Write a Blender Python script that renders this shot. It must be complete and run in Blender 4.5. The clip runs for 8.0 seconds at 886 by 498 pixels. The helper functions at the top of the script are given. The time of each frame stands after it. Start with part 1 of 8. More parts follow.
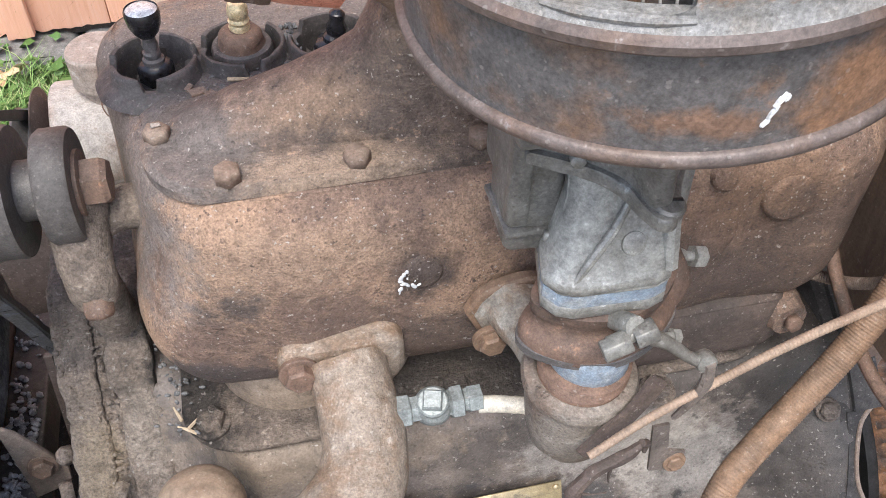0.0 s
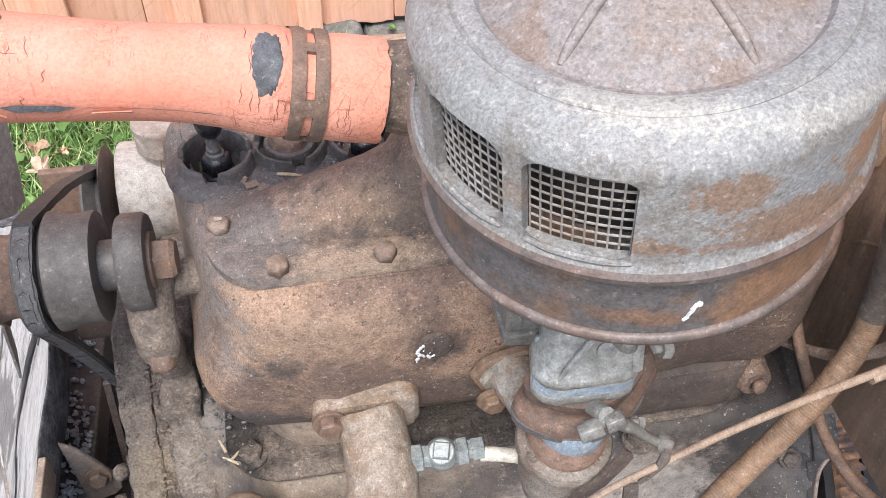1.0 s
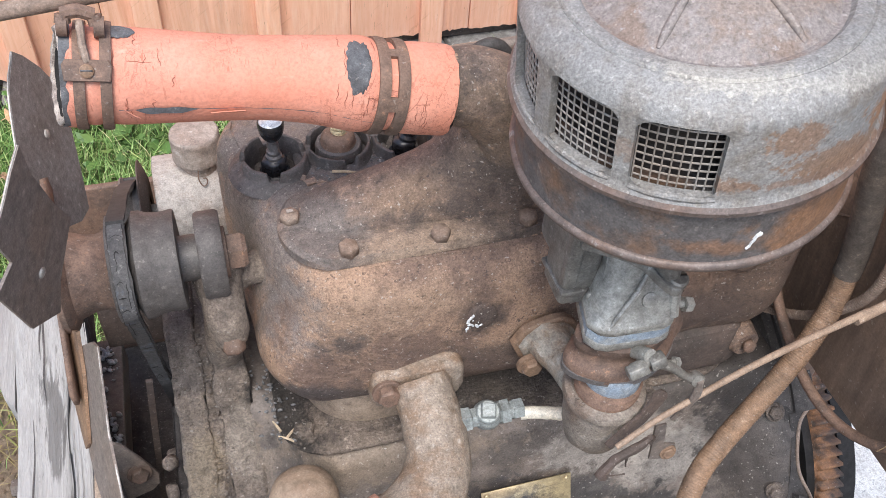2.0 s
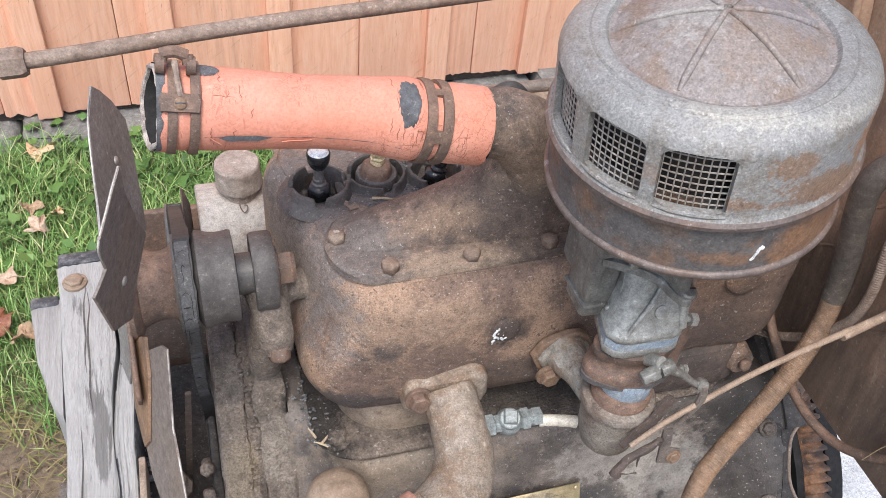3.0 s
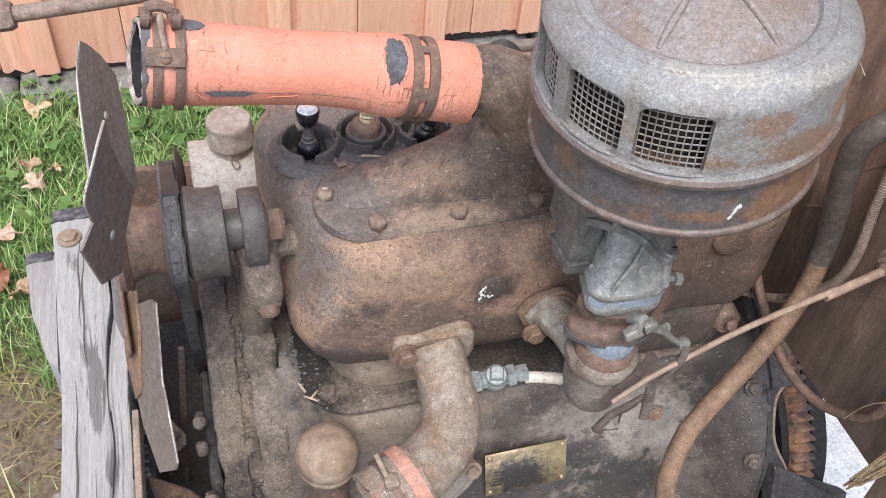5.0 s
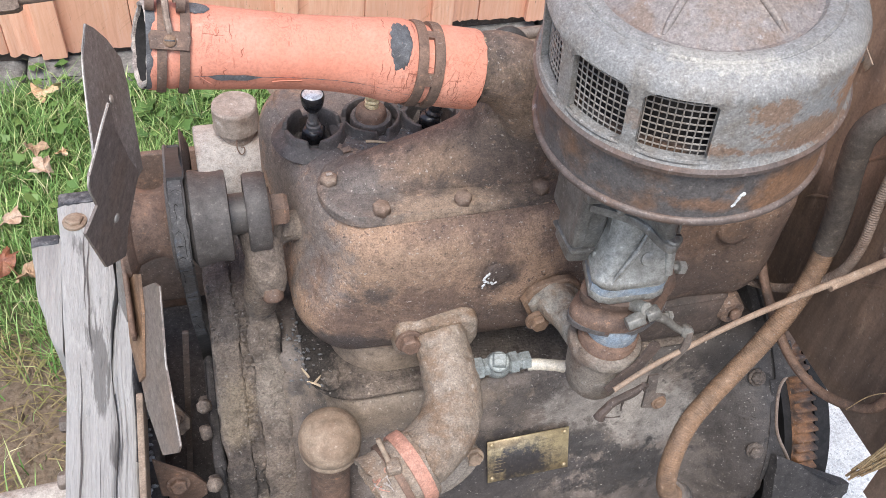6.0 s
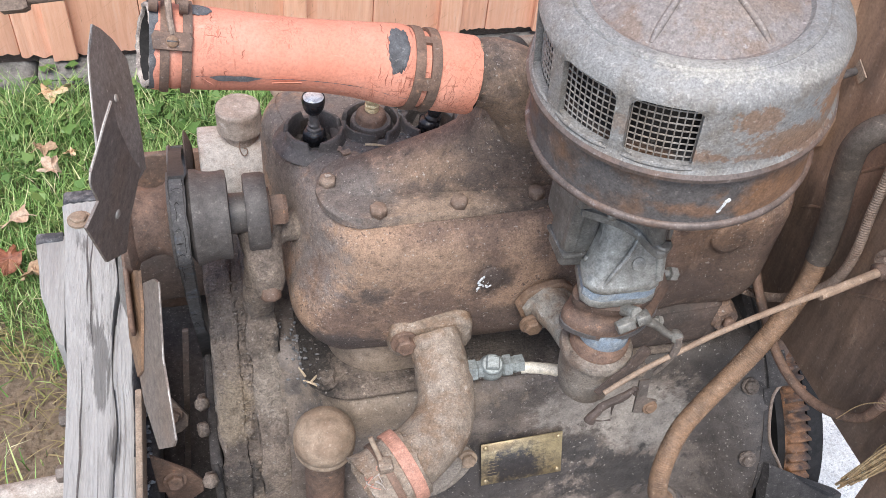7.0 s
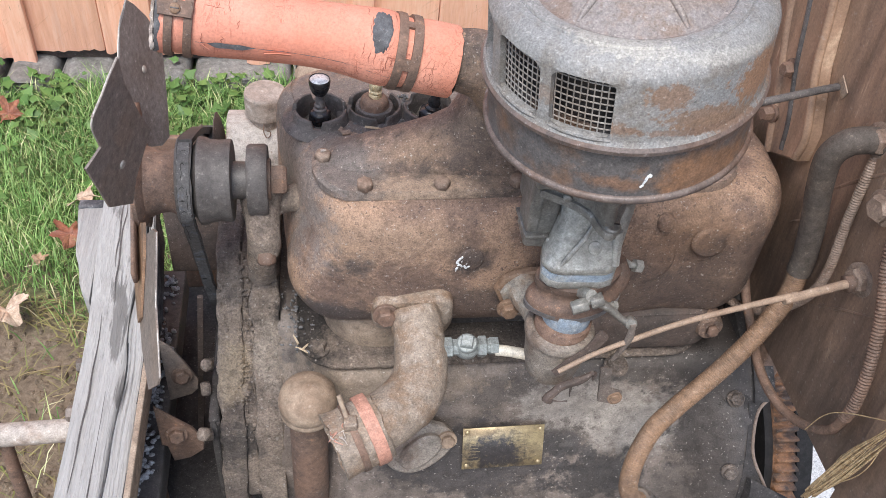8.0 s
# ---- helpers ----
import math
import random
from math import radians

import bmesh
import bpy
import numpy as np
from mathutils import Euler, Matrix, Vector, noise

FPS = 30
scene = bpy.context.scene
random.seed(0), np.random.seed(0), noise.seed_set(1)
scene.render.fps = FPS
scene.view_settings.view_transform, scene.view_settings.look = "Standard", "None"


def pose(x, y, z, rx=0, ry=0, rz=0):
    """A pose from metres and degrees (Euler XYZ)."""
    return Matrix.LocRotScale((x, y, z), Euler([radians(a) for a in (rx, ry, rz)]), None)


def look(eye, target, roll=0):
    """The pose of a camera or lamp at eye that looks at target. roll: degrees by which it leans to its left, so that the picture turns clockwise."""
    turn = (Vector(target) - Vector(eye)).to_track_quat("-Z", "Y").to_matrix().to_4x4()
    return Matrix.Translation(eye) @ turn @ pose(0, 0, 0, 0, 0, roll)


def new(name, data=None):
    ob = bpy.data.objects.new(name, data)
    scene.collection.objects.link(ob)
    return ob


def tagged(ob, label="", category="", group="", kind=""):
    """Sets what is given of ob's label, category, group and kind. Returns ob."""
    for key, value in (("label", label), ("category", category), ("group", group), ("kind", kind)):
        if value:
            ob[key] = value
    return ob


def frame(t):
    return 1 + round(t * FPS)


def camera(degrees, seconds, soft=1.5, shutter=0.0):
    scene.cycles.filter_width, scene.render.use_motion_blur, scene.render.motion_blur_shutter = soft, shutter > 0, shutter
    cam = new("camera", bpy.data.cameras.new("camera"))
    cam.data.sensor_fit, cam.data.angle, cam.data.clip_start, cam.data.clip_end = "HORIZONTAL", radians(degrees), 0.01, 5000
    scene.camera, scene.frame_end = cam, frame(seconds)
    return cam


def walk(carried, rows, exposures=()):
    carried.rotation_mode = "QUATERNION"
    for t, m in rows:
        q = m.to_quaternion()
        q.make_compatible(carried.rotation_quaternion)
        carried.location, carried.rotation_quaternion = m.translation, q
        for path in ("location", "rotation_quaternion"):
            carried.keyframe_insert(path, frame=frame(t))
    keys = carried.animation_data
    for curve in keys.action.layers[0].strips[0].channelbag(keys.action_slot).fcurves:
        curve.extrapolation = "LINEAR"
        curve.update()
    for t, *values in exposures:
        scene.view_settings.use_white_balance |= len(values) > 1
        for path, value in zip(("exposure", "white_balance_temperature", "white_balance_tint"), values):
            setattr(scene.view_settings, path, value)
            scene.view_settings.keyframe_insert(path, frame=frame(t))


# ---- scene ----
cam = camera(52.8, 8.0, soft=0.8)
PATH = [
    (0, (0.004, -0.003, 1.413), (0.332, 1.327, -0.043), 1.3),
    (0.5, (0.019, -0.006, 1.483), (0.253, 1.311, -0.004), 2.6),
    (1, (-0.001, -0.025, 1.552), (0.285, 1.287, 0.069), 2.1),
    (1.5, (-0.061, -0.054, 1.579), (0.323, 1.244, 0.106), 2.5),
    (1.7, (-0.091, -0.072, 1.582), (0.325, 1.23, 0.122), 3.2),
    (2.8, (-0.192, -0.155, 1.639), (0.322, 1.211, 0.272), 5.9),
    (3, (-0.198, -0.164, 1.641), (0.301, 1.212, 0.278), 5.8),
    (3.5, (-0.199, -0.168, 1.639), (0.286, 1.208, 0.27), 5.7),
    (4, (-0.197, -0.173, 1.639), (0.288, 1.195, 0.263), 6.1),
    (4.5, (-0.191, -0.175, 1.643), (0.298, 1.166, 0.242), 6.4),
    (5, (-0.185, -0.176, 1.644), (0.296, 1.143, 0.22), 6.4),
    (6.5, (-0.182, -0.179, 1.642), (0.278, 1.126, 0.198), 6.7),
    (7, (-0.175, -0.195, 1.649), (0.276, 1.128, 0.218), 7.1),
    (7.5, (-0.141, -0.262, 1.667), (0.177, 1.133, 0.27), 6.9),
    (8, (-0.083, -0.297, 1.656), (0.196, 1.112, 0.265), 6.4),
]
walk(cam, [(t, look(eye, target, roll)) for t, eye, target, roll in PATH], exposures=[(0, 1.12), (0.5, 1.22), (1.0, 1.13), (1.5, 0.98), (3.0, 0.88), (8.0, 0.88)])

# ---------- world, sun, exposure ----------
GZ = 0.09                     # level of the ground
world = bpy.data.worlds.new("sky")
scene.world = world
world.use_nodes = True
wn = world.node_tree.nodes
sky = wn.new("ShaderNodeTexSky")
sky.sky_type = "NISHITA"
sky.sun_disc = False
sky.sun_elevation = radians(61)
sky.sun_rotation = radians(200)
sky.dust_density = 2.0
world.node_tree.links.new(sky.outputs[0], wn["Background"].inputs[0])
wn["Background"].inputs[1].default_value = 0.15
sun_data = bpy.data.lights.new("sun", "SUN")
sun_data.energy = 2.05
sun_data.angle = radians(28)
sun_data.color = (1.0, 0.967, 0.928)
sun = new("sun", sun_data)
sun.matrix_world = look((-0.5, -1.55, 3.0), (0, 0, 0))


# ---------- materials ----------
def mat_base(name, rough=0.7, metal=0.0):
    m = bpy.data.materials.new(name)
    m.use_nodes = True
    nt = m.node_tree
    b = nt.nodes["Principled BSDF"]
    b.inputs["Roughness"].default_value = rough
    b.inputs["Metallic"].default_value = metal
    tc = nt.nodes.new("ShaderNodeTexCoord")
    return m, nt, b, tc.outputs["Object"]


def tex_noise(nt, vec, scale, detail=6.0, rough=0.6, stretch=None):
    if stretch:
        mp = nt.nodes.new("ShaderNodeMapping")
        mp.inputs["Scale"].default_value = stretch
        nt.links.new(vec, mp.inputs["Vector"])
        vec = mp.outputs["Vector"]
    n = nt.nodes.new("ShaderNodeTexNoise")
    n.inputs["Scale"].default_value = scale
    n.inputs["Detail"].default_value = detail
    n.inputs["Roughness"].default_value = rough
    nt.links.new(vec, n.inputs["Vector"])
    return n.outputs["Fac"]


def ramp(nt, fac, stops):
    r = nt.nodes.new("ShaderNodeValToRGB")
    e = r.color_ramp.elements
    while len(e) < len(stops):
        e.new(0.5)
    for k, (p, c) in enumerate(stops):
        e[k].position = p
        e[k].color = (*c, 1) if len(c) == 3 else c
    nt.links.new(fac, r.inputs["Fac"])
    return r.outputs["Color"]


def grey(a):
    return (a, a, a)


def mixed(nt, fac, a, b, blend="MIX"):
    x = nt.nodes.new("ShaderNodeMix")
    x.data_type = "RGBA"
    x.blend_type = blend
    if isinstance(fac, (int, float)):
        x.inputs["Factor"].default_value = fac
    else:
        nt.links.new(fac, x.inputs["Factor"])
    for k, v in ((6, a), (7, b)):
        if isinstance(v, tuple):
            x.inputs[k].default_value = (*v, 1)
        else:
            nt.links.new(v, x.inputs[k])
    return x.outputs[2]


def add_bump(nt, b, height, strength, distance):
    u = nt.nodes.new("ShaderNodeBump")
    u.inputs["Strength"].default_value = strength
    u.inputs["Distance"].default_value = distance
    nt.links.new(height, u.inputs["Height"])
    nt.links.new(u.outputs["Normal"], b.inputs["Normal"])


def stain_shade_mask(nt, value, amount, edge=0.5):
    r = nt.nodes.new("ShaderNodeMapRange")
    r.inputs["From Min"].default_value = 2.17 + edge / 2
    r.inputs["From Max"].default_value = 2.17 - edge / 2
    r.inputs["To Max"].default_value = amount
    nt.links.new(value, r.inputs["Value"])
    return r.outputs["Result"]


EO = (0.15, 0.55, 0.28)     # the engine's base, from which its stained and shaded spots are placed


def spot(x, y, z, r, colour, amount=0.85):
    r = (r, r, r) if isinstance(r, (int, float)) else r
    return ((x - EO[0], y - EO[1], z - EO[2]), r, colour, amount)


def worn(name, main, patch, speck, big=9.0, mid=45.0, fine=420.0, rough=0.75, metal=0.0, bump=0.35, dist=0.003,
         cover=(0.45, 0.62), specks=(0.62, 0.70), stretch=None, fleck=0.25, stains_and_shade=(), grit=0.45, edge=0.6, ragged=38, pits=0.0, pitscale=230.0, cloud=0.8):
    """A weathered surface: a main colour, large patches of another, fine specks of a third, and a grainy relief."""
    m, nt, b, v = mat_base(name, rough, metal)
    n1 = tex_noise(nt, v, big, 5, 0.65, stretch)
    n2 = tex_noise(nt, v, mid, 6, 0.65, stretch)
    n3 = tex_noise(nt, v, fine, 5, 0.75)
    f1 = ramp(nt, n1, [(cover[0], grey(0)), (cover[1], grey(1))])
    f2 = ramp(nt, n2, [(specks[0], grey(0)), (specks[1], grey(1))])
    shade = ramp(nt, n2, [(0.28, grey(0.5)), (0.5, grey(1.0)), (0.74, grey(1.4))])
    c = mixed(nt, f1, main, patch)
    c = mixed(nt, f2, c, speck)
    for (sx, sy, sz), (rx, ry, rz), colour, amount in stains_and_shade:
        mp = nt.nodes.new("ShaderNodeMapping")
        mp.vector_type = "TEXTURE"
        mp.inputs["Location"].default_value = (sx, sy, sz)
        mp.inputs["Scale"].default_value = (rx, ry, rz)
        nt.links.new(v, mp.inputs["Vector"])
        ln = nt.nodes.new("ShaderNodeVectorMath")
        ln.operation = "LENGTH"
        nt.links.new(mp.outputs["Vector"], ln.inputs[0])
        ad = nt.nodes.new("ShaderNodeMath")
        ad.operation = "MULTIPLY_ADD"
        ad.inputs[1].default_value = 2.6
        nt.links.new(tex_noise(nt, v, ragged, 7, 0.72), ad.inputs[0])
        nt.links.new(ln.outputs["Value"], ad.inputs[2])
        c = mixed(nt, stain_shade_mask(nt, ad.outputs[0], amount, edge), c, colour)
    c = mixed(nt, cloud, c, shade, "MULTIPLY")
    fineshade = ramp(nt, n3, [(0.34, grey(0.38)), (0.5, grey(1.0)), (0.66, grey(1.65))])
    c = mixed(nt, grit, c, fineshade, "MULTIPLY")
    hole = None
    if pits:
        vo = nt.nodes.new("ShaderNodeTexVoronoi")
        vo.inputs["Scale"].default_value = pitscale
        nt.links.new(v, vo.inputs["Vector"])
        hole = ramp(nt, vo.outputs["Distance"], [(0.20, grey(1)), (0.34, grey(0))])
        where = ramp(nt, tex_noise(nt, v, pitscale * 0.22, 3, 0.6), [(0.48, grey(0)), (0.60, grey(1))])
        hole = mixed(nt, 1.0, hole, where, "MULTIPLY")
        dark = mixed(nt, 1.0, c, (0.40, 0.36, 0.34), "MULTIPLY")
        c = mixed(nt, mixed(nt, 1.0, hole, grey(pits), "MULTIPLY"), c, dark)
    if fleck:
        f4 = ramp(nt, tex_noise(nt, v, fine * 0.55, 2, 0.5), [(0.66, grey(0)), (0.72, grey(fleck))])
        c = mixed(nt, f4, c, (0.50, 0.46, 0.42))
        f5 = ramp(nt, tex_noise(nt, v, fine * 0.4, 2, 0.5), [(0.27, grey(fleck)), (0.33, grey(0))])
        c = mixed(nt, f5, c, (0.05, 0.04, 0.035))
    nt.links.new(c, b.inputs["Base Color"])
    h = nt.nodes.new("ShaderNodeMath")
    h.operation = "MULTIPLY_ADD"
    h.inputs[1].default_value = 0.5
    nt.links.new(n3, h.inputs[0])
    nt.links.new(n2, h.inputs[2])
    top = h.outputs[0]
    if hole is not None:
        low = nt.nodes.new("ShaderNodeMath")
        low.operation = "MULTIPLY_ADD"
        low.inputs[1].default_value = -0.5 * pits
        nt.links.new(hole, low.inputs[0])
        nt.links.new(top, low.inputs[2])
        top = low.outputs[0]
    add_bump(nt, b, top, bump, dist)
    return m


# Dark spots along the jacket's lower side paint in its underside shade.
CAST = worn("rusty_cast_iron", (0.375, 0.248, 0.172), (0.185, 0.124, 0.096), (0.125, 0.082, 0.064), grit=0.62, pits=0.35, pitscale=420, fleck=0.7, big=13, mid=130, fine=560, rough=0.55, bump=0.95, dist=0.003, cover=(0.44, 0.56), specks=(0.585, 0.625),
            stains_and_shade=[spot(0.0, 0.41, 0.965, (0.09, 0.08, 0.035), (0.37, 0.255, 0.18), 0.7), spot(-0.12, 0.52, 0.98, (0.06, 0.18, 0.10), (0.215, 0.190, 0.178), 0.85), spot(-0.045, 0.405, 0.925, 0.026, (0.08, 0.068, 0.065)),
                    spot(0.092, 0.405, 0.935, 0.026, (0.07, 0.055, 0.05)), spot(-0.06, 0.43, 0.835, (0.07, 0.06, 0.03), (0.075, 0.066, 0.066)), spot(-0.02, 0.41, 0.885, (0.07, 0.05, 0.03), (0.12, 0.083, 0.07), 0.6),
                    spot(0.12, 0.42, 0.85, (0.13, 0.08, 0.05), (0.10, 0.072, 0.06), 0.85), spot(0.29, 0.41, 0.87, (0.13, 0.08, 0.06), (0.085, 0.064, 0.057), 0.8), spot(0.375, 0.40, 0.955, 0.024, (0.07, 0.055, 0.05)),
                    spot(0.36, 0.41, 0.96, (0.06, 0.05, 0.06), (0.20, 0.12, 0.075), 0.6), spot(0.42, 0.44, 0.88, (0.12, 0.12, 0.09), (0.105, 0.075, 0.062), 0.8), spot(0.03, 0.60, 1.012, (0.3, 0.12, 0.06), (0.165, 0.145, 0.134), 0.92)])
HEAD = worn("sooty_cast_iron", (0.262, 0.190, 0.150), (0.122, 0.095, 0.081), (0.33, 0.222, 0.158), grit=0.6, pits=0.3, pitscale=420, fleck=0.7, big=13, mid=130, fine=550, rough=0.52, bump=0.95, dist=0.003, cover=(0.44, 0.56), specks=(0.60, 0.65),
            stains_and_shade=[spot(0.072, 0.455, 1.075, (0.035, 0.05, 0.035), (0.075, 0.06, 0.053), 0.65), spot(0.125, 0.47, 1.13, (0.06, 0.06, 0.045), (0.29, 0.20, 0.138), 0.75), spot(0.10, 0.475, 1.165, (0.05, 0.05, 0.018), (0.27, 0.195, 0.14), 0.6), spot(0.03, 0.445, 1.018, (0.085, 0.022, 0.02), (0.37, 0.275, 0.205), 0.8),
                    spot(0.02, 0.47, 1.05, (0.05, 0.03, 0.02), (0.25, 0.17, 0.12), 0.7), spot(-0.05, 0.48, 1.02, (0.045, 0.07, 0.03), (0.15, 0.135, 0.128), 0.85), spot(0.10, 0.475, 1.045, (0.04, 0.05, 0.03), (0.12, 0.09, 0.078), 0.5), spot(0.0, 0.545, 1.04, (0.12, 0.03, 0.03), (0.165, 0.13, 0.11), 0.8)])
# The first two dark spots add painted shade to the oily dirt beside the jacket.
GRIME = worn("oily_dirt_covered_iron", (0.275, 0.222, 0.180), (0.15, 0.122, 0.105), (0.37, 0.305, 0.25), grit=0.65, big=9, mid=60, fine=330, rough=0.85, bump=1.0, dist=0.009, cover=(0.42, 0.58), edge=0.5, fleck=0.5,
             stains_and_shade=[spot(-0.11, 0.50, 0.75, (0.05, 0.14, 0.03), (0.040, 0.035, 0.032), 0.95), spot(0.15, 0.45, 0.765, (0.12, 0.06, 0.045), (0.095, 0.08, 0.07), 0.85), spot(-0.20, 0.53, 0.80, (0.04, 0.09, 0.045), (0.155, 0.132, 0.118), 0.75),
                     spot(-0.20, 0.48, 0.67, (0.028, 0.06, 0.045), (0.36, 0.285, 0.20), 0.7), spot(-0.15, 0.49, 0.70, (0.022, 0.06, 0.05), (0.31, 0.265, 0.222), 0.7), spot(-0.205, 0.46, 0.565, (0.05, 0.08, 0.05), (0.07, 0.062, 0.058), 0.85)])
# Oil-stained round the plate; further dark spots lie low and at the right end.
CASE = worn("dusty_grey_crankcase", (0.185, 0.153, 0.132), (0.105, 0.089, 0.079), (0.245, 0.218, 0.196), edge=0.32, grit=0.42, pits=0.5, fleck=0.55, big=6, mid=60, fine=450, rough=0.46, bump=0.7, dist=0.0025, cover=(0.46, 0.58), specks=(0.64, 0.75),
            # The two pale spots are bare grey metal with its sheen painted in.
            stains_and_shade=[spot(0.14, 0.37, 0.585, (0.16, 0.2, 0.07), (0.05, 0.046, 0.047), 0.85), spot(0.16, 0.39, 0.70, (0.07, 0.1, 0.03), (0.085, 0.075, 0.07), 0.75), spot(0.27, 0.38, 0.675, (0.10, 0.2, 0.06), (0.32, 0.287, 0.255), 0.85),
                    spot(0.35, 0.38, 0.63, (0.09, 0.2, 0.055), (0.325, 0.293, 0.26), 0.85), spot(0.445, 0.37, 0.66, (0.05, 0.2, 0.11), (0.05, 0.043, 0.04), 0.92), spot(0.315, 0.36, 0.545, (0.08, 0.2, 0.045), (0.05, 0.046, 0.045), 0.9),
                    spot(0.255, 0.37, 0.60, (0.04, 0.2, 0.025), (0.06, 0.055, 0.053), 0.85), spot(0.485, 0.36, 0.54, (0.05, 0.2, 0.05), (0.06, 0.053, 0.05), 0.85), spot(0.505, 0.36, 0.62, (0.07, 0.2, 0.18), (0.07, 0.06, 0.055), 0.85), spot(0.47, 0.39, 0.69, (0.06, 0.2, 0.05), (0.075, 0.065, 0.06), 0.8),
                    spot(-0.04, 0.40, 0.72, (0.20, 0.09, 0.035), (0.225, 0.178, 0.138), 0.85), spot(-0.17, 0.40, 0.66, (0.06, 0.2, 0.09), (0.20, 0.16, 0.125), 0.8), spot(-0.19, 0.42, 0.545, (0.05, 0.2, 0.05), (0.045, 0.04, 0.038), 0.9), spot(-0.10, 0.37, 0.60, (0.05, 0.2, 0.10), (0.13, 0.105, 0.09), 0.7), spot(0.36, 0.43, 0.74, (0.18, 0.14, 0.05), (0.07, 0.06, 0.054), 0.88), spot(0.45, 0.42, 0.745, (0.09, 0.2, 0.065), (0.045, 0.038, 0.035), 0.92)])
DARK = worn("dark_oily_iron", (0.115, 0.106, 0.103), (0.068, 0.064, 0.063), (0.18, 0.158, 0.146), big=14, mid=110, fine=600, rough=0.45, bump=0.4, dist=0.002)
BLACK = worn("black_oil_soaked_iron", (0.018, 0.018, 0.02), (0.03, 0.028, 0.028), (0.012, 0.012, 0.014), big=20, mid=120, fine=500, rough=0.32, bump=0.4, dist=0.002)
RUST = worn("brown_rusty_steel", (0.175, 0.11, 0.08), (0.115, 0.08, 0.063), (0.24, 0.135, 0.085), big=16, mid=110, fine=600, rough=0.7, bump=0.5, dist=0.0015)
CONDUIT = worn("rusty_armoured_conduit", (0.235, 0.145, 0.09), (0.18, 0.118, 0.08), (0.28, 0.20, 0.14), big=16, mid=90, fine=600, rough=0.65, bump=0.3, dist=0.001)
ZINC = worn("weathered_zinc_casting", (0.325, 0.325, 0.302), (0.23, 0.222, 0.20), (0.45, 0.45, 0.43), grit=0.40, big=22, mid=120, fine=500, rough=0.42, metal=0.25, bump=0.4, dist=0.0012)
ZINC_DARK = worn("dark_weathered_zinc", (0.215, 0.210, 0.192), (0.145, 0.136, 0.122), (0.30, 0.298, 0.28), grit=0.40, big=18, mid=110, fine=500, pits=0.4, pitscale=320, rough=0.42, metal=0.25, bump=0.4, dist=0.0012)
BLUE = worn("chipped_blue_grey_gasket", (0.255, 0.315, 0.38), (0.31, 0.33, 0.335), (0.42, 0.44, 0.45), big=40, mid=180, fine=700, rough=0.55, bump=0.3, dist=0.001)
TAN = worn("pale_rusty_manifold", (0.36, 0.27, 0.20), (0.27, 0.20, 0.15), (0.42, 0.34, 0.27), big=14, mid=90, fine=500, rough=0.8, bump=0.5, dist=0.002)
GREYBOX = worn("dusty_grey_generator_paint", (0.42, 0.385, 0.352), (0.315, 0.255, 0.215), (0.17, 0.125, 0.095), big=16, mid=110, fine=600, rough=0.7, bump=0.4, dist=0.0015)
BLADE = worn("dark_grey_pitted_steel", (0.25, 0.24, 0.235), (0.20, 0.182, 0.172), (0.36, 0.35, 0.345), big=14, mid=160, fine=700, rough=0.5, metal=0.2, bump=0.35, dist=0.001, specks=(0.62, 0.70))
BLADE_EDGE = worn("bare_worn_steel_edge", (0.42, 0.40, 0.37), (0.35, 0.31, 0.27), (0.5, 0.48, 0.45), rough=0.5, metal=0.3)
RUBBER = worn("old_black_rubber", (0.04, 0.038, 0.038), (0.06, 0.056, 0.054), (0.075, 0.073, 0.072), big=22, mid=130, fine=500, rough=0.7, bump=0.3, dist=0.001, fleck=0.04)
CAPTOP = worn("air_cleaner_bare_steel", (0.245, 0.243, 0.236), (0.205, 0.188, 0.168), (0.33, 0.325, 0.31), edge=0.30, ragged=170, grit=0.55, pits=0.2, pitscale=420, big=40, mid=240, fine=620, rough=0.55, metal=0.2, bump=0.5, dist=0.0012, cover=(0.48, 0.66), specks=(0.60, 0.68), fleck=0.4, cloud=0.4,
              stains_and_shade=[((0, 0, 0.120), (0.17, 0.17, 0.010), (0.30, 0.292, 0.272), 0.45), ((0.06, -0.10, 0.088), (0.075, 0.05, 0.024), (0.235, 0.252, 0.262), 0.6), ((-0.012, -0.116, 0.092), (0.020, 0.04, 0.012), (0.225, 0.140, 0.092), 0.8), ((0.022, -0.112, 0.072), (0.040, 0.03, 0.011), (0.215, 0.135, 0.09), 0.8),
                      ((0.070, -0.085, 0.092), (0.034, 0.05, 0.024), (0.27, 0.155, 0.092), 0.9), ((0.040, -0.104, 0.064), (0.045, 0.04, 0.010), (0.23, 0.155, 0.108), 0.85), ((0.102, -0.04, 0.085), (0.03, 0.045, 0.026), (0.275, 0.17, 0.11), 0.85), ((-0.05, -0.108, 0.060), (0.030, 0.03, 0.006), (0.225, 0.145, 0.10), 0.75), ((0.03, -0.105, 0.060), (0.08, 0.04, 0.004), (0.20, 0.13, 0.095), 0.7),
                      ((-0.075, -0.075, 0.07), (0.03, 0.04, 0.01), (0.23, 0.175, 0.14), 0.7), ((-0.05, -0.085, 0.118), (0.05, 0.03, 0.006), (0.40, 0.38, 0.335), 0.6), ((0.03, -0.098, 0.117), (0.06, 0.03, 0.004), (0.38, 0.365, 0.33), 0.5)])
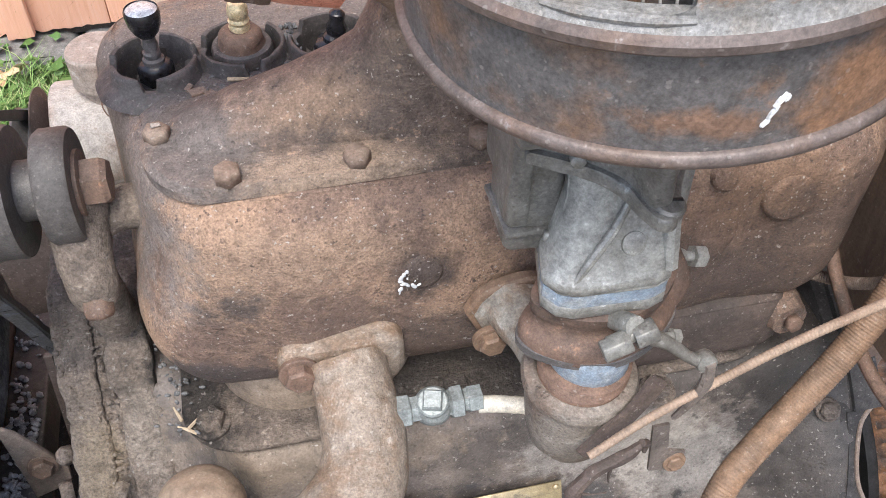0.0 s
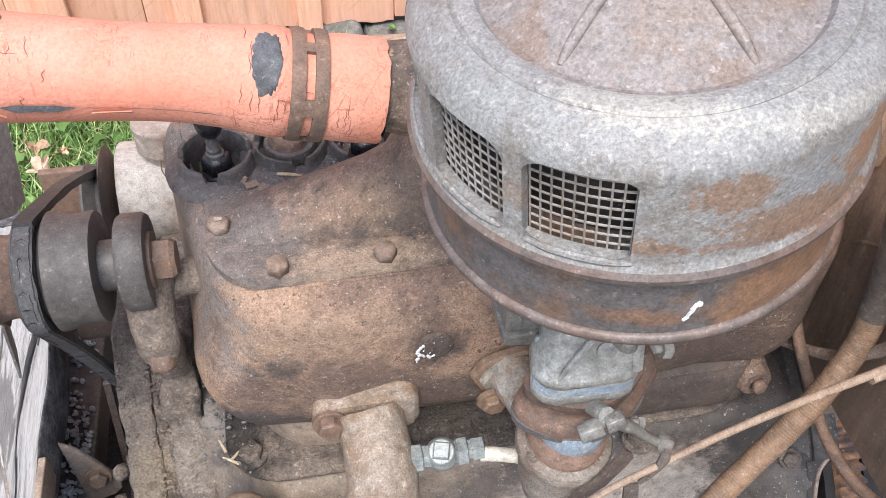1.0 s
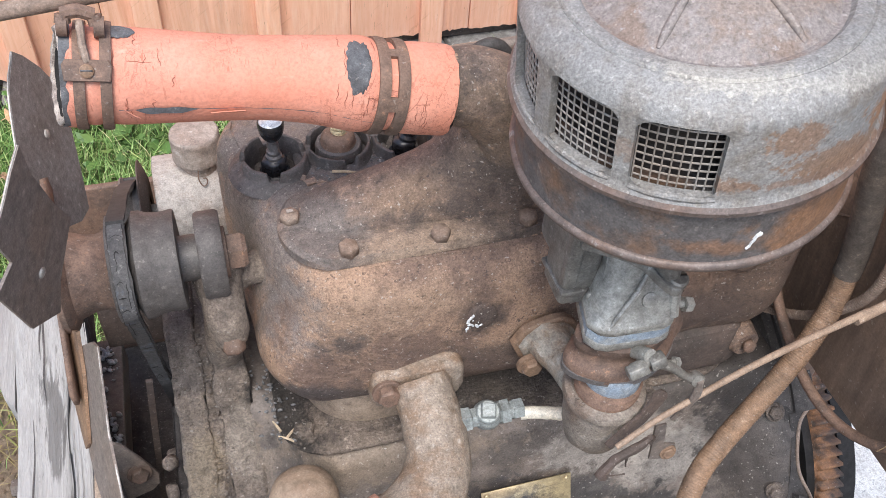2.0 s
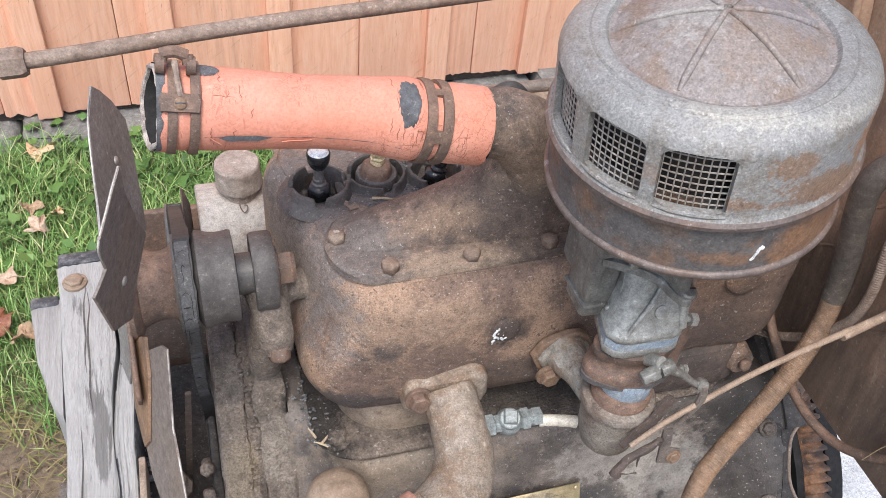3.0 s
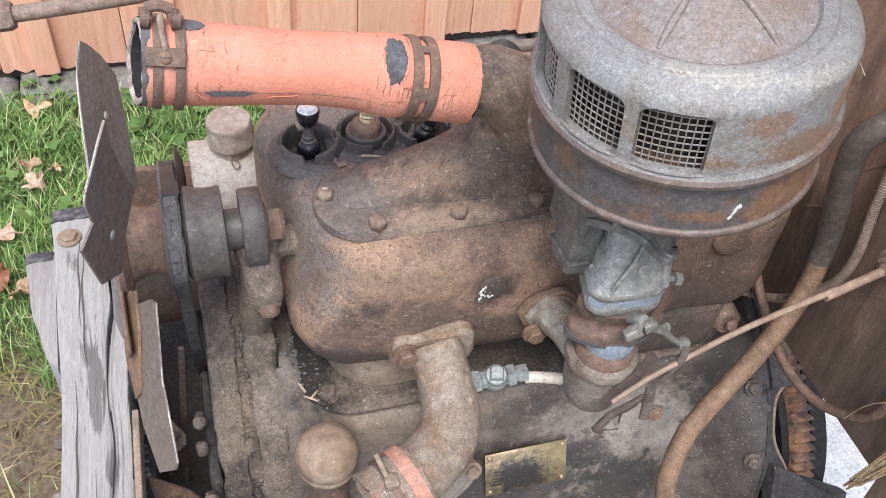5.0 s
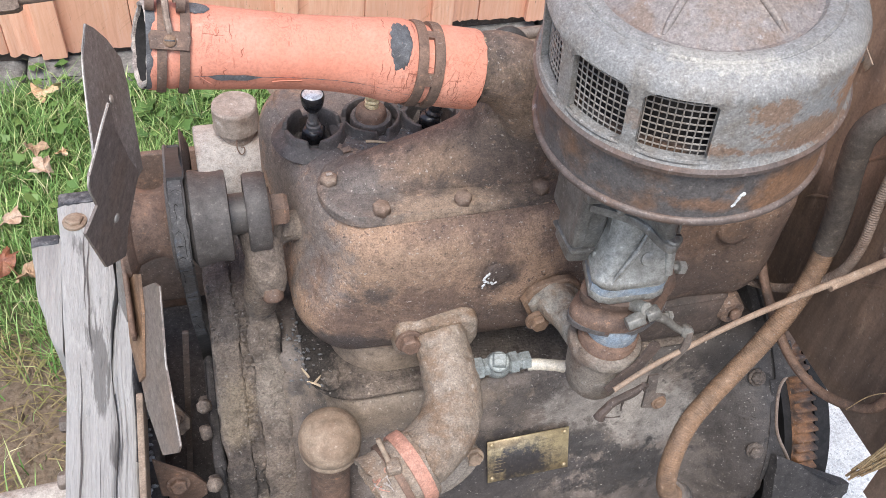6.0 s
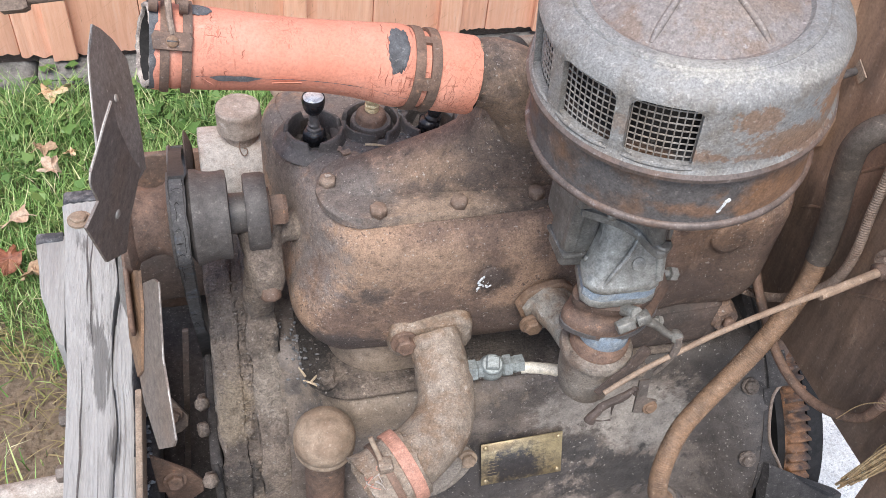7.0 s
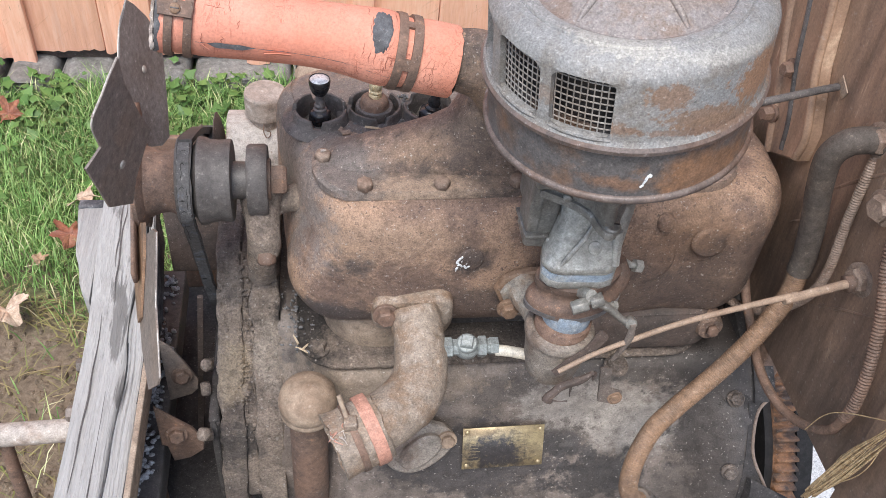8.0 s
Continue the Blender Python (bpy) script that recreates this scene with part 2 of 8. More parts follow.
LID = worn("air_cleaner_lid_steel", (0.232, 0.205, 0.192), (0.215, 0.162, 0.132), (0.285, 0.270, 0.262), grit=0.5, big=38, mid=170, fine=520, rough=0.62, metal=0.1, bump=0.6, dist=0.0012, cover=(0.46, 0.60), fleck=0.4, pits=0.35, pitscale=360, cloud=0.5, edge=0.3, ragged=90,
           stains_and_shade=[((0.0, -0.04, 0.135), (0.05, 0.03, 0.02), (0.245, 0.19, 0.155), 0.5), ((0.035, 0.0, 0.14), (0.03, 0.04, 0.02), (0.235, 0.225, 0.235), 0.6), ((-0.04, 0.0, 0.14), (0.03, 0.03, 0.02), (0.30, 0.285, 0.265), 0.6)])
BOWL = worn("air_cleaner_bowl_rusted_paint", (0.125, 0.118, 0.117), (0.215, 0.130, 0.085), (0.16, 0.12, 0.10), grit=0.5, big=18, mid=110, fine=500, rough=0.5, metal=0.15, bump=0.4, dist=0.001, cover=(0.48, 0.66), ragged=60, stains_and_shade=[((0.045, -0.10, 0.012), (0.055, 0.05, 0.022), (0.27, 0.15, 0.085), 0.8), ((-0.03, -0.10, 0.006), (0.03, 0.05, 0.008), (0.25, 0.14, 0.085), 0.7)])
RIM = worn("brown_grey_rolled_steel_rim", (0.15, 0.12, 0.108), (0.155, 0.10, 0.075), (0.235, 0.215, 0.205), grit=0.4, big=14, mid=90, fine=500, rough=0.5, metal=0.15, bump=0.3, dist=0.001)
FABRIC = worn("grey_rubberised_fabric", (0.115, 0.118, 0.125), (0.075, 0.075, 0.08), (0.19, 0.19, 0.195), big=30, mid=150, fine=700, rough=0.8, bump=0.6, dist=0.001)
BLUE_CLOTH = worn("bluish_belt_cloth", (0.085, 0.083, 0.084), (0.105, 0.12, 0.145), (0.17, 0.165, 0.16), big=45, mid=120, fine=500, rough=0.8, bump=0.6, dist=0.002, cover=(0.56, 0.66))
WIRE = worn("dull_steel_wire", (0.34, 0.32, 0.295), (0.26, 0.22, 0.185), (0.40, 0.38, 0.36), rough=0.5, metal=0.2)
BRASS = worn("tarnished_brass", (0.40, 0.32, 0.19), (0.33, 0.265, 0.165), (0.47, 0.40, 0.27), big=30, mid=140, fine=700, rough=0.4, metal=0.5, bump=0.15, dist=0.0006)
PLATE = worn("brass_plate_with_worn_black_print", (0.43, 0.345, 0.20), (0.36, 0.285, 0.17), (0.50, 0.42, 0.28), big=30, mid=160, fine=800, rough=0.4, metal=0.5, bump=0.12, dist=0.0005, edge=0.7, ragged=110, cloud=0.5, grit=0.3,
             stains_and_shade=[spot(0.150, 0.3675, 0.609, (0.050, 0.04, 0.031), (0.06, 0.058, 0.064), 0.97), spot(0.163, 0.3675, 0.595, (0.034, 0.04, 0.020), (0.07, 0.066, 0.07), 0.9), spot(0.125, 0.3675, 0.64, (0.03, 0.03, 0.008), (0.20, 0.145, 0.085), 0.7), spot(0.205, 0.3675, 0.588, (0.02, 0.03, 0.006), (0.22, 0.165, 0.10), 0.6)])
SLEEVE = worn("dusty_brown_black_rubber_sleeve", (0.082, 0.068, 0.058), (0.125, 0.098, 0.078), (0.15, 0.122, 0.10), big=12, mid=130, fine=500, rough=0.75, bump=0.4, dist=0.001, fleck=0.05)
FITTING = worn("grey_green_oxidised_brass", (0.26, 0.285, 0.28), (0.19, 0.205, 0.20), (0.37, 0.39, 0.385), big=40, mid=180, fine=700, rough=0.5, metal=0.3, bump=0.2, dist=0.0008)
WHITE_TUBE = worn("yellowed_white_plastic", (0.66, 0.62, 0.53), (0.55, 0.48, 0.38), (0.72, 0.70, 0.64), rough=0.5, bump=0.1)
WHITE = worn("white_painted_sheet", (0.75, 0.77, 0.78), (0.66, 0.68, 0.69), (0.8, 0.8, 0.8), rough=0.5, bump=0.1)
BAND = worn("faded_pink_rubber_band", (0.45, 0.23, 0.17), (0.37, 0.20, 0.15), (0.5, 0.3, 0.24), big=40, mid=160, fine=600, rough=0.7, bump=0.15)
# The single spot paints shade over the lower part of the bulkhead.
FIREWALL = worn("brown_rusted_bulkhead_paint", (0.235, 0.160, 0.118), (0.33, 0.217, 0.149), (0.40, 0.29, 0.205), grit=0.3, edge=0.9, ragged=14,
                stains_and_shade=[((0, -0.02, 0.04), (0.2, 0.34, 0.15), (0.13, 0.095, 0.076), 0.75)], big=3.5, mid=26, fine=300, rough=0.5, bump=0.2, dist=0.001, stretch=(1, 2.6, 0.4))
ARM = worn("pale_grey_dust_over_rust", (0.29, 0.265, 0.225), (0.24, 0.175, 0.125), (0.36, 0.33, 0.29), big=26, mid=90, fine=450, rough=0.75, bump=0.6, dist=0.002, cover=(0.48, 0.62), grit=0.5)
GEAR = worn("oily_orange_brown_rust", (0.235, 0.115, 0.055), (0.075, 0.05, 0.038), (0.30, 0.15, 0.07), big=22, mid=90, fine=500, rough=0.6, bump=0.4, dist=0.0015, cover=(0.45, 0.58))
HEMP = worn("yellow_frayed_hemp", (0.50, 0.37, 0.21), (0.38, 0.26, 0.14), (0.60, 0.48, 0.31), big=40, mid=120, fine=500, rough=0.85)
SPECKLED_WHITE = worn("speckled_white_sheet", (0.62, 0.65, 0.66), (0.50, 0.53, 0.55), (0.28, 0.31, 0.33), big=20, mid=150, fine=500, rough=0.5, bump=0.1, specks=(0.56, 0.62), fleck=0.3)
STONE = worn("grey_foundation_stone", (0.20, 0.195, 0.185), (0.13, 0.125, 0.115), (0.30, 0.29, 0.275), big=9, mid=60, fine=300, rough=0.9, bump=0.6, dist=0.006)
LEAF_ORANGE = worn("dry_orange_tan_leaf", (0.52, 0.33, 0.19), (0.60, 0.46, 0.32), (0.30, 0.15, 0.08), big=40, mid=110, fine=500, rough=0.8, bump=0.3)
LEAF_BROWN = worn("dull_brown_leaf", (0.37, 0.25, 0.16), (0.28, 0.20, 0.12), (0.45, 0.34, 0.24), big=40, mid=110, fine=500, rough=0.8, bump=0.3)
LEAF_TAN = worn("dry_tan_leaf", (0.47, 0.37, 0.285), (0.40, 0.28, 0.20), (0.27, 0.165, 0.11), big=40, mid=110, fine=500, rough=0.8, bump=0.3)
LEAF_RED = worn("dry_reddish_brown_leaf", (0.20, 0.075, 0.045), (0.26, 0.11, 0.06), (0.13, 0.05, 0.03), big=30, mid=120, fine=500, rough=0.6, bump=0.3)
ELBOW = worn("grey_and_rust_speckled_iron", (0.272, 0.222, 0.178), (0.218, 0.15, 0.103), (0.35, 0.305, 0.262), grit=0.55, pits=0.3, fleck=0.45, pitscale=420, big=26, mid=120, fine=520, rough=0.6, bump=0.8, dist=0.002, cover=(0.46, 0.60), specks=(0.60, 0.72))
DUSTCAP = worn("dusty_tan_rusted_cap", (0.29, 0.222, 0.165), (0.23, 0.162, 0.115), (0.335, 0.272, 0.218), grit=0.25, big=16, mid=80, fine=450, rough=0.75, bump=0.25, dist=0.0015)
RODMAT = worn("pitted_rusty_brown_rod", (0.25, 0.188, 0.148), (0.19, 0.13, 0.098), (0.33, 0.27, 0.225), grit=0.4, big=20, mid=140, fine=500, rough=0.7, bump=0.5, dist=0.002)
CRACK = worn("dark_red_rubber_crack", (0.30, 0.105, 0.068), (0.22, 0.075, 0.05), (0.35, 0.14, 0.095), rough=0.8)
FIBRE = worn("pale_frayed_fabric_edge", (0.42, 0.37, 0.33), (0.25, 0.21, 0.19), (0.5, 0.46, 0.42), big=60, mid=200, fine=800, rough=0.9)
TWIG = worn("pale_dry_straw", (0.46, 0.37, 0.26), (0.36, 0.275, 0.18), (0.52, 0.45, 0.35), rough=0.8)
FAINT = worn("faded_print", (0.26, 0.21, 0.13), (0.31, 0.25, 0.155), (0.2, 0.165, 0.11), rough=0.5, metal=0.4)
BLACK_TIMBER = worn("black_timber_end_and_side", (0.05, 0.052, 0.06), (0.16, 0.16, 0.165), (0.03, 0.03, 0.033), big=30, mid=120, fine=500, rough=0.7, bump=0.5, dist=0.003)
CABLE = worn("pale_worn_cable_sheath", (0.315, 0.232, 0.172), (0.23, 0.16, 0.115), (0.38, 0.31, 0.255), grit=0.4, big=30, mid=120, fine=600, rough=0.7, bump=0.3, dist=0.001)
BLADE_BROWN = worn("dark_brown_rusted_sheet", (0.195, 0.165, 0.148), (0.205, 0.16, 0.133), (0.26, 0.215, 0.19), grit=0.4, big=16, mid=120, fine=600, rough=0.6, metal=0.1, bump=0.3, dist=0.001)
GENCAP = worn("dull_grey_brown_cap_steel", (0.36, 0.305, 0.265), (0.30, 0.24, 0.20), (0.47, 0.44, 0.415), grit=0.4, big=30, mid=90, fine=500, rough=0.6, metal=0.1, bump=0.3, dist=0.001)
BRASS_BRIGHT = worn("worn_bright_brass", (0.74, 0.62, 0.40), (0.55, 0.43, 0.24), (0.82, 0.75, 0.58), big=160, mid=200, fine=700, rough=0.4, metal=0.4, bump=0.1, dist=0.0005)
CLOD = worn("loose_brown_earth", (0.17, 0.13, 0.09), (0.11, 0.085, 0.06), (0.25, 0.20, 0.15), big=20, mid=90, fine=300, rough=0.95, bump=0.8, dist=0.004)
PIPEMAT = worn("pale_rusty_steel_pipe", (0.37, 0.33, 0.295), (0.29, 0.22, 0.175), (0.46, 0.43, 0.405), grit=0.4, big=22, mid=100, fine=450, rough=0.65, bump=0.4, dist=0.002)
WELL = worn("oily_grey_brown_iron", (0.105, 0.092, 0.087), (0.07, 0.063, 0.06), (0.15, 0.13, 0.12), big=20, mid=120, fine=500, rough=0.55, bump=0.5, dist=0.002)
NECK = worn("tan_dusty_cast_iron", (0.33, 0.26, 0.20), (0.25, 0.19, 0.145), (0.37, 0.305, 0.25), grit=0.45, big=14, mid=80, fine=450, rough=0.8, bump=0.5, dist=0.003, pits=0.3)
FOOT = worn("dark_brown_oily_casting", (0.085, 0.062, 0.052), (0.06, 0.048, 0.042), (0.13, 0.095, 0.076), big=14, mid=110, fine=500, rough=0.7, bump=0.5, dist=0.002)
PULLEY = worn("oily_black_brown_iron", (0.092, 0.084, 0.080), (0.068, 0.061, 0.058), (0.135, 0.122, 0.114), big=16, mid=110, fine=600, rough=0.55, bump=0.4, dist=0.002, fleck=0.12)
# The whitish base colour holds the sky reflected in the glassy knob top.
BRIGHT = worn("glass_with_painted_sky_glint", (0.66, 0.68, 0.70), (0.45, 0.46, 0.48), (0.80, 0.80, 0.80), big=160, mid=400, fine=900, rough=0.2, metal=0.25, bump=0.1, dist=0.0005, fleck=0.0)
SOOT = worn("sooty_oily_iron", (0.052, 0.047, 0.045), (0.034, 0.031, 0.030), (0.10, 0.09, 0.085), big=20, mid=120, fine=500, rough=0.95, bump=0.5, dist=0.002)
CUPMAT = worn("grey_brown_greasy_iron", (0.235, 0.205, 0.175), (0.16, 0.12, 0.095), (0.30, 0.28, 0.255), pits=0.7, pitscale=300, grit=0.55, big=24, mid=90, fine=500, rough=0.55, bump=0.8, dist=0.002)
OILBLACK = worn("wet_oily_black_enamel", (0.016, 0.016, 0.018), (0.03, 0.03, 0.034), (0.05, 0.05, 0.055), big=60, mid=160, fine=500, rough=0.16, bump=0.35, dist=0.0012, fleck=0.05)
BORE = worn("black_rubber_bore", (0.014, 0.013, 0.013), (0.022, 0.02, 0.02), (0.03, 0.028, 0.028), big=30, mid=120, fine=500, rough=0.9, bump=0.3, dist=0.001, fleck=0.0)
GRAVEL = worn("pale_grey_crushed_stone", (0.50, 0.51, 0.54), (0.32, 0.325, 0.34), (0.62, 0.63, 0.65), big=60, mid=200, fine=600, rough=0.8)
DIRTBITS = worn("dark_grit_and_gravel", (0.18, 0.18, 0.18), (0.085, 0.085, 0.087), (0.36, 0.36, 0.36), big=60, mid=200, fine=600, rough=0.85)


def mat_fence():
    m, nt, b, v = mat_base("faded_orange_fence_paint", 0.75)
    info = nt.nodes.new("ShaderNodeObjectInfo")
    n1 = tex_noise(nt, v, 5, 5, 0.6)
    n2 = tex_noise(nt, v, 22, 6, 0.65, (6, 6, 0.5))
    c = ramp(nt, n2, [(0.25, (0.76, 0.385, 0.25)), (0.5, (0.88, 0.485, 0.335)), (0.75, (0.91, 0.575, 0.435))])
    c = mixed(nt, ramp(nt, n1, [(0.45, grey(0)), (0.7, grey(0.55))]), c, (0.78, 0.405, 0.275))
    mp = nt.nodes.new("ShaderNodeMapping")
    mp.inputs["Rotation"].default_value = (0, radians(38), 0)
    nt.links.new(mixed(nt, 0.10, v, ramp(nt, tex_noise(nt, v, 3, 2), [(0, grey(-1)), (1, grey(1))]), "ADD"), mp.inputs["Vector"])
    grainline = ramp(nt, tex_noise(nt, mp.outputs["Vector"], 34, 3, 0.6, (0.25, 1, 4)), [(0.62, grey(0)), (0.70, grey(0.28))])
    c = mixed(nt, grainline, c, (0.52, 0.24, 0.14))
    scratch = ramp(nt, tex_noise(nt, v, 60, 4, 0.7, (5, 5, 0.35)), [(0.66, grey(0)), (0.72, grey(1))])
    c = mixed(nt, scratch, c, (0.28, 0.13, 0.07))
    bare = ramp(nt, tex_noise(nt, v, 42, 5, 0.7, (2, 2, 0.8)), [(0.70, grey(0)), (0.74, grey(1))])
    c = mixed(nt, bare, c, (0.62, 0.50, 0.38))
    tone = ramp(nt, info.outputs["Random"], [(0, grey(0.94)), (1, grey(1.10))])
    c = mixed(nt, 1.0, c, tone, "MULTIPLY")
    nt.links.new(c, b.inputs["Base Color"])
    add_bump(nt, b, n2, 0.5, 0.003)
    return m


def mat_hose():
    m, nt, b, v = mat_base("cracked_red_orange_rubber", 0.75)
    n1 = tex_noise(nt, v, 14, 5, 0.6)
    n3 = tex_noise(nt, v, 380, 3, 0.6)
    c = ramp(nt, n1, [(0.3, (0.58, 0.215, 0.138)), (0.55, (0.615, 0.262, 0.183)), (0.75, (0.655, 0.325, 0.24))])
    vo = nt.nodes.new("ShaderNodeTexVoronoi")
    vo.feature = "DISTANCE_TO_EDGE"
    vo.inputs["Scale"].default_value = 75
    warp = mixed(nt, 0.12, v, ramp(nt, tex_noise(nt, v, 60, 4), [(0, grey(-0.5)), (1, grey(0.5))]), "ADD")
    nt.links.new(warp, vo.inputs["Vector"])
    crack = ramp(nt, vo.outputs["Distance"], [(0.0, grey(1)), (0.05, grey(0))])
    where = ramp(nt, tex_noise(nt, v, 11, 3), [(0.46, grey(0)), (0.62, grey(0.6))])
    scuff = ramp(nt, tex_noise(nt, v, 55, 4, 0.7, (0.4, 1, 1)), [(0.60, grey(0)), (0.72, grey(0.6))])
    c = mixed(nt, scuff, c, (0.69, 0.42, 0.33))
    c = mixed(nt, mixed(nt, 1.0, crack, where, "MULTIPLY"), c, (0.17, 0.045, 0.025))
    hair = ramp(nt, tex_noise(nt, v, 120, 3, 0.6, (5, 0.7, 0.7)), [(0.60, grey(0)), (0.66, grey(0.75))])
    hair = mixed(nt, 1.0, hair, ramp(nt, tex_noise(nt, v, 24, 3), [(0.45, grey(0)), (0.58, grey(1))]), "MULTIPLY")
    c = mixed(nt, hair, c, (0.40, 0.13, 0.08))
    c = mixed(nt, 0.5, c, ramp(nt, n3, [(0.3, grey(0.72)), (0.6, grey(1.12))]), "MULTIPLY")
    nt.links.new(c, b.inputs["Base Color"])
    add_bump(nt, b, n3, 0.4, 0.0015)
    return m


def mat_wood():
    m, nt, b, v = mat_base("grey_weathered_timber", 0.85)
    n1 = tex_noise(nt, v, 30, 6, 0.65, (6, 0.35, 6))
    n2 = tex_noise(nt, v, 9, 4, 0.6)
    n3 = tex_noise(nt, v, 90, 4, 0.7, (7, 0.25, 7))
    c = ramp(nt, n1, [(0.25, (0.27, 0.267, 0.26)), (0.48, (0.345, 0.341, 0.332)), (0.72, (0.405, 0.40, 0.392))])
    c = mixed(nt, ramp(nt, n2, [(0.55, grey(0)), (0.7, grey(0.55))]), c, (0.30, 0.29, 0.28))
    c = mixed(nt, ramp(nt, n3, [(0.60, grey(0)), (0.70, grey(0.6))]), c, (0.17, 0.16, 0.15))
    c = mixed(nt, ramp(nt, tex_noise(nt, v, 200, 3, 0.6, (3, 0.3, 3)), [(0.50, grey(0)), (0.68, grey(0.3))]), c, (0.50, 0.495, 0.485))
    for px, py, rx, ry in ((-0.361, 0.575, 0.013, 0.085), (-0.369, 0.615, 0.009, 0.03), (-0.343, 0.445, 0.009, 0.035), (-0.385, 0.77, 0.008, 0.04)):
        mp = nt.nodes.new("ShaderNodeMapping")
        mp.vector_type = "TEXTURE"
        mp.inputs["Location"].default_value = (px + 0.36, py - 0.40, 0.12)
        mp.inputs["Scale"].default_value = (rx, ry, 0.05)
        nt.links.new(v, mp.inputs["Vector"])
        ln = nt.nodes.new("ShaderNodeVectorMath")
        ln.operation = "LENGTH"
        nt.links.new(mp.outputs["Vector"], ln.inputs[0])
        ad = nt.nodes.new("ShaderNodeMath")
        ad.operation = "MULTIPLY_ADD"
        ad.inputs[1].default_value = 2.6
        nt.links.new(n1, ad.inputs[0])
        nt.links.new(ln.outputs["Value"], ad.inputs[2])
        c = mixed(nt, stain_shade_mask(nt, ad.outputs[0], 0.85, 0.3), c, (0.135, 0.13, 0.125))
    nt.links.new(c, b.inputs["Base Color"])
    add_bump(nt, b, n1, 0.9, 0.006)
    return m


def mat_ground():
    m, nt, b, v = mat_base("earth_with_thin_grass", 0.95)
    n1 = tex_noise(nt, v, 3, 6, 0.65)
    n2 = tex_noise(nt, v, 60, 6, 0.7)
    earth = ramp(nt, n2, [(0.3, (0.10, 0.075, 0.05)), (0.55, (0.20, 0.155, 0.11)), (0.8, (0.29, 0.235, 0.18))])
    turf = ramp(nt, n2, [(0.3, (0.06, 0.085, 0.03)), (0.6, (0.13, 0.17, 0.06)), (0.8, (0.23, 0.22, 0.11))])
    sep = nt.nodes.new("ShaderNodeSeparateXYZ")
    nt.links.new(v, sep.inputs[0])
    edge = nt.nodes.new("ShaderNodeMath")
    edge.operation = "MULTIPLY_ADD"
    edge.inputs[1].default_value = 0.5
    nt.links.new(n1, edge.inputs[0])
    nt.links.new(sep.outputs["Y"], edge.inputs[2])
    rng = nt.nodes.new("ShaderNodeMapRange")
    rng.inputs["From Min"].default_value = 1.32
    rng.inputs["From Max"].default_value = 1.55
    nt.links.new(edge.outputs[0], rng.inputs["Value"])
    c = mixed(nt, rng.outputs["Result"], earth, turf)
    nt.links.new(c, b.inputs["Base Color"])
    add_bump(nt, b, n2, 0.8, 0.015)
    return m


def mat_grass(name, stops, rough=0.6):
    m, nt, b, v = mat_base(name, rough)
    geo = nt.nodes.new("ShaderNodeNewGeometry")
    c = ramp(nt, geo.outputs["Random Per Island"], stops)
    big = ramp(nt, tex_noise(nt, v, 6, 3), [(0.3, grey(0.75)), (0.7, grey(1.2))])
    c = mixed(nt, 1.0, c, big, "MULTIPLY")
    nt.links.new(c, b.inputs["Base Color"])
    b.inputs["Specular IOR Level"].default_value = 0.3
    return m


FENCE, HOSE, WOOD, GROUND = mat_fence(), mat_hose(), mat_wood(), mat_ground()
GRASS = mat_grass("green_grass", [(0.0, (0.07, 0.165, 0.038)), (0.35, (0.165, 0.305, 0.085)), (0.74, (0.27, 0.42, 0.15)), (0.92, (0.44, 0.50, 0.22)), (1.0, (0.58, 0.55, 0.36))])
STRAW = mat_grass("dry_straw", [(0.0, (0.30, 0.24, 0.13)), (0.5, (0.24, 0.21, 0.09)), (1.0, (0.15, 0.18, 0.05))])
WEED = mat_grass("green_weed_leaf", [(0.0, (0.05, 0.11, 0.03)), (0.6, (0.085, 0.17, 0.045)), (1.0, (0.14, 0.23, 0.07))], 0.5)


# ---------- builders ----------
ORIGIN = {}


def thing(name, loc, label, category, group="", kind=""):
    """An Empty at the thing's base, that parents its parts."""
    ob = new(name)
    ob.empty_display_size = 0.03
    ob.location = loc
    ORIGIN[ob] = Vector(loc)
    return tagged(ob, label, category, group, kind)


def part(name, bm, material, parent=None, label="", smooth=40, loc=None):
    """Links a bmesh that was built in world places as one mesh object, under its thing or part."""
    o = ORIGIN[parent] if parent else Vector(loc or (0, 0, 0))
    bmesh.ops.translate(bm, verts=bm.verts, vec=-o)
    bmesh.ops.recalc_face_normals(bm, faces=bm.faces)
    me = bpy.data.meshes.new(name)
    lim = math.cos(radians(smooth))
    for e in bm.edges:
        if len(e.link_faces) == 2:
            e.smooth = e.link_faces[0].normal.dot(e.link_faces[1].normal) > lim
    bm.to_mesh(me)
    bm.free()
    me.polygons.foreach_set("use_smooth", [True] * len(me.polygons))
    for mt in material if isinstance(material, (list, tuple)) else [material]:
        me.materials.append(mt)
    ob = new(name, me)
    if parent:
        ob.parent = parent
    else:
        ob.location = o
    ORIGIN[ob] = o
    if label:
        ob["label"] = label
    return ob


def single(name, bm, material, loc, label, category, group="", kind="", smooth=40):
    return tagged(part(name, bm, material, None, "", smooth, loc), label, category, group, kind)


def basis(axis):
    a = Vector(axis).normalized()
    h = Vector((0, 0, 1)) if abs(a.z) < 0.9 else Vector((0, 1, 0))
    u = h.cross(a).normalized()
    return u, a.cross(u).normalized(), a


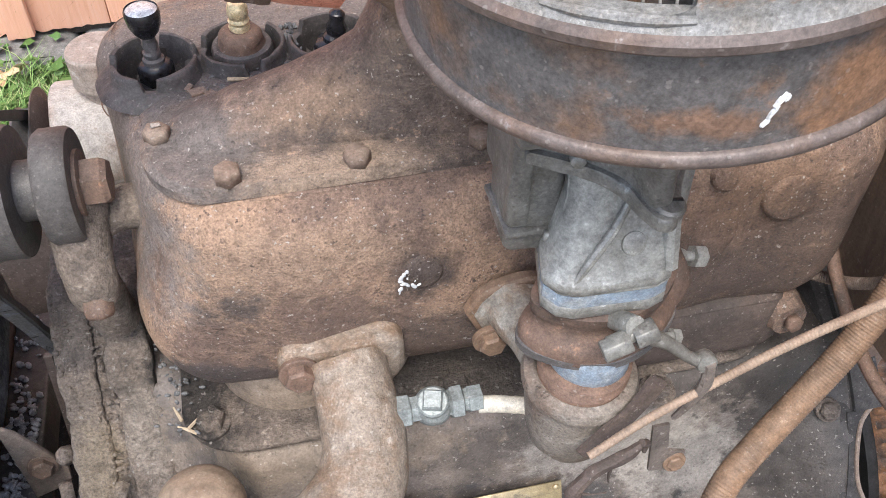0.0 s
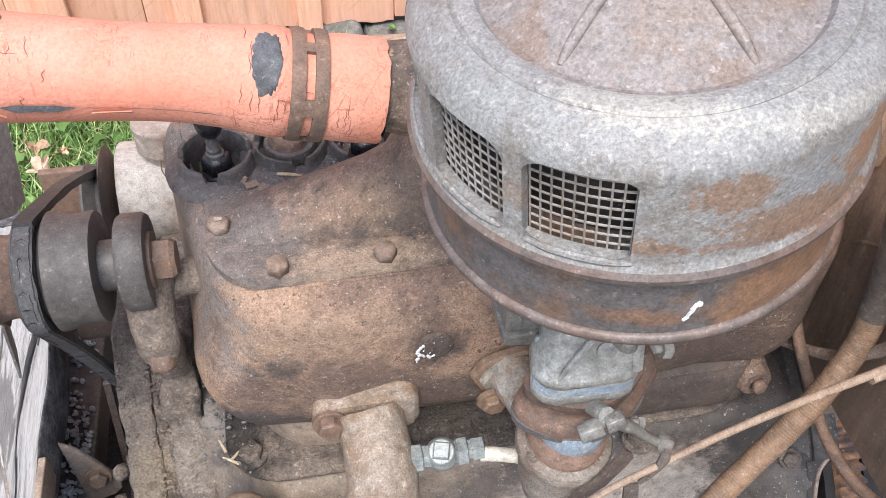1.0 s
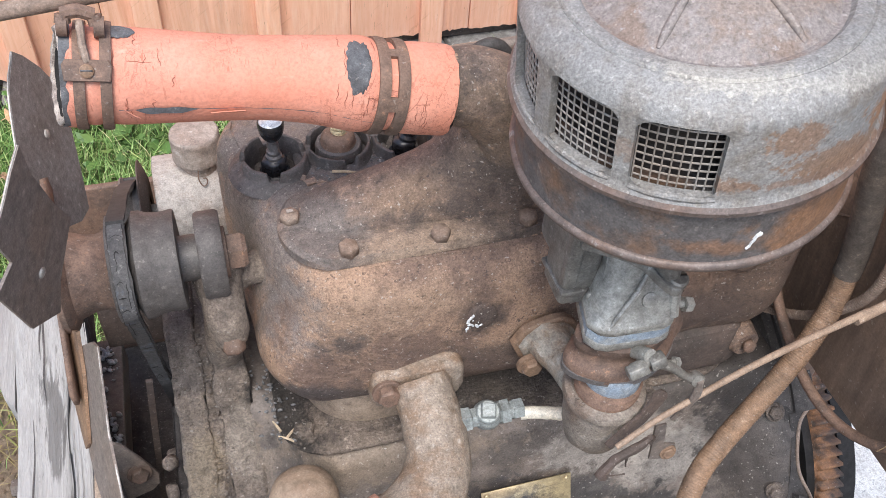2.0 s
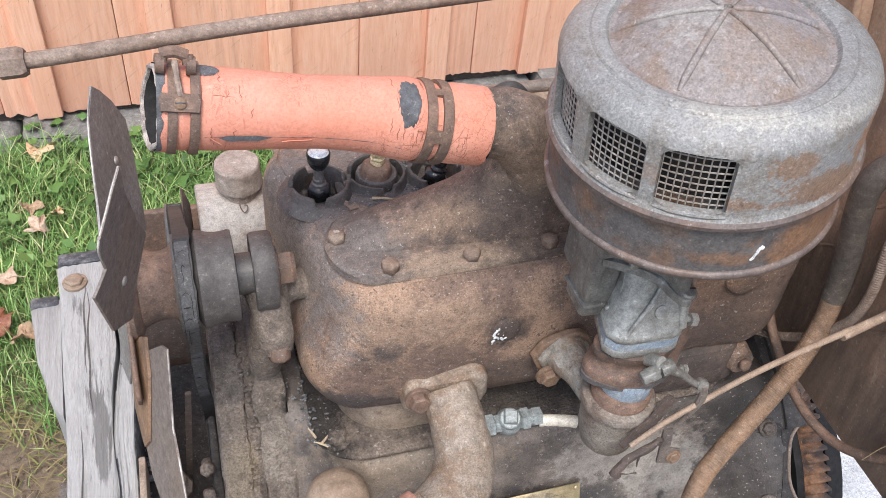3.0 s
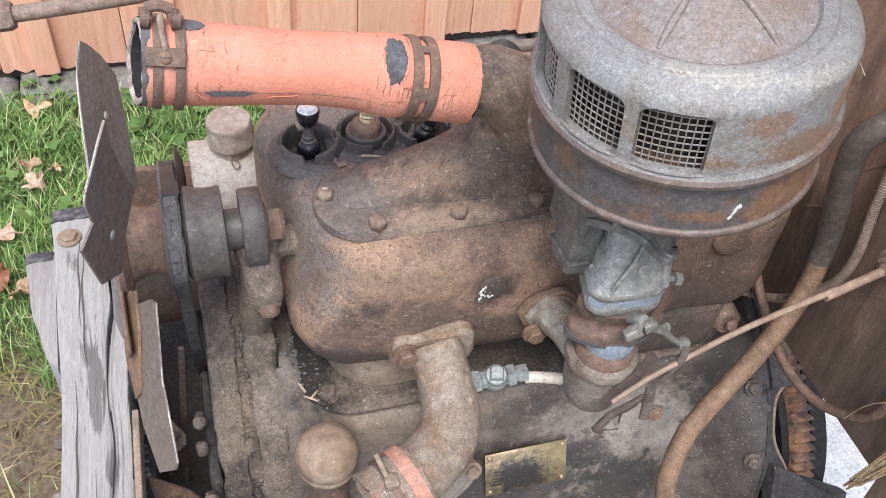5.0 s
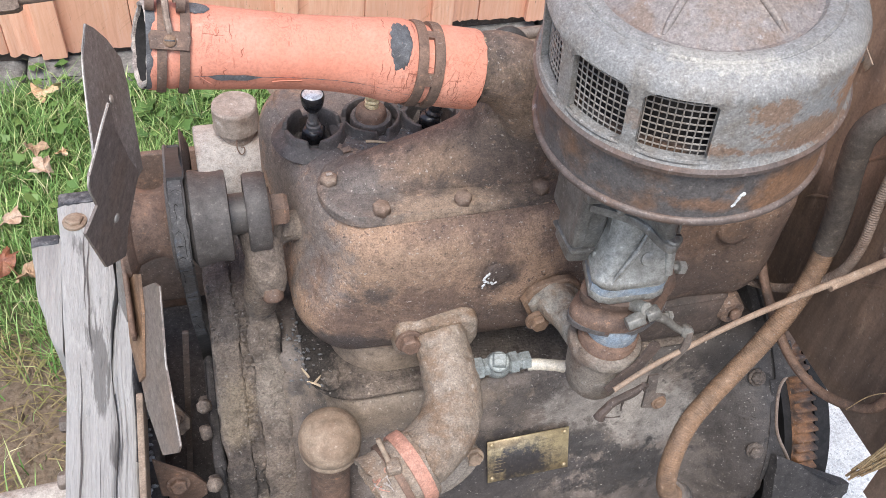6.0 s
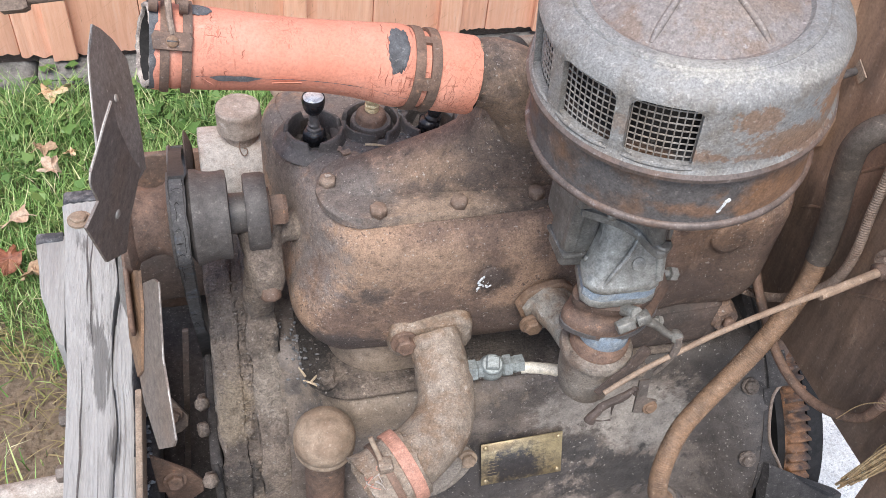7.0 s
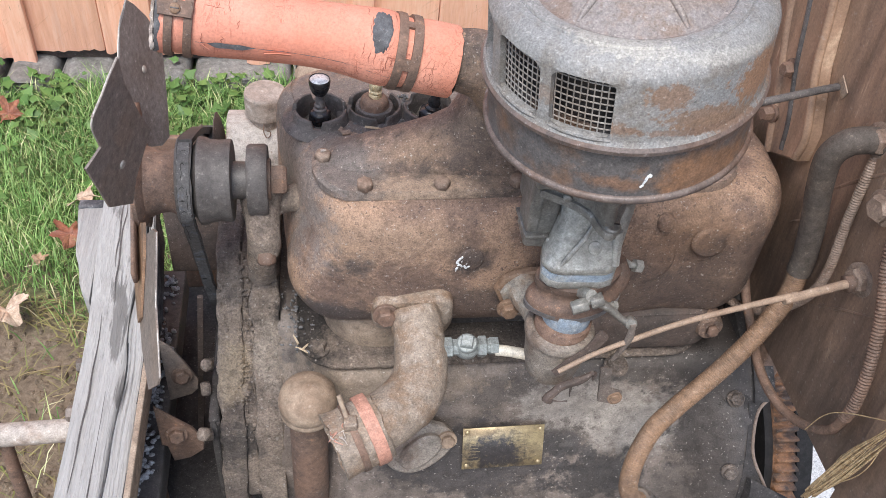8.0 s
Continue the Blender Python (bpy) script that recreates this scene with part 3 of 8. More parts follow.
def rings(bm, loops, close=True, cap0=False, cap1=False):
    rows = [[bm.verts.new(p) for p in lp] for lp in loops]
    n = len(rows[0])
    for a, b in zip(rows, rows[1:]):
        for i in range(n if close else n - 1):
            j = (i + 1) % n
            bm.faces.new((a[i], a[j], b[j], b[i]))
    if cap0:
        bm.faces.new(rows[0][::-1])
    if cap1:
        bm.faces.new(rows[-1])
    return rows


def lathe(bm, profile, centre, axis=(0, 0, 1), n=40, caps=(True, True)):
    """Turns (radius, height) pairs round an axis."""
    u, v, a = basis(axis)
    c = Vector(centre)
    loops = []
    for r, h in profile:
        r = max(r, 1e-4)
        loops.append([c + a * h + (u * math.cos(2 * math.pi * i / n) + v * math.sin(2 * math.pi * i / n)) * r for i in range(n)])
    return rings(bm, loops, True, *caps)


def smooth_path(points, steps=8):
    pts = [Vector(p) for p in points]
    if len(pts) == 2:
        return pts
    e = [pts[0] * 2 - pts[1]] + pts + [pts[-1] * 2 - pts[-2]]
    out = []
    for i in range(1, len(e) - 2):
        p0, p1, p2, p3 = e[i - 1:i + 3]
        for s in range(steps):
            t = s / steps
            out.append(0.5 * (2 * p1 + (p2 - p0) * t + (2 * p0 - 5 * p1 + 4 * p2 - p3) * t * t + (3 * p1 - p0 - 3 * p2 + p3) * t ** 3))
    out.append(pts[-1])
    return out


def tube(bm, points, radius, n=12, steps=8, caps=(True, True), rib=0.0, pitch=0.004):
    """A round tube along a smooth line. radius: a number or one for each given point. rib: depth of the windings."""
    path = smooth_path(points, steps)
    if rib:
        dense = []
        for a, b in zip(path, path[1:]):
            k = max(1, int((b - a).length / (pitch / 4)))
            dense += [a.lerp(b, s / k) for s in range(k)]
        path = dense + [path[-1]]
    rad = radius if isinstance(radius, (list, tuple)) else [radius] * len(points)
    loops = []
    d0 = (path[1] - path[0]).normalized()
    u, v, _ = basis(d0)
    run = 0.0
    for i, p in enumerate(path):
        d = (path[min(i + 1, len(path) - 1)] - path[max(i - 1, 0)]).normalized()
        u = (u - d * u.dot(d)).normalized()
        v = d.cross(u)
        f = i / (len(path) - 1) * (len(rad) - 1)
        k = min(int(f), len(rad) - 2)
        r = rad[k] + (rad[k + 1] - rad[k]) * (f - k)
        if i:
            run += (p - path[i - 1]).length
        if rib:
            r += rib * math.cos(2 * math.pi * run / pitch)
        loops.append([p + (u * math.cos(2 * math.pi * j / n) + v * math.sin(2 * math.pi * j / n)) * r for j in range(n)])
    return rings(bm, loops, True, *caps)


def rbox(bm, lo, hi, r, n=6):
    """A box with rounded edges; r is one radius or three."""
    r = Vector((r, r, r)) if isinstance(r, (int, float)) else Vector(r)
    lo, hi = Vector(lo), Vector(hi)
    for k in range(3):
        r[k] = min(r[k], (hi[k] - lo[k]) / 2 - 1e-5)

    def line(k):
        side = [1 - math.cos(math.pi / 2 * i / n) for i in range(n + 1)]
        return [lo[k] + r[k] * s for s in side] + [hi[k] - r[k] * s for s in side[::-1]]

    grid = [line(k) for k in range(3)]
    cache = {}

    def vert(p):
        q = Vector(p)
        inner = Vector([min(max(q[k], lo[k] + r[k]), hi[k] - r[k]) for k in range(3)])
        d = Vector([(q[k] - inner[k]) / r[k] for k in range(3)])
        if d.length > 1e-6:
            d = d.normalized()
            q = Vector([inner[k] + d[k] * r[k] for k in range(3)])
        key = tuple(round(x, 6) for x in q)
        if key not in cache:
            cache[key] = bm.verts.new(q)
        return cache[key]

    for k in range(3):
        a, b = (k + 1) % 3, (k + 2) % 3
        for end in (lo[k], hi[k]):
            for i in range(len(grid[a]) - 1):
                for j in range(len(grid[b]) - 1):
                    vs = []
                    for ii, jj in ((i, j), (i + 1, j), (i + 1, j + 1), (i, j + 1)):
                        p = [0, 0, 0]
                        p[k], p[a], p[b] = end, grid[a][ii], grid[b][jj]
                        w = vert(p)
                        if w not in vs:
                            vs.append(w)
                    if len(vs) > 2 and bm.faces.get(vs) is None:
                        bm.faces.new(vs)


def plate(bm, outline, normal, thick, bevel=0.0):
    """A flat outline in space, given thickness along normal."""
    nrm = Vector(normal).normalized()
    a = [Vector(p) for p in outline]
    if bevel:
        c = sum(a, Vector()) / len(a)
        inset = [p + (c - p).normalized() * bevel for p in a]
        rings(bm, [[p + nrm * 0 for p in a], [p + nrm * (thick - bevel) for p in a], [p + nrm * thick for p in inset]], True, True, True)
    else:
        rings(bm, [a, [p + nrm * thick for p in a]], True, True, True)


def bolt_head(bm, at, axis, r=0.009, h=0.009, washer=True, sides=6, twist=0.3):
    """A hexagon head with a chamfer on a washer; at lies on the seat."""
    u, v, a = basis(axis)
    c = Vector(at)
    if washer:
        lathe(bm, [(r * 1.35, -0.002), (r * 1.35, 0.0018), (r * 1.25, 0.0024)], c, axis, 20)
    ang = [twist + 2 * math.pi * i / sides for i in range(sides)]

    def loop(rr, hh):
        return [c + a * hh + (u * math.cos(t) + v * math.sin(t)) * rr for t in ang]
    rings(bm, [loop(r, 0), loop(r, h * 0.8), loop(r * 0.84, h)], True, True, True)


def add_bolts(parent, places, axis, r=0.009, h=0.009, material=None, name="bolt", washer=True):
    for k, p in enumerate(places):
        bm = bmesh.new()
        bolt_head(bm, p, axis, r, h, washer, 6, 0.2 + 0.37 * k)
        part(name, bm, material or RUST, parent, smooth=25)


def roughen(bm, amount, scale, seed=0):
    """Uneven casting: moves the points a little along their normals."""
    bm.normal_update()
    for w in bm.verts:
        w.co += w.normal * amount * noise.noise(w.co * scale + Vector((seed, seed * 2, 0)))


# ---------- ground, fence ----------
def ground():
    bm = bmesh.new()
    xs = [-400, -60, -12, -4] + [-2.5 + 0.08 * i for i in range(63)] + [4, 12, 60, 400]
    ys = [-400, -60, -12, -4] + [-1.5 + 0.08 * i for i in range(52)] + [4, 12, 60, 400]
    rows = []
    for y in ys:
        row = []
        for x in xs:
            near = max(0.0, 1 - max(abs(x), abs(y - 0.6)) / 4)
            row.append(bm.verts.new((x, y, GZ - 0.02 + near * 0.03 * noise.noise(Vector((x * 2.2, y * 2.2, 3))) + near * 0.012 * noise.noise(Vector((x * 9, y * 9, 1))))))
        rows.append(row)
    for a, b in zip(rows, rows[1:]):
        for i in range(len(xs) - 1):
            bm.faces.new((a[i], a[i + 1], b[i + 1], b[i]))
    single("ground", bm, GROUND, (0, 0, 0), "bare brown earth and green lawn", "ground", kind="structure", smooth=180)


FENCE_Y = 2.10


def fence():
    f = thing("fence", (0, FENCE_Y, GZ), "faded orange painted board and batten wall on stones", "wall", kind="structure")
    rnd = random.Random(4)
    at = (-2.35, -2.0, -1.62, -1.26, -0.917, -0.572, -0.246, 0.068, 0.30, 0.533, 0.838, 1.2, 1.55, 1.9, 2.3)
    seams = sorted(at + (-0.69, -0.358, 0.655, -1.08, 1.36))
    for a, b in zip(seams, seams[1:]):
        low = 0.135 + rnd.uniform(-0.012, 0.012)
        bm = bmesh.new()
        tip = rnd.uniform(-0.008, 0.008)
        rbox(bm, (a + 0.001, FENCE_Y + rnd.uniform(0, 0.004), low), (b - 0.001, FENCE_Y + 0.022, 2.6), 0.002, 1)
        bmesh.ops.subdivide_edges(bm, edges=[d for d in bm.edges if abs(d.verts[0].co.x - d.verts[1].co.x) > 0.05], cuts=14)
        for w in bm.verts:
            if w.co.z < 0.3:
                # worn, splintered lower ends
                w.co.z += tip * (w.co.x - a) / (b - a) + 0.010 * noise.noise(Vector((w.co.x * 45, 3, 0))) + 0.006 * noise.noise(Vector((w.co.x * 160, 7, 0)))
        part("board", bm, FENCE, f)
    for x in at:
        if x == 0.30:
            continue
        bm = bmesh.new()
        w = 0.033 + rnd.uniform(-0.002, 0.003)
        rbox(bm, (x - w, FENCE_Y - 0.024, 0.132 + rnd.uniform(-0.02, 0.015)), (x + w, FENCE_Y - 0.001, 2.6), 0.003, 2)
        bmesh.ops.subdivide_edges(bm, edges=[d for d in bm.edges if abs(d.verts[0].co.x - d.verts[1].co.x) > 0.03], cuts=6)
        for v in bm.verts:
            if v.co.z < 0.3:
                v.co.z += 0.008 * noise.noise(Vector((v.co.x * 70, 5, x)))
        part("batten", bm, FENCE, f)
    # Added backing that keeps the gap under the boards dark.
    bm = bmesh.new()
    rbox(bm, (-2.4, FENCE_Y + 0.024, GZ + 0.02), (2.35, FENCE_Y + 0.12, GZ + 0.22), 0.006, 2)
    part("dark_gap_backing", bm, FOOT, f, "dark backing added behind the gap under the boards")
    base = thing("foundation", (0, FENCE_Y + 0.1, GZ), "row of grey rough foundation stones under the boards", "foundation", kind="structure")
    x = -2.4
    while x < 2.3:
        w = rnd.uniform(0.12, 0.3)
        bm = bmesh.new()
        rbox(bm, (x, FENCE_Y - 0.10 + rnd.uniform(-0.03, 0.03), GZ - 0.06), (x + w - 0.012, FENCE_Y + 0.25, GZ + rnd.uniform(0.02, 0.05)), 0.03, 4)
        roughen(bm, 0.02, 14, x)
        part("stone", bm, STONE, base)
        x += w


# ---------- engine castings ----------
def crankcase_profile(x):
    """The section of the crankcase at x, as (y, z), from the deck's back round the front to the bottom."""
    k = min(1.0, max(0.0, (x - 0.415) / 0.075))
    k = k * k * (3 - 2 * k)
    slump = min(1.0, max(0.0, (-0.045 - x) / 0.09))
    slump = slump * slump * (3 - 2 * slump)
    low = (0.74, 0.53, 0.515, 0.500, 0.486, 0.468, 0.440, 0.420, 0.412, 0.412, 0.415, 0.43, 0.52, 0.70)
    body = [(0.74, 0.742), (0.46, 0.742), (0.425, 0.740), (0.408, 0.730), (0.401, 0.71), (0.396, 0.68), (0.390, 0.64), (0.366, 0.58),
            (0.348, 0.52), (0.338, 0.44), (0.345, 0.36), (0.40, 0.30), (0.52, 0.28), (0.70, 0.30)]
    out = []
    for (y, z), back in zip(body, low):
        y += slump * (back - y)
        d = math.hypot(y - 0.58, z - 0.50)
        s = 1 + k * (0.2865 / d - 1) if y < 0.47 and 0.33 < z < 0.735 else 1
        out.append((0.58 + (y - 0.58) * s, 0.50 + (z - 0.50) * s))
    return out


WELLS = ((-0.0755, 0.588), (-0.010, 0.595), (0.057, 0.591))


def engine():
    e = thing("engine", (0.15, 0.55, 0.28), "rusty brown cast iron side-valve engine without its hood", "engine")
    bm = bmesh.new()
    xs = [-0.139, -0.129, -0.118, -0.106, -0.094, -0.082, -0.070, -0.058, -0.0495] + [-0.15 + 0.0335 * i for i in range(4, 17)] + [0.41, 0.435, 0.455, 0.475, 0.49, 0.501]
    loops = []
    for x in xs:
        loops.append([Vector((x, y, z)) for y, z in crankcase_profile(x)])
    rings(bm, loops, True, True, True)
    bmesh.ops.subdivide_edges(bm, edges=bm.edges, cuts=1, use_grid_fill=True)
    roughen(bm, 0.004, 18)
    part("crankcase", bm, CASE, e, "dusty grey crankcase with oil-stained and other dark areas", smooth=60)

    # neck under the water jacket, with its foot flange
    bm = bmesh.new()
    rbox(bm, (-0.078, 0.440, 0.735), (0.10, 0.68, 0.84), (0.070, 0.065, 0.02), 8)
    part("jacket_neck", bm, NECK, e, "tan dusty neck under the jacket", smooth=60)
    # The rear neck's darker colour carries the shade of the recess.
    bm = bmesh.new()
    rbox(bm, (0.06, 0.475, 0.735), (0.40, 0.68, 0.83), (0.04, 0.03, 0.02), 5)
    part("rear_neck", bm, WELL, e, "rear neck under the jacket, darkened for its recess", smooth=60)
    bm = bmesh.new()
    rbox(bm, (-0.112, 0.413, 0.738), (0.435, 0.70, 0.753), (0.06, 0.05, 0.006), 8)
    roughen(bm, 0.002, 30)
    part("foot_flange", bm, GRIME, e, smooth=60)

    bm = bmesh.new()
    rbox(bm, (-0.132, 0.412, 0.79), (0.484, 0.72, 1.013), (0.070, 0.080, 0.072), 10)
    bmesh.ops.subdivide_edges(bm, edges=[d for d in bm.edges if d.calc_length() > 0.05], cuts=7, use_grid_fill=True)
    near = [f for f in bm.faces if f.calc_center_median().z > 1.0 and any((f.calc_center_median().xy - Vector(w)).length < 0.06 for w in WELLS)]
    bmesh.ops.subdivide_edges(bm, edges=list({d for f in near for d in f.edges}), cuts=5, use_grid_fill=True)
    for w in bm.verts:
        # a full shoulder under the deck
        if w.co.z > 0.941:
            u = min(1.0, (w.co.z - 0.941) / 0.072)
            w.co.z = 0.941 + 0.072 * (1 - (1 - u * u) ** 1.8) ** 0.28
        # the side bellies out in front of each cylinder
        if w.co.y < 0.5:
            w.co.y -= 0.006 * math.cos((w.co.x - 0.0) / 0.14 * 2 * math.pi) * max(0, 1 - abs(w.co.z - 0.9) / 0.12)
        # the front end slants back
        if w.co.x < 0.05:
            w.co.x += min(1.0, (0.05 - w.co.x) / 0.18) * 0.22 * min(1.0, max(0.35, (w.co.z - 0.84) / 0.11)) * max(0.0, 0.655 - w.co.y)
    roughen(bm, 0.004, 16, 5)
    for w in bm.verts:
        # bores of the plug wells
        if w.co.z > 0.99:
            w.co.z -= 0.034 * max(0.0, min(1.0, max((0.0295 - (w.co.xy - Vector(c)).length) / 0.004 for c in WELLS)))
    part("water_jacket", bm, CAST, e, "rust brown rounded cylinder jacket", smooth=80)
    for x, z, r, h in ((0.092, 0.940, 0.0145, 0.0055), (0.30, 0.93, 0.036, 0.0035), (0.375, 0.955, 0.020, 0.005), (0.315, 0.985, 0.010, 0.004)):
        bm = bmesh.new()
        lathe(bm, [(r * 1.15, -0.02), (r * 1.1, 0.0), (r, h * 0.8), (r * 0.85, h), (0.001, h)], (x, 0.414, z), (0, -1, 0.12), 24)
        part("core_plug", bm, CAST, e, smooth=50)

    # the flanged cover on top that rises to the water outlet
    bm = bmesh.new()
    out = []
    for k in range(13):
        t = math.pi * (0.5 + k / 12 * 0.5)
        out.append((-0.038 + 0.0485 * math.cos(t), 0.495 + 0.048 * math.sin(t)))
    out = [(0.36 + 0.055 * math.cos(math.pi / 2 * k / 8), 0.4875 + 0.0555 * math.sin(math.pi / 2 * k / 8)) for k in range(9)] + [(-0.038, 0.543)] + out[1:]
    for k in range(13):
        t = math.pi * (1 + k / 12 * 0.5)
        out.append((-0.038 + 0.0485 * math.cos(t), 0.495 + 0.0585 * math.sin(t)))
    out += [(0.36 + 0.055 * math.sin(math.pi / 2 * k / 8), 0.4875 - 0.0475 * math.cos(math.pi / 2 * k / 8)) for k in range(8)]
    # Dark filler below the flange; its colour draws the flange's shadow line.
    gk = bmesh.new()
    plate(gk, [(x + 0.003, y + 0.003 if y < 0.5 else y, 0.985) for x, y in out], (0, 0, 1), 0.0232)
    part("cover_shadow_strip", gk, FOOT, e, "dark filler strip for the shadow line under the cover", smooth=35)
    plate(bm, [(x, y, 1.0082) for x, y in out], (0, 0, 1), 0.0118, 0.0045)
    roughen(bm, 0.0012, 40, 5)
    part("cover_flange", bm, HEAD, e, smooth=35)
    bm = bmesh.new()
    loops = []
    prof = [(-0.072, 0.002, 0.016), (-0.064, 0.010, 0.026), (-0.045, 0.019, 0.033), (-0.02, 0.029, 0.036), (0.02, 0.043, 0.037), (0.05, 0.055, 0.038), (0.068, 0.066, 0.039), (0.08, 0.092, 0.041), (0.10, 0.12, 0.043),
            (0.12, 0.128, 0.044), (0.145, 0.128, 0.044), (0.17, 0.11, 0.044), (0.19, 0.07, 0.042), (0.215, 0.04, 0.04), (0.27, 0.03, 0.038), (0.36, 0.024, 0.036), (0.385, 0.004, 0.03)]
    for x, h, w in prof:
        lp = []
        for k in range(17):
            t = math.pi * k / 16
            s, c = math.sin(t), math.cos(t)
            lp.append(Vector((x, 0.505 - c * w * (1 - 0.15 * s * s), 1.012 + h * s ** 0.7)))
        loops.append(lp)
    rings(bm, loops, False)
    bmesh.ops.subdivide_edges(bm, edges=bm.edges, cuts=1, use_grid_fill=True, smooth=0.6)
    roughen(bm, 0.003, 22, 2)
    part("cover_hump", bm, HEAD, e, smooth=80)
    add_bolts(e, [(-0.074, 0.498, 1.018), (-0.030, 0.446, 1.019), (0.055, 0.447, 1.019), (0.140, 0.449, 1.019), (0.24, 0.449, 1.019), (0.33, 0.449, 1.019), (0.385, 0.49, 1.019)], (0, 0, 1), 0.0094, 0.0105, RODMAT, washer=False)

    # outlet elbow that carries the hose
    bm = bmesh.new()
    tube(bm, [(0.03, 0.479, 1.167), (0.065, 0.480, 1.160), (0.10, 0.484, 1.147), (0.125, 0.49, 1.115), (0.13, 0.494, 1.07), (0.13, 0.496, 1.03)], [0.030, 0.032, 0.037, 0.040, 0.038, 0.034], 24, 6)
    roughen(bm, 0.003, 25, 3)
    part("water_outlet", bm, HEAD, e, smooth=80)

    # plug wells
    for x, y in WELLS:
        bm = bmesh.new()
        lathe(bm, [(0.046, -0.008), (0.0385, -0.001), (0.0345, 0.0015), (0.0332, 0.008), (0.0322, 0.0112), (0.0308, 0.0118), (0.0292, 0.0112), (0.0284, 0.008), (0.0280, 0.0), (0.0272, -0.028), (0.001, -0.030)], (x, y, 1.0135), (0, 0, 1), 72, (False, False))
        for w in bm.verts:
            d = w.co - Vector((x, y, 1.0135))
            a = math.degrees(math.atan2(d.y, d.x)) % 360
            if d.z > 0 and any(abs(a - c) < h for c, h in (((264, 11), (178, 9), (8, 9), (95, 12)) if x < -0.05 else ((282, 9), (175, 16), (60, 14)) if x < 0.03 else ((250, 13), (150, 16), (20, 12)))):
                w.co.z = 1.0145 + 0.1 * d.z
        roughen(bm, 0.0016, 70, x)
        for fc in bm.faces:
            if (fc.calc_center_median().xy - Vector((x, y))).length < 0.0275:
                fc.material_index = 1
        part("plug_well", bm, [WELL, FOOT], e, "dark oily notched rim round a spark plug", smooth=50)

    # timing case at the front end
    sect = smooth_path([(0.80, 0.70, 0), (0.76, 0.765, 0), (0.70, 0.795, 0), (0.62, 0.804, 0), (0.56, 0.795, 0), (0.526, 0.768, 0), (0.502, 0.725, 0), (0.476, 0.68, 0), (0.444, 0.635, 0), (0.420, 0.55, 0), (0.43, 0.42, 0), (0.72, 0.42, 0)], 7)

    def case_loop(x, grow, lean=0.0):
        return [Vector((x + lean * (p.y - 0.7), 0.62 + (p.x - 0.62) * (1 + grow), 0.6 + (p.y - 0.6) * (1 + grow))) for p in sect]

    def slab(x0, x1, grow, soft, lean=0.0):
        """A casting of the case's outline between two planes, with rounded rims."""
        bm = bmesh.new()
        ring_at = [(x0, -2.2 * soft)] + [(x0 + soft * 0.4 * (1 - math.cos(a)), -soft * 2.2 * (1 - math.sin(a))) for a in (0.4, 0.8, 1.2)]
        n = 6
        mid = [(x0 + soft * 0.4 + (x1 - x0 - soft * 0.8) * k / n, 0.0) for k in range(n + 1)]
        back = [(x1 - (x - x0), g) for x, g in ring_at[::-1]]
        rings(bm, [case_loop(x, grow + g, lean) for x, g in ring_at + mid + back], True, True, True)
        return bm
    bm = slab(-0.172, -0.1345, 0.03, 0.010)
    roughen(bm, 0.004, 30, 7)
    roughen(bm, 0.0035, 90, 1)
    roughen(bm, 0.002, 240, 4)
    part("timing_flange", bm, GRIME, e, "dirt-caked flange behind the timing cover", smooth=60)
    bm = slab(-0.194, -0.165, -0.040, 0.006)
    roughen(bm, 0.002, 60, 3)
    part("timing_web", bm, GRIME, e, smooth=60)
    bm = slab(-0.219, -0.185, 0.0, 0.012, 0.02)
    roughen(bm, 0.004, 26, 8)
    roughen(bm, 0.003, 80, 2)
    roughen(bm, 0.0022, 220, 5)
    part("timing_cover", bm, GRIME, e, "dirt-caked timing cover", smooth=60)
    bm = bmesh.new()
    rbox(bm, (-0.236, 0.430, 0.34), (-0.222, 0.62, 0.618), (0.005, 0.016, 0.016), 5)
    roughen(bm, 0.004, 40, 3)
    roughen(bm, 0.002, 150, 2)
    part("front_mount", bm, SOOT, e, "oily front engine mount", smooth=60)
    add_bolts(e, [(-0.236, 0.553, 0.590), (-0.236, 0.482, 0.626), (-0.232, 0.428, 0.594)], (-1, -0.25, 0.15), 0.0100, 0.012, GRIME, washer=False)
    add_bolts(e, [(-0.182, 0.455, 0.660)], (-0.1, -1, 0.2), 0.007, 0.012, GRIME, washer=False)
    # caked lumps of dirt on the case
    rnd = random.Random(77)
    bm = bmesh.new()
    for k in range(420):
        p = sect[rnd.randint(26, 62)]
        x = rnd.uniform(-0.216, -0.138)
        m = Matrix.Translation((x, 0.62 + (p.x - 0.62) * 0.995, 0.6 + (p.y - 0.6) * 0.995)) @ Euler((rnd.random() * 6, rnd.random() * 6, 0)).to_matrix().to_4x4() @ Matrix.Diagonal((1, 0.8, 0.55, 1))
        bmesh.ops.create_icosphere(bm, subdivisions=1, radius=rnd.uniform(0.0012, 0.0042), matrix=m)
    lumps = part("caked_dirt", bm, GRIME, e, "crumbs of caked dirt", smooth=10)
    lumps["kind"] = "stuff"
    # bracket from the front of the head to the fan shaft
    bm = bmesh.new()
    tube(bm, [(-0.143, 0.472, 0.895), (-0.145, 0.480, 0.92), (-0.147, 0.50, 0.945), (-0.148, 0.515, 0.965)], [0.016, 0.021, 0.022, 0.026], 14, 5)
    roughen(bm, 0.003, 40, 1)
    tube(bm, [(-0.146, 0.510, 0.935), (-0.128, 0.517, 0.938), (-0.100, 0.525, 0.940)], [0.016, 0.015, 0.018], 12, 5)
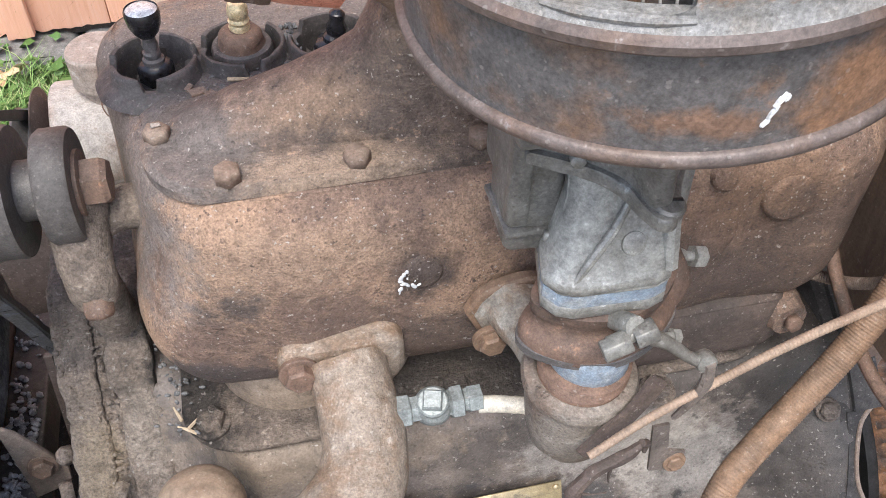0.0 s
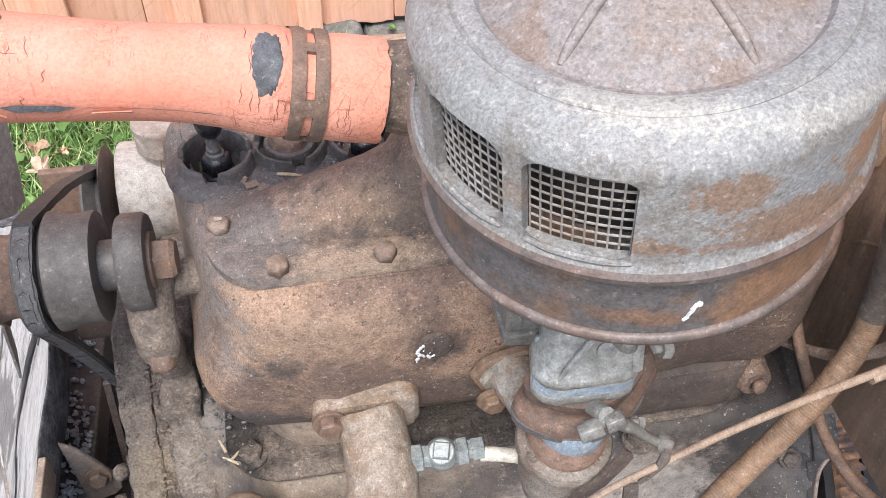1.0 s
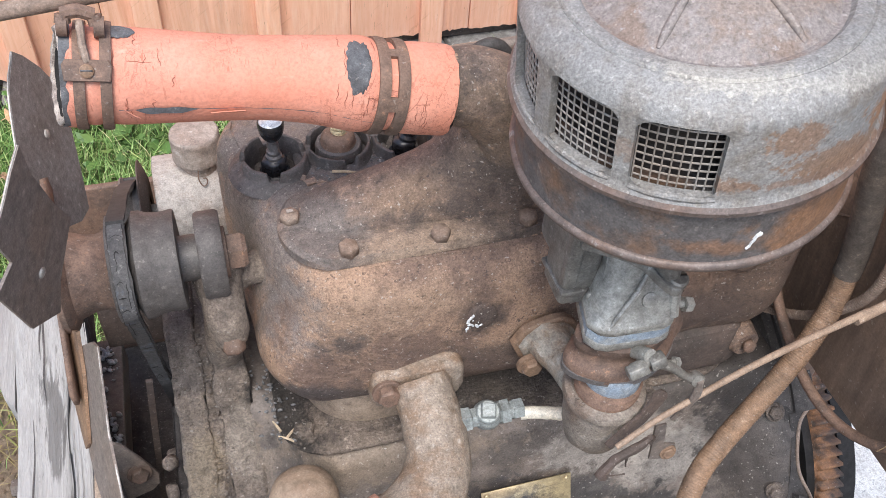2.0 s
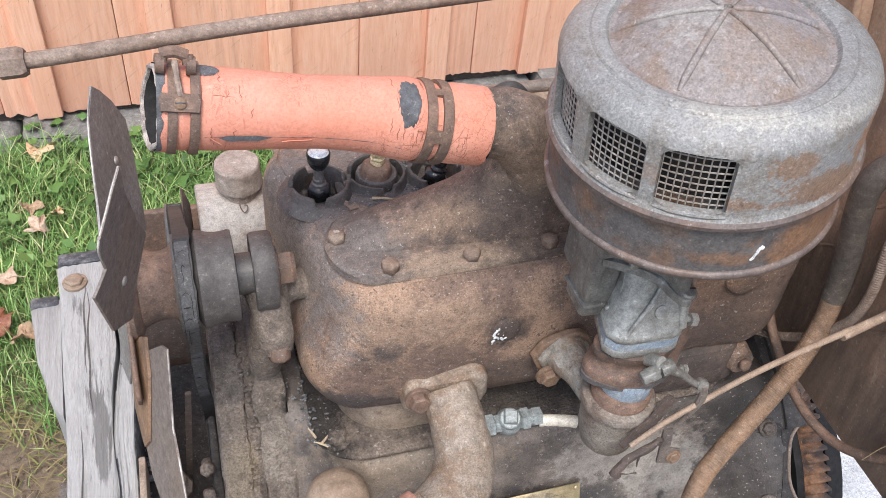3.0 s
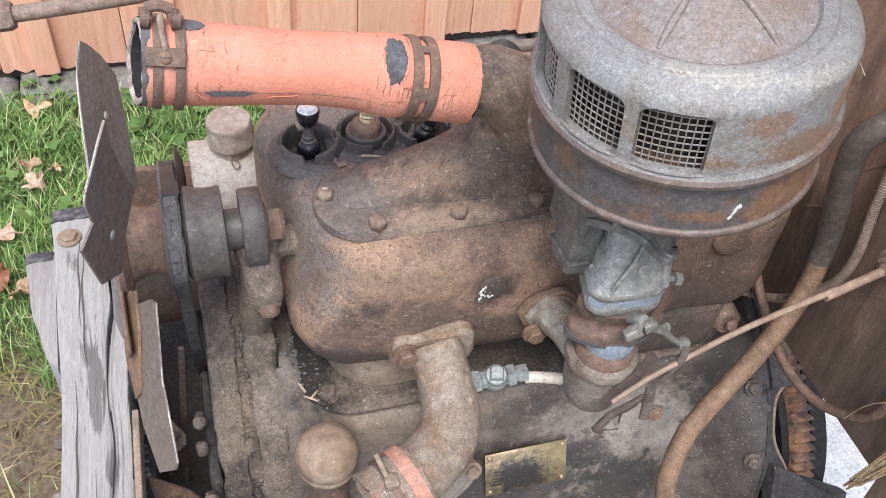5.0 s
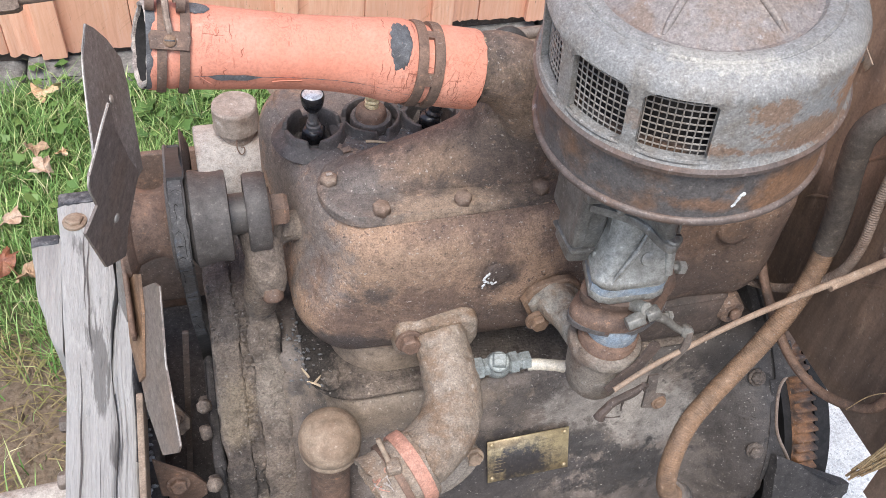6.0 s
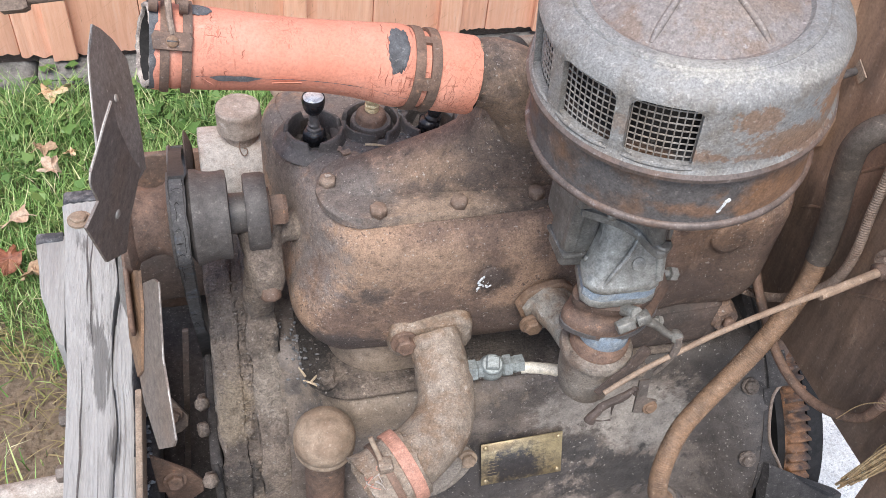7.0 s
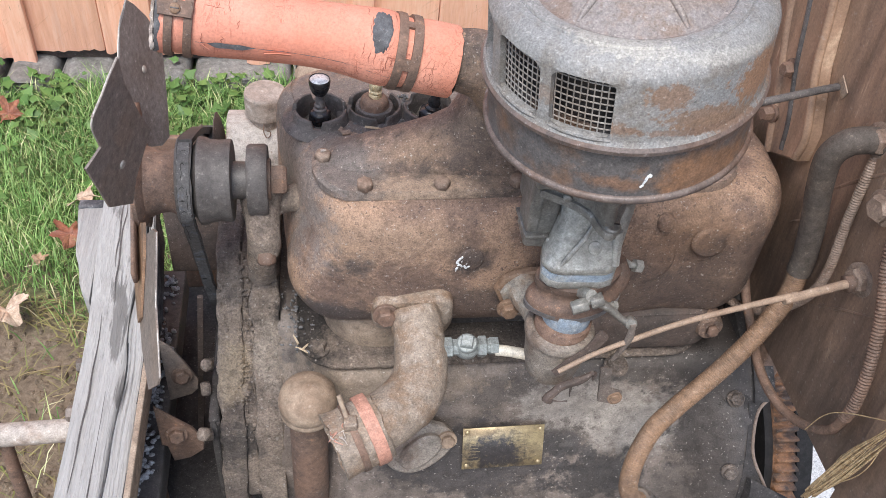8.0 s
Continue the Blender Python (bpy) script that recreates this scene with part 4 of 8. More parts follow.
    tube(bm, [(-0.150, 0.505, 0.925), (-0.152, 0.515, 0.88), (-0.154, 0.535, 0.80)], [0.017, 0.016, 0.02], 12, 5)
    roughen(bm, 0.002, 80, 1)
    part("fan_bracket", bm, GRIME, e, smooth=70)
    add_bolts(e, [(-0.143, 0.468, 0.905)], (0, -0.5, -0.85), 0.012, 0.016, RUST, washer=False)

    # nuts along the foot
    add_bolts(e, [(-0.086, 0.442, 0.752), (0.125, 0.43, 0.753), (0.30, 0.392, 0.753)], (0, 0, 1), 0.012, 0.014, GRIME)
    # boss at the rear of the jacket
    bm = bmesh.new()
    rbox(bm, (0.215, 0.410, 0.752), (0.430, 0.50, 0.828), (0.03, 0.024, 0.024), 5)
    roughen(bm, 0.003, 30, 6)
    part("jacket_foot", bm, FOOT, e, "dark brown rounded jacket foot", smooth=70)
    bm = bmesh.new()
    tube(bm, [(0.418, 0.47, 0.800), (0.420, 0.425, 0.801), (0.421, 0.407, 0.802)], [0.021, 0.0205, 0.016], 20, 4)
    roughen(bm, 0.0015, 70, 4)
    part("bolt_lug", bm, CAST, e, smooth=60)
    add_bolts(e, [(0.4215, 0.405, 0.803)], (0.1, -1, 0.25), 0.0085, 0.007, RUST, washer=False)

    # bell housing, open at the side, with the ring gear inside
    cy, cz = 0.58, 0.50

    def shell(bm, r0, r1, x0, x1, a0, a1, n=40):
        loops = []
        for i in range(n + 1):
            t = radians(a0 + (a1 - a0) * i / n)
            loops.append([Vector((x, cy + r * math.cos(t), cz + r * math.sin(t))) for x, r in ((x0, r0), (x0, r1), (x1, r1), (x1, r0))])
        rings(bm, loops, True, True, True)
    bm = bmesh.new()
    shell(bm, 0.255, 0.285, 0.490, 0.5025, 60, 300)
    shell(bm, 0.272, 0.290, 0.503, 0.532, 20, 138)
    roughen(bm, 0.002, 40, 3)
    house = part("bell_housing", bm, SOOT, e, "dark dusty bell housing with an open inspection window")
    # lower half, round the flywheel's own centre
    gy, gz = 0.535, 0.435
    bm = bmesh.new()
    loops = []
    for i in range(41):
        lip = 0.004 if i < 2 else 0.0
        loops.append([])
        for x, r, a0 in ((0.5025, 0.268, 145), (0.5025, 0.286, 144), (0.535, 0.287, 148), (0.57, 0.287, 154), (0.60, 0.287, 158), (0.628, 0.283, 159), (0.628, 0.266, 160)):
            a = radians(a0 + (296 - a0) * i / 40)
            loops[-1].append(Vector((x, gy + (r + lip) * math.cos(a), gz + (r + lip) * math.sin(a))))
    rings(bm, loops, True, True, True)
    bmesh.ops.subdivide_edges(bm, edges=bm.edges, cuts=1, use_grid_fill=True)
    roughen(bm, 0.004, 22, 3)
    roughen(bm, 0.0015, 90, 3)
    part("lower_shell", bm, SOOT, house, "dirt-caked lower half of the bell housing", smooth=60)
    rim = smooth_path([(0.532, 137.3, 0), (0.528, 137.4, 0), (0.520, 138.2, 0), (0.510, 140.5, 0), (0.5055, 144, 0), (0.504, 149, 0), (0.507, 153.5, 0), (0.515, 157.5, 0), (0.526, 161.5, 0), (0.538, 166, 0), (0.552, 171, 0)], 4)

    def on_bell(x, deg, r):
        return Vector((x, cy + r * math.cos(radians(deg)), cz + r * math.sin(radians(deg))))
    bm = bmesh.new()
    rings(bm, [[on_bell(0.496, p.y, 0.276), on_bell(0.496, p.y, 0.2865), on_bell(p.x, p.y, 0.2865), on_bell(p.x, p.y, 0.276)] for p in rim[8:]], True, True, True)
    roughen(bm, 0.001, 60, 3)
    part("window_frame", bm, SOOT, house, "dark curved edge beside the window")
    bm = bmesh.new()
    tube(bm, [on_bell(p.x, p.y, 0.2872) for p in rim], 0.0022, 8, 1)
    part("window_rim", bm, RODMAT, house, "thin worn window rim")
    for x, ang in ((0.478, 137), (0.478, 159)):
        t = radians(ang)
        d = Vector((-0.25, math.cos(t), math.sin(t))).normalized()
        add_bolts(e, [(x, cy + 0.284 * math.cos(t), cz + 0.284 * math.sin(t))], d, 0.0088, 0.009, GRIME)
    a = radians(166)
    add_bolts(e, [(0.605, gy + 0.284 * math.cos(a), gz + 0.284 * math.sin(a))], (0.1, math.cos(a), math.sin(a)), 0.011, 0.010, GRIME)
    bm = bmesh.new()
    teeth = 110
    loops = []
    for x in (0.558, 0.590):
        lp = []
        for i in range(teeth):
            for q, r in ((0.0, 0.250), (0.25, 0.2615), (0.5, 0.2615), (0.75, 0.250)):
                t = 2 * math.pi * (i + q) / teeth
                lp.append(Vector((x, gy + r * math.cos(t), gz + r * math.sin(t))))
        loops.append(lp)
    rings(bm, loops, True, True, True)
    part("ring_gear", bm, GEAR, e, "oily orange-brown rusted toothed flywheel ring", smooth=20)
    bm = bmesh.new()
    lathe(bm, [(0.05, 0.0), (0.246, 0.0), (0.246, 0.046), (0.251, 0.048), (0.252, 0.046), (0.252, 0.070), (0.240, 0.075), (0.05, 0.076)], (0.546, gy, gz), (1, 0, 0), 60)
    part("flywheel", bm, BORE, e, "black oily flywheel")

    # exhaust casting on the far side
    bm = bmesh.new()
    tube(bm, [(-0.085, 0.80, 0.90), (-0.06, 0.80, 0.915), (0.05, 0.80, 0.92), (0.35, 0.80, 0.92)], [0.03, 0.05, 0.052, 0.052], 20, 5)
    tube(bm, [(-0.02, 0.80, 0.90), (-0.02, 0.73, 0.88), (-0.02, 0.70, 0.88)], 0.035, 16, 4)
    tube(bm, [(0.20, 0.80, 0.90), (0.20, 0.73, 0.88), (0.20, 0.70, 0.88)], 0.035, 16, 4)
    roughen(bm, 0.006, 18, 9)
    part("exhaust_manifold", bm, TAN, e, "pale rusty exhaust casting", smooth=70)
    # bolted oval cover low on the crankcase
    nn = Vector((0.0, -0.92, 0.39)).normalized()
    tt = Vector((0.0, 0.39, 0.92)).normalized()
    ctr = Vector((0.046, 0.3665, 0.633))
    bm = bmesh.new()
    for grow, lift in ((1.0, 0.0), (0.62, 0.010)):
        oval = []
        for i in range(36):
            a = 2 * math.pi * i / 36
            oval.append(ctr + Vector((0.046 * grow * math.cos(a) * (1 - 0.15 * math.sin(a) ** 2), 0, 0)) + tt * (0.036 * grow * math.sin(a) + 0.012 * math.cos(a)) + nn * lift)
        plate(bm, oval, nn, 0.011, 0.003)
    roughen(bm, 0.001, 60, 3)
    part("oval_cover", bm, CUPMAT, e, "dusty oval cover", smooth=40)
    add_bolts(e, [(0.082, 0.360, 0.651)], nn, 0.0095, 0.009, DUSTCAP)
    # dab of white paint on the side
    bm = bmesh.new()
    drop = random.Random(12)
    for x, z, r in ((0.0790, 0.9505, 0.0016), (0.0765, 0.9480, 0.0020), (0.0745, 0.9450, 0.0019), (0.0740, 0.9415, 0.0015), (0.0765, 0.9385, 0.0019), (0.0795, 0.9365, 0.0016), (0.0835, 0.9350, 0.0020), (0.0870, 0.9352, 0.0013), (0.0740, 0.9335, 0.0018), (0.0735, 0.9300, 0.0010), (0.0790, 0.9440, 0.0009), (0.0845, 0.9400, 0.0007)):
        m = Matrix.Translation((x, 0.4030, z)) @ Euler((0, drop.uniform(0, 3), 0)).to_matrix().to_4x4() @ Matrix.Diagonal((1.5, 0.5, 0.8, 1))
        bmesh.ops.create_icosphere(bm, subdivisions=2, radius=r, matrix=m)
    roughen(bm, 0.0006, 500, 2)
    part("paint_dab", bm, WHITE, e)
    # name plate
    c = Vector((0.163, 0.3775, 0.611))
    ux = Vector((1, 0.0, 0.01)).normalized()
    uz = Vector((0.0, 0.39, 0.92)).normalized()
    nz = ux.cross(uz).normalized()
    nz = nz if nz.y < 0 else -nz
    bm = bmesh.new()
    w, h = 0.0565, 0.0325
    c0 = c + nz * 0.010
    plate(bm, [c0 + ux * a * w + uz * b * h for a, b in ((-1, -1), (1, -1), (1, 1), (-1, 1))], nz, 0.0015, 0.0004)
    np_ = part("name_plate", bm, PLATE, e, "tarnished brass name plate with worn black print", smooth=20)
    for k in range(9):
        z = 0.02 - k * 0.005
        for s0, s1 in ((-0.047, -0.038 + 0.003 * (k % 3)), (0.018, 0.046 - 0.005 * (k % 4))):
            bm = bmesh.new()
            p = [c0 + nz * 0.00155 + ux * s + uz * q for s, q in ((s0, z), (s1, z), (s1, z + 0.0007), (s0, z + 0.0007))]
            bm.faces.new([bm.verts.new(x) for x in p])
            part("print_line", bm, FAINT, np_)
    for a in (-1, 1):
        for b in (-1, 1):
            bm = bmesh.new()
            lathe(bm, [(0.0035, 0.0), (0.0033, 0.0015), (0.0018, 0.0028), (0.0001, 0.003)], c0 + nz * 0.0015 + ux * a * (w - 0.006) + uz * b * (h - 0.006), nz, 12)
            part("rivet", bm, BRASS, np_)
    return e


def spark_plugs():
    for k, (x, y) in enumerate(WELLS):
        t = thing("spark_plug", (x, y, 0.985), ("oily black spark plug with a round glossy terminal knob", "domed reddish brown plug cap with a worn brass terminal", "short glossy black oily spark plug")[k], "spark plug", "plugs in the head")
        bm = bmesh.new()
        if k == 1:
            lathe(bm, [(0.0235, -0.020), (0.0235, 0.006), (0.0222, 0.0095), (0.0195, 0.0105), (0.0178, 0.0095)], (x, y, 1.0135), (0, 0, 1), 32)
            part("cap_skirt", bm, WELL, t)
            bm = bmesh.new()
            lathe(bm, [(0.0182, 0.002), (0.0180, 0.0100), (0.0170, 0.0120), (0.0172, 0.0135), (0.0164, 0.0180), (0.0140, 0.0208), (0.0095, 0.0222), (0.0080, 0.0222), (0.0076, 0.0235)], (x, y, 1.0135), (0, 0, 1), 28)
            roughen(bm, 0.001, 90, 2)
            part("cap", bm, RUST, t, "dusty reddish brown domed cap", smooth=60)
            bm = bmesh.new()
            lathe(bm, [(0.0074, 0.0205), (0.0082, 0.0250), (0.0070, 0.0275), (0.0082, 0.0300), (0.0070, 0.0325), (0.0080, 0.0350), (0.0078, 0.0410), (0.0062, 0.0450), (0.0001, 0.0460)], (x, y, 1.0135), (0.02, 0, 1), 18)
            part("terminal", bm, BRASS_BRIGHT, t, "worn brass terminal")
            continue
        z0 = 1.003
        lathe(bm, [(0.0155, -0.016), (0.0155, 0.0), (0.0135, 0.002)], (x, y, z0), (0, 0, 1), 24)
        part("gasket_ring", bm, BLACK, t)
        bm = bmesh.new()
        bolt_head(bm, (x, y, z0 + 0.001), (0, 0, 1), 0.0135, 0.0165, False, 6, 0.2)
        part("hex", bm, OILBLACK, t, smooth=25)
        bm = bmesh.new()
        if k == 0:
            lathe(bm, [(0.0082, 0.016), (0.0080, 0.0205), (0.0060, 0.022), (0.0066, 0.026), (0.0050, 0.028), (0.0062, 0.033), (0.0048, 0.036), (0.0056, 0.040), (0.0058, 0.046)], (x, y, z0), (0, 0, 1), 18)
            roughen(bm, 0.001, 200, 3)
            part("insulator", bm, DARK, t, "oily grey metal stem")
            bm = bmesh.new()
            lathe(bm, [(0.0060, 0.040), (0.0092, 0.044), (0.0118, 0.050), (0.0128, 0.057), (0.0128, 0.0605), (0.0120, 0.0622), (0.0112, 0.0612), (0.0001, 0.0605)], (x, y, z0), (0, 0, 1), 28)
            part("knob", bm, OILBLACK, t, "black cup-shaped knob")
            bm = bmesh.new()
            lathe(bm, [(0.0112, 0.0613), (0.0090, 0.0628), (0.0050, 0.0638), (0.0001, 0.0640)], (x, y, z0), (0, 0, 1), 28, (False, False))
            part("knob_top", bm, BRIGHT, t, "bright glassy knob top")
        else:
            lathe(bm, [(0.0098, 0.014), (0.0098, 0.020), (0.0072, 0.023), (0.0082, 0.028), (0.0060, 0.033), (0.0062, 0.040), (0.0030, 0.043), (0.0001, 0.0432)], (x + 0.002, y, z0), (0.12, 0, 1), 18)
            part("insulator", bm, OILBLACK, t)


# ---------- air cleaner ----------
def air_cleaner():
    axis = Vector((-0.12, -0.06, 1)).normalized()
    base = Vector((0.1719, 0.3127, 1.25)) + axis * (-0.032)
    a = thing("air_cleaner", base, "round rusty steel oil-bath air cleaner with mesh windows", "air cleaner")
    bm = bmesh.new()
    lathe(bm, [(0.035, -0.006), (0.108, -0.004), (0.1113, -0.001), (0.1113, 0.004), (0.1106, 0.030), (0.1098, 0.055), (0.09, 0.056)], base, axis, 96)
    bowl = part("bowl", bm, BOWL, a, "dark painted bowl with orange rust")
    bm = bmesh.new()
    lathe(bm, [(0.107, -0.0045), (0.1118, -0.0042), (0.1144, -0.0022), (0.1150, 0.0005), (0.1143, 0.0026), (0.1128, 0.0036), (0.1114, 0.0036), (0.1108, 0.0030)], base, axis, 96, (False, False))
    part("rolled_rim", bm, RIM, bowl, "brown-grey rolled rim")
    # the cap with its windows
    u, v, ax = basis(axis)
    n = 144
    def lid_h(r):
        """The lid is drawn up to a low peak."""
        return 0.1225 + 0.023 * (1 - (r / 0.073) ** 1.9)
    prof = [(0.106, 0.046), (0.1140, 0.0475), (0.1165, 0.0500), (0.1170, 0.0535), (0.1150, 0.0565), (0.1130, 0.0590), (0.1120, 0.0615), (0.1112, 0.1105), (0.1092, 0.1150), (0.105, 0.1198),
            (0.098, 0.1242), (0.0915, 0.1262), (0.0905, 0.1256), (0.0890, 0.1272), (0.0840, 0.1280), (0.0795, 0.1265), (0.0770, 0.1230)] + [(r, lid_h(r)) for r in (0.073, 0.062, 0.050, 0.038, 0.026, 0.014, 0.006, 0.0001)]

    def ring_pt(r, h, i):
        t = 2 * math.pi * i / n
        return base + ax * h + (u * math.cos(t) + v * math.sin(t)) * r
    # which way is angle zero: windows follow the plan direction
    u_ang = math.degrees(math.atan2(u.y, u.x))
    wind = []
    for ctr in (238, 207, 176, 145, 114, 83):
        wind.append((ctr - 11.9, ctr + 11.9))

    def in_window(i):
        plan = (u_ang + math.degrees(2 * math.pi * (i + 0.5) / n)) % 360
        return any(lo < plan < hi for lo, hi in wind)
    bm = bmesh.new()
    rows = [[bm.verts.new(ring_pt(r, h, i)) for i in range(n)] for r, h in prof]
    for k, (p, q) in enumerate(zip(rows, rows[1:])):
        for i in range(n):
            if k == 6 and in_window(i):
                continue
            j = (i + 1) % n
            f = bm.faces.new((p[i], p[j], q[j], q[i]))
            f.material_index = 1 if k >= 16 else 2 if k < 4 else 0
    # turned-in edges of the windows
    for i in range(n):
        if in_window(i):
            j = (i + 1) % n
            for row, h in ((rows[6], 0.0615), (rows[7], 0.1105)):
                w0, w1 = bm.verts.new(ring_pt(0.1065, h, i)), bm.verts.new(ring_pt(0.1065, h, j))
                bm.faces.new((row[i], row[j], w1, w0))
            for side, other in ((i, i - 1), (j, j)):
                if not in_window(other if other != j else j):
                    a0, a1 = bm.verts.new(ring_pt(0.1065, 0.0615, side)), bm.verts.new(ring_pt(0.1065, 0.1105, side))
                    bm.faces.new((rows[6][side], rows[7][side], a1, a0))
    cap = part("cap", bm, [CAPTOP, LID, RIM], a, "bare grey steel cap with rust patches", smooth=35)
    # rounded corners of the windows
    for lo, hi in wind:
        for a0, sa in ((lo, 1), (hi, -1)):
            for h0, sh in ((0.0613, 1), (0.1108, -1)):
                bm = bmesh.new()

                def pt(da, dh):
                    t = radians(a0 - sa * 1.4 + sa * da - u_ang)
                    return bm.verts.new(base + ax * (h0 + sh * dh) + (u * math.cos(t) + v * math.sin(t)) * (0.1119 if sh > 0 else 0.1114))
                c0 = pt(0, 0)
                arc_v = [pt(6.4 * (1 - math.sin(radians(15 * q))), 0.0105 * (1 - math.cos(radians(15 * q)))) for q in range(7)]
                for p0, p1 in zip(arc_v, arc_v[1:]):
                    bm.faces.new((c0, p0, p1))
                part("window_corner", bm, CAPTOP, cap)
    # ribs pressed into the lid
    for deg in (156, 220, 288, 349, 40, 100):
        t = radians(deg)
        d = Vector((math.cos(t), math.sin(t), 0))
        d = (d - ax * d.dot(ax)).normalized()
        bm = bmesh.new()
        tube(bm, [base + ax * (lid_h(q) + 0.0006) + d * q for q in (0.003, 0.02, 0.04, 0.06)] + [base + ax * 0.1235 + d * 0.070], [0.0022, 0.0027, 0.0027, 0.0028, 0.0015], 10, 5)
        part("rib", bm, LID, cap)
    # mesh
    for lo, hi in wind:
        bm = bmesh.new()
        ang = lo - 0.8
        while ang < hi + 0.8:
            t = radians(ang - u_ang)
            d = u * math.cos(t) + v * math.sin(t)
            tube(bm, [base + ax * 0.060 + d * 0.1058, base + ax * 0.1125 + d * 0.1058], 0.0006, 5, 1)
            ang += 2.75
        for q in range(9):
            h = 0.0645 + q * 0.0057
            pts = []
            for s in range(13):
                t = radians(lo - 0.8 + (hi - lo + 1.6) * s / 12 - u_ang)
                pts.append(base + ax * h + (u * math.cos(t) + v * math.sin(t)) * 0.1058)
            tube(bm, pts, 0.0006, 5, 1)
        part("mesh_screen", bm, WIRE, cap, "square steel wire mesh")
    # pressed sill under each window
    for lo, hi in wind:
        bm = bmesh.new()
        pts = []
        for s in range(13):
            t = radians(lo - 0.5 + (hi - lo + 1) * s / 12 - u_ang)
            pts.append(base + ax * 0.0598 + (u * math.cos(t) + v * math.sin(t)) * 0.1126)
        tube(bm, pts, [0.0008, 0.0020, 0.0020, 0.0020, 0.0008], 8, 1)
        part("sill", bm, CAPTOP, cap)
    bm = bmesh.new()
    lathe(bm, [(0.092, 0.056), (0.092, 0.11)], base, axis, 40, (False, False))
    part("filter_core", bm, BLACK, a)
    # white dropping on the bowl
    bm = bmesh.new()
    for cx0, ch, ln, wd, tilt in ((-0.0060, 0.0235, 0.0034, 0.0009, 1.0), (-0.0078, 0.0185, 0.0036, 0.0008, 1.12), (-0.0095, 0.0145, 0.0022, 0.0009, 0.9), (-0.0035, 0.0245, 0.0016, 0.0007, 1.3)):
        rim, n3 = [], 20
        for i in range(n3):
            t = 2 * math.pi * i / n3
            r = 1 + 0.6 * noise.noise(Vector((math.cos(t) * 2.2, math.sin(t) * 2.2, 900 * ln)))
            al, ac = ln * r * math.cos(t), wd * r * math.sin(t)
            dx, dh = al * math.cos(tilt) - ac * math.sin(tilt), al * math.sin(tilt) + ac * math.cos(tilt)
            d = Vector((cx0 + dx, -0.112, 0))
            d = (d - ax * d.dot(ax)).normalized()
            rim.append((base + d * 0.1100 + ax * (ch + dh), base + d * 0.1119 + ax * (ch + dh * 0.85)))
        rings(bm, [[q[0] for q in rim], [q[1] for q in rim]], True, False, True)
    part("white_splash", bm, WHITE, a)


# ---------- carburettor ----------
FLANGE = [(0.115, 0.902), (0.124, 0.919), (0.137, 0.93), (0.155, 0.935), (0.178, 0.935), (0.198, 0.905), (0.178, 0.854), (0.163, 0.85), (0.147, 0.851), (0.127, 0.876)]


